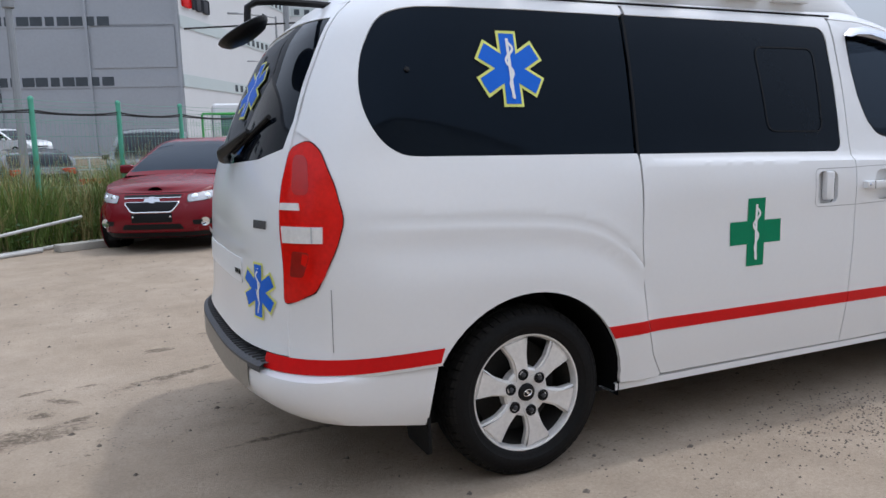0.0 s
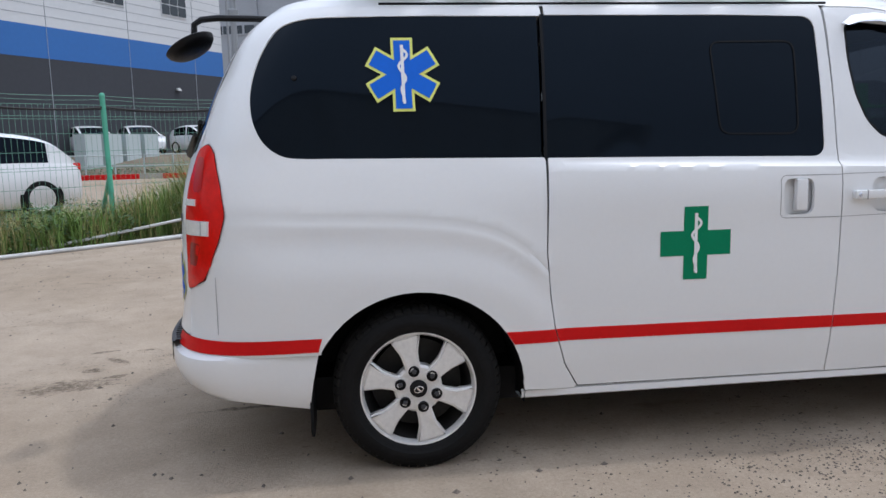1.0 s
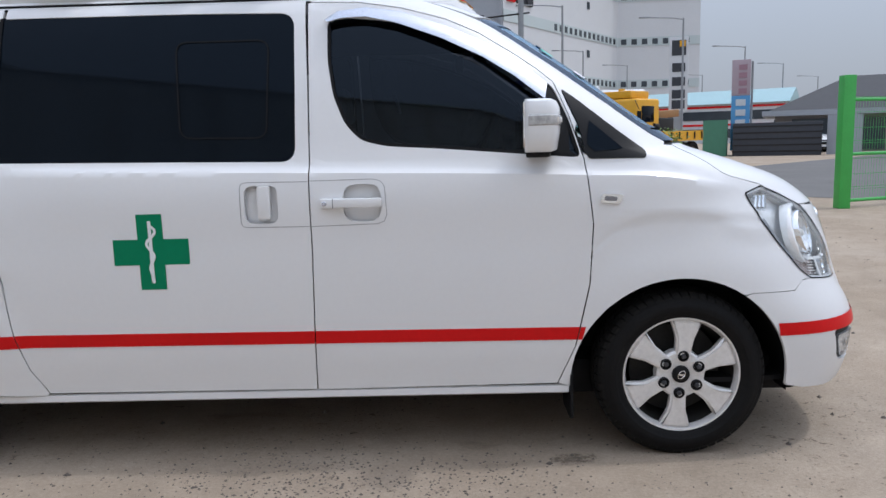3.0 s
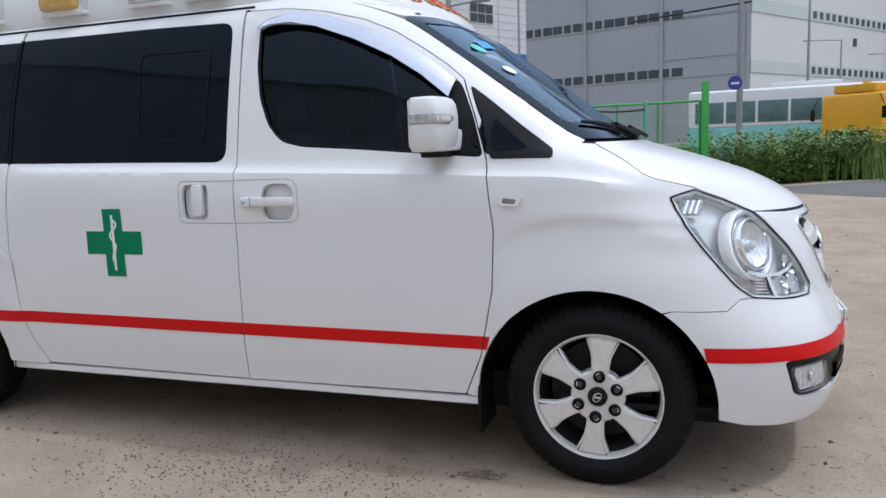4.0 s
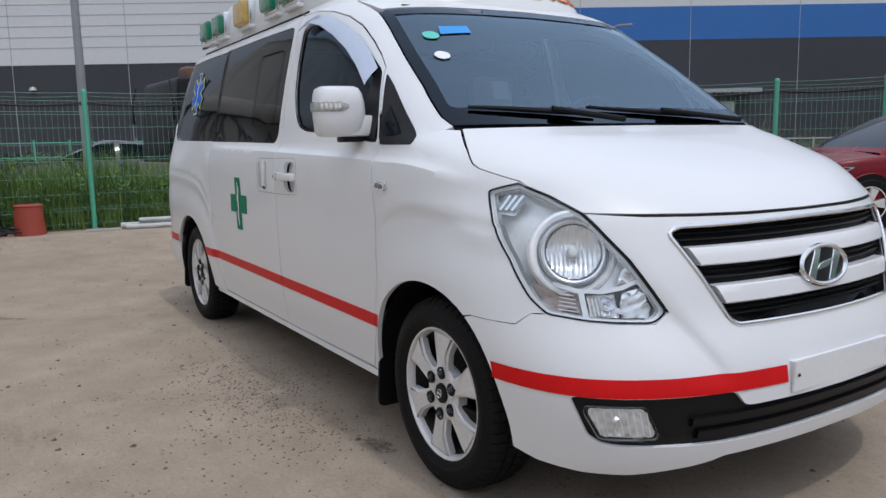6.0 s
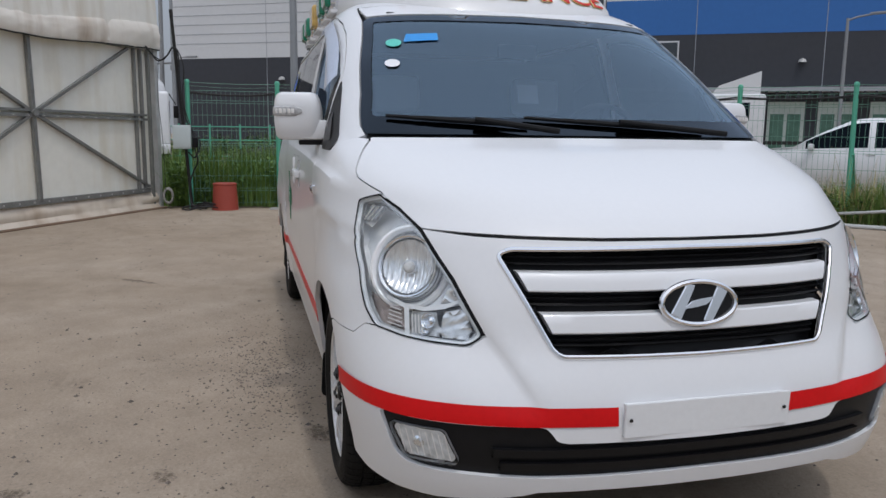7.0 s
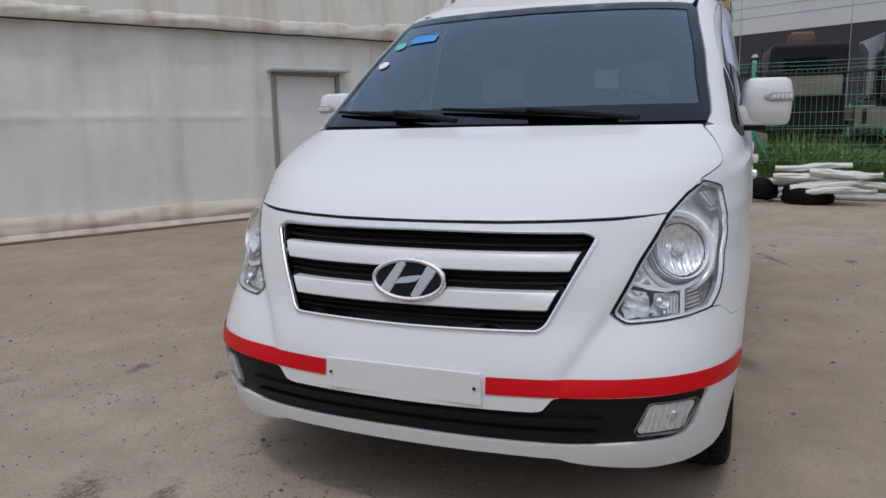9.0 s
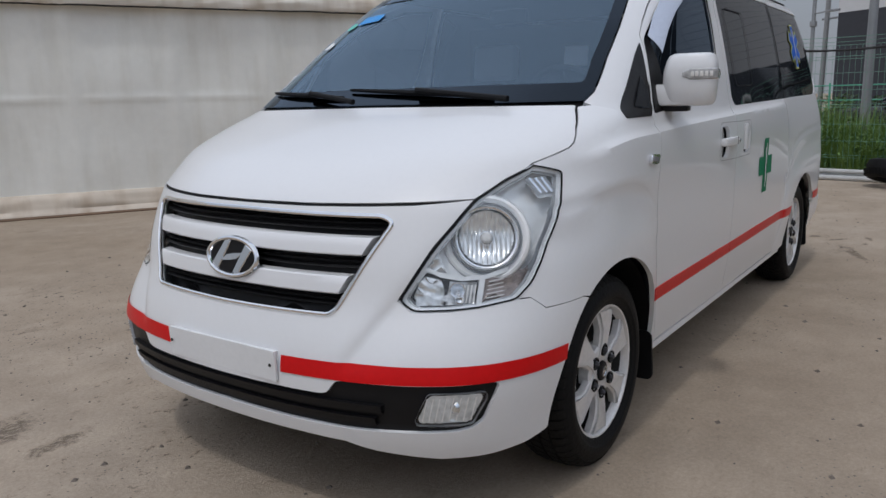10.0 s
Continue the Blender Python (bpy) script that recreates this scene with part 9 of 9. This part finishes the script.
# underside
part("underbody", place(box(4.2, 1.5, 0.16, bevel=0.04), pose(1.65, 0, 0.2)), RUBBER, van)
# unseen plate added so no light leaks past the bumper into the shadow
part("nose_light_block", slab([(nose_point(k / 20, 0.28).x - 0.03, nose_point(k / 20, 0.28).y * 0.97) for k in range(-17, 18)], 0.02, Matrix.Translation((0, 0, 0.29))), RUBBER, van)
part("axle", rod((0, -0.75, 0.32), (0, 0.75, 0.32), 0.05), STEEL_DARK, van)
part("axle", rod((3.2, -0.75, 0.3), (3.2, 0.75, 0.3), 0.04), STEEL_DARK, van)

# cabin
part("cabin_floor", place(box(1.45, 1.7, 0.05), pose(1.975, 0, 0.36)), CABIN, van)
part("bulkhead", place(box(0.04, 1.5, 1.3), pose(1.45, 0, 0.4)), CABIN, van)
part("roof_lining", place(box(1.5, 1.2, 0.02), pose(1.7, 0, 1.775)), CABIN, van)
dash = part("dashboard", ribbon_loft([[Vector((x, y, z)) for y in (-0.75, -0.4, 0, 0.4, 0.75)] for x, z in ((3.12, 1.2), (2.95, 1.19), (2.75, 1.16), (2.66, 1.1), (2.68, 0.95), (2.75, 0.7), (2.8, 0.4))]), CABIN, van)
part("instrument_hood", place(box(0.2, 0.42, 0.08, bevel=0.03), pose(2.72, 0.38, 1.14)), CABIN, dash)
wheel_m = pose(2.46, 0.42, 1.24, 0, -62, 0)
st = part("steering_wheel", place(tube([(0.185 * math.cos(k * math.tau / 32), 0.185 * math.sin(k * math.tau / 32), 0) for k in range(32)], 0.016, 8, closed=True), wheel_m), PLASTIC, van)
part("steering_hub", place(lathe([(0, 0.03), (0.06, 0.02), (0.07, -0.02)], 20), wheel_m), PLASTIC, st)
for a in (0, 120, 240):
    part("steering_spoke", place(rod((0, 0, 0), (0.18 * math.cos(radians(a)), 0.18 * math.sin(radians(a)), 0), 0.014), wheel_m), PLASTIC, st)
for y in (-0.42, 0.4):
    seat = part("seat", place(box(0.5, 0.5, 0.18, bevel=0.06, segments=3), pose(2.1, y, 0.62)), SEAT_CLOTH, van)
    part("backrest", place(box(0.15, 0.5, 0.62, bevel=0.06, segments=3), pose(1.85, y, 0.72, 0, -12, 0)), SEAT_CLOTH, seat)
    part("headrest", place(box(0.1, 0.27, 0.2, bevel=0.04, segments=3), pose(1.71, y, 1.38, 0, -8, 0)), SEAT_CLOTH, seat)
part("paper_card", place(box(0.004, 0.12, 0.1), pose(2.03, 0.24, 1.43, 0, -14, 8)), WHITE_FILM, van, "white card hanging behind the windscreen")
part("rear_view_mirror", place(box(0.04, 0.2, 0.07, bevel=0.015), pose(2.35, 0.05, 1.62)), PLASTIC, van)

# wheels
def road_wheel(x, s, steer=0.0):
    """A six-spoke alloy wheel with its tyre; the outer face looks along +z before it is turned."""
    m = Matrix.Translation((x, s * 0.83, 0.333)) @ pose(0, 0, 0, 90 * (1 if s < 0 else -1), 0, 0) @ pose(0, 0, 0, 0, 0, 13 * (1 + x))
    hub = thing("wheel", "", "")
    hub.parent = van
    hub.matrix_basis = m
    for k in list(hub.keys()):
        del hub[k]
    R = 0.341
    prof = [(0.226, 0.06), (0.23, 0.084), (0.238, 0.094), (0.25, 0.099), (0.262, 0.1035), (0.264, 0.1055), (0.275, 0.107), (0.29, 0.1065), (0.292, 0.105), (0.305, 0.102), (0.314, 0.096), (0.322, 0.086), (0.331, 0.06), (0.333, 0.03), (0.333, -0.03),
            (0.331, -0.06), (0.322, -0.086), (0.3, -0.104), (0.28, -0.106), (0.235, -0.09), (0.226, -0.06)]
    part("tyre", lathe(prof, 72), TYRE, hub, "worn black road tyre")
    verts, faces = [], []
    for k in range(58):
        for q in (-1, 1):
            a0, a1 = (k + 0.25 * (q < 0)) * math.tau / 58, (k + 0.85 + 0.25 * (q < 0)) * math.tau / 58
            o = len(verts)
            for j, (r, z) in enumerate(((0.314, 0.0975), (0.323, 0.0925), (0.333, 0.08), (0.339, 0.062), (R, 0.044), (R - 0.01, 0.043), (0.306, 0.085))):
                for a in (a0 + 0.006 * j, a1 + 0.006 * j):
                    verts.append((r * math.cos(a), r * math.sin(a), q * z))
            for j in range(5):
                faces.append((o + 2 * j, o + 2 * j + 1, o + 2 * j + 3, o + 2 * j + 2))
            faces += [tuple(o + 2 * j for j in range(7)), tuple(o + 2 * j + 1 for j in range(7))]
        for z, w in ((-0.021, 0.017), (0.021, 0.017)):
            a0, a1 = (k + 0.5 * (z > 0)) * math.tau / 58, (k + 0.86 + 0.5 * (z > 0)) * math.tau / 58
            o = len(verts)
            for a in (a0, a1):
                for dz in (-w, w):
                    for r in (R - 0.012, R + 0.0015):
                        verts.append((r * math.cos(a + dz), r * math.sin(a + dz), z + dz))
            faces += [(o + 1, o + 3, o + 7, o + 5), (o, o + 1, o + 5, o + 4), (o + 2, o + 3, o + 7, o + 6), (o, o + 1, o + 3, o + 2), (o + 4, o + 5, o + 7, o + 6)]
    me = bpy.data.meshes.new("tread")
    me.from_pydata(verts, [], faces)
    bm = bmesh.new()
    bm.from_mesh(me)
    bpy.data.meshes.remove(me)
    bmesh.ops.recalc_face_normals(bm, faces=bm.faces)
    part("tread", bm, TREAD, hub, "dusty tread blocks of the tyre", smooth=False)["kind"] = "stuff"
    part("rim", lathe([(0.216, 0.05), (0.219, 0.068), (0.221, 0.074), (0.2225, 0.078), (0.2245, 0.084), (0.228, 0.09), (0.2335, 0.091), (0.236, 0.086), (0.234, 0.07), (0.228, 0.04)], 72), ALLOY, hub, "six-spoke silver alloy rim with scuffs")
    part("barrel", lathe([(0.19, -0.09), (0.2, -0.02), (0.21, 0.04), (0.217, 0.062), (0.228, 0.04), (0.226, -0.09)], 48), STEEL_DARK, hub)
    part("brake_drum", lathe([(0.0, -0.02), (0.17, -0.02), (0.185, -0.02), (0.19, -0.08)], 40), STEEL_DARK, hub)
    spoke = fillet([(-0.042, 0.03), (-0.031, 0.1), (-0.036, 0.15), (-0.058, 0.205), (-0.064, 0.221), (0.064, 0.221), (0.058, 0.205), (0.036, 0.15), (0.031, 0.1), (0.042, 0.03)], 0.012)
    base = slab(spoke, 0.03, bevel=0.008)
    for v in base.verts:
        r = v.co.y
        v.co.z += 0.052 + 0.02 * min(1, r / 0.2) - 0.02 * (v.co.x / 0.06) ** 2
    me = bpy.data.meshes.new("spoke")
    for f in base.faces:
        f.smooth = True
    for e in base.edges:
        e.smooth = e.calc_face_angle(0) < 0.6
    base.to_mesh(me)
    base.free()
    me.materials.append(ALLOY)
    for k in range(6):
        o = new("spoke", me)
        o.parent = hub
        o.matrix_basis = pose(0, 0, 0, 0, 0, 60 * k)
    part("hub", lathe([(0.0, 0.078), (0.05, 0.078), (0.088, 0.08), (0.097, 0.074), (0.1, 0.04)], 36), ALLOY, hub)
    cap = part("hub_cap", place(lathe([(0.0, 0.012), (0.026, 0.012), (0.034, 0.008), (0.036, 0.0)], 24), pose(0, 0, 0.079)), PLASTIC, hub)
    part("cap_mark", place(tube([(0.018 * math.cos(k * math.tau / 20), 0.012 * math.sin(k * math.tau / 20), 0) for k in range(20)], 0.0022, 5, closed=True), pose(0, 0, 0.092)), CHROME, cap)
    part("cap_mark", place(box(0.008, 0.02, 0.003), pose(0, 0, 0.09, 0, 0, 30)), CHROME, cap)
    for k in range(6):
        c = (0.076 * math.cos(radians(60 * k + 30)), 0.076 * math.sin(radians(60 * k + 30)))
        part("nut_well", place(lathe([(0.0225, -0.003), (0.0225, 0.009), (0.019, 0.0115), (0.014, 0.006), (0.0, 0.006)], 16), pose(*c, 0.08)), PLASTIC, hub)
        part("wheel_nut", place(lathe([(0.0, 0.017), (0.007, 0.016), (0.0105, 0.011), (0.011, -0.005)], 6), pose(*c, 0.082)), GREY_PLASTIC, hub)
    return hub


for x in (0.0, 3.2):
    for s in (-1, 1):
        road_wheel(x, s)
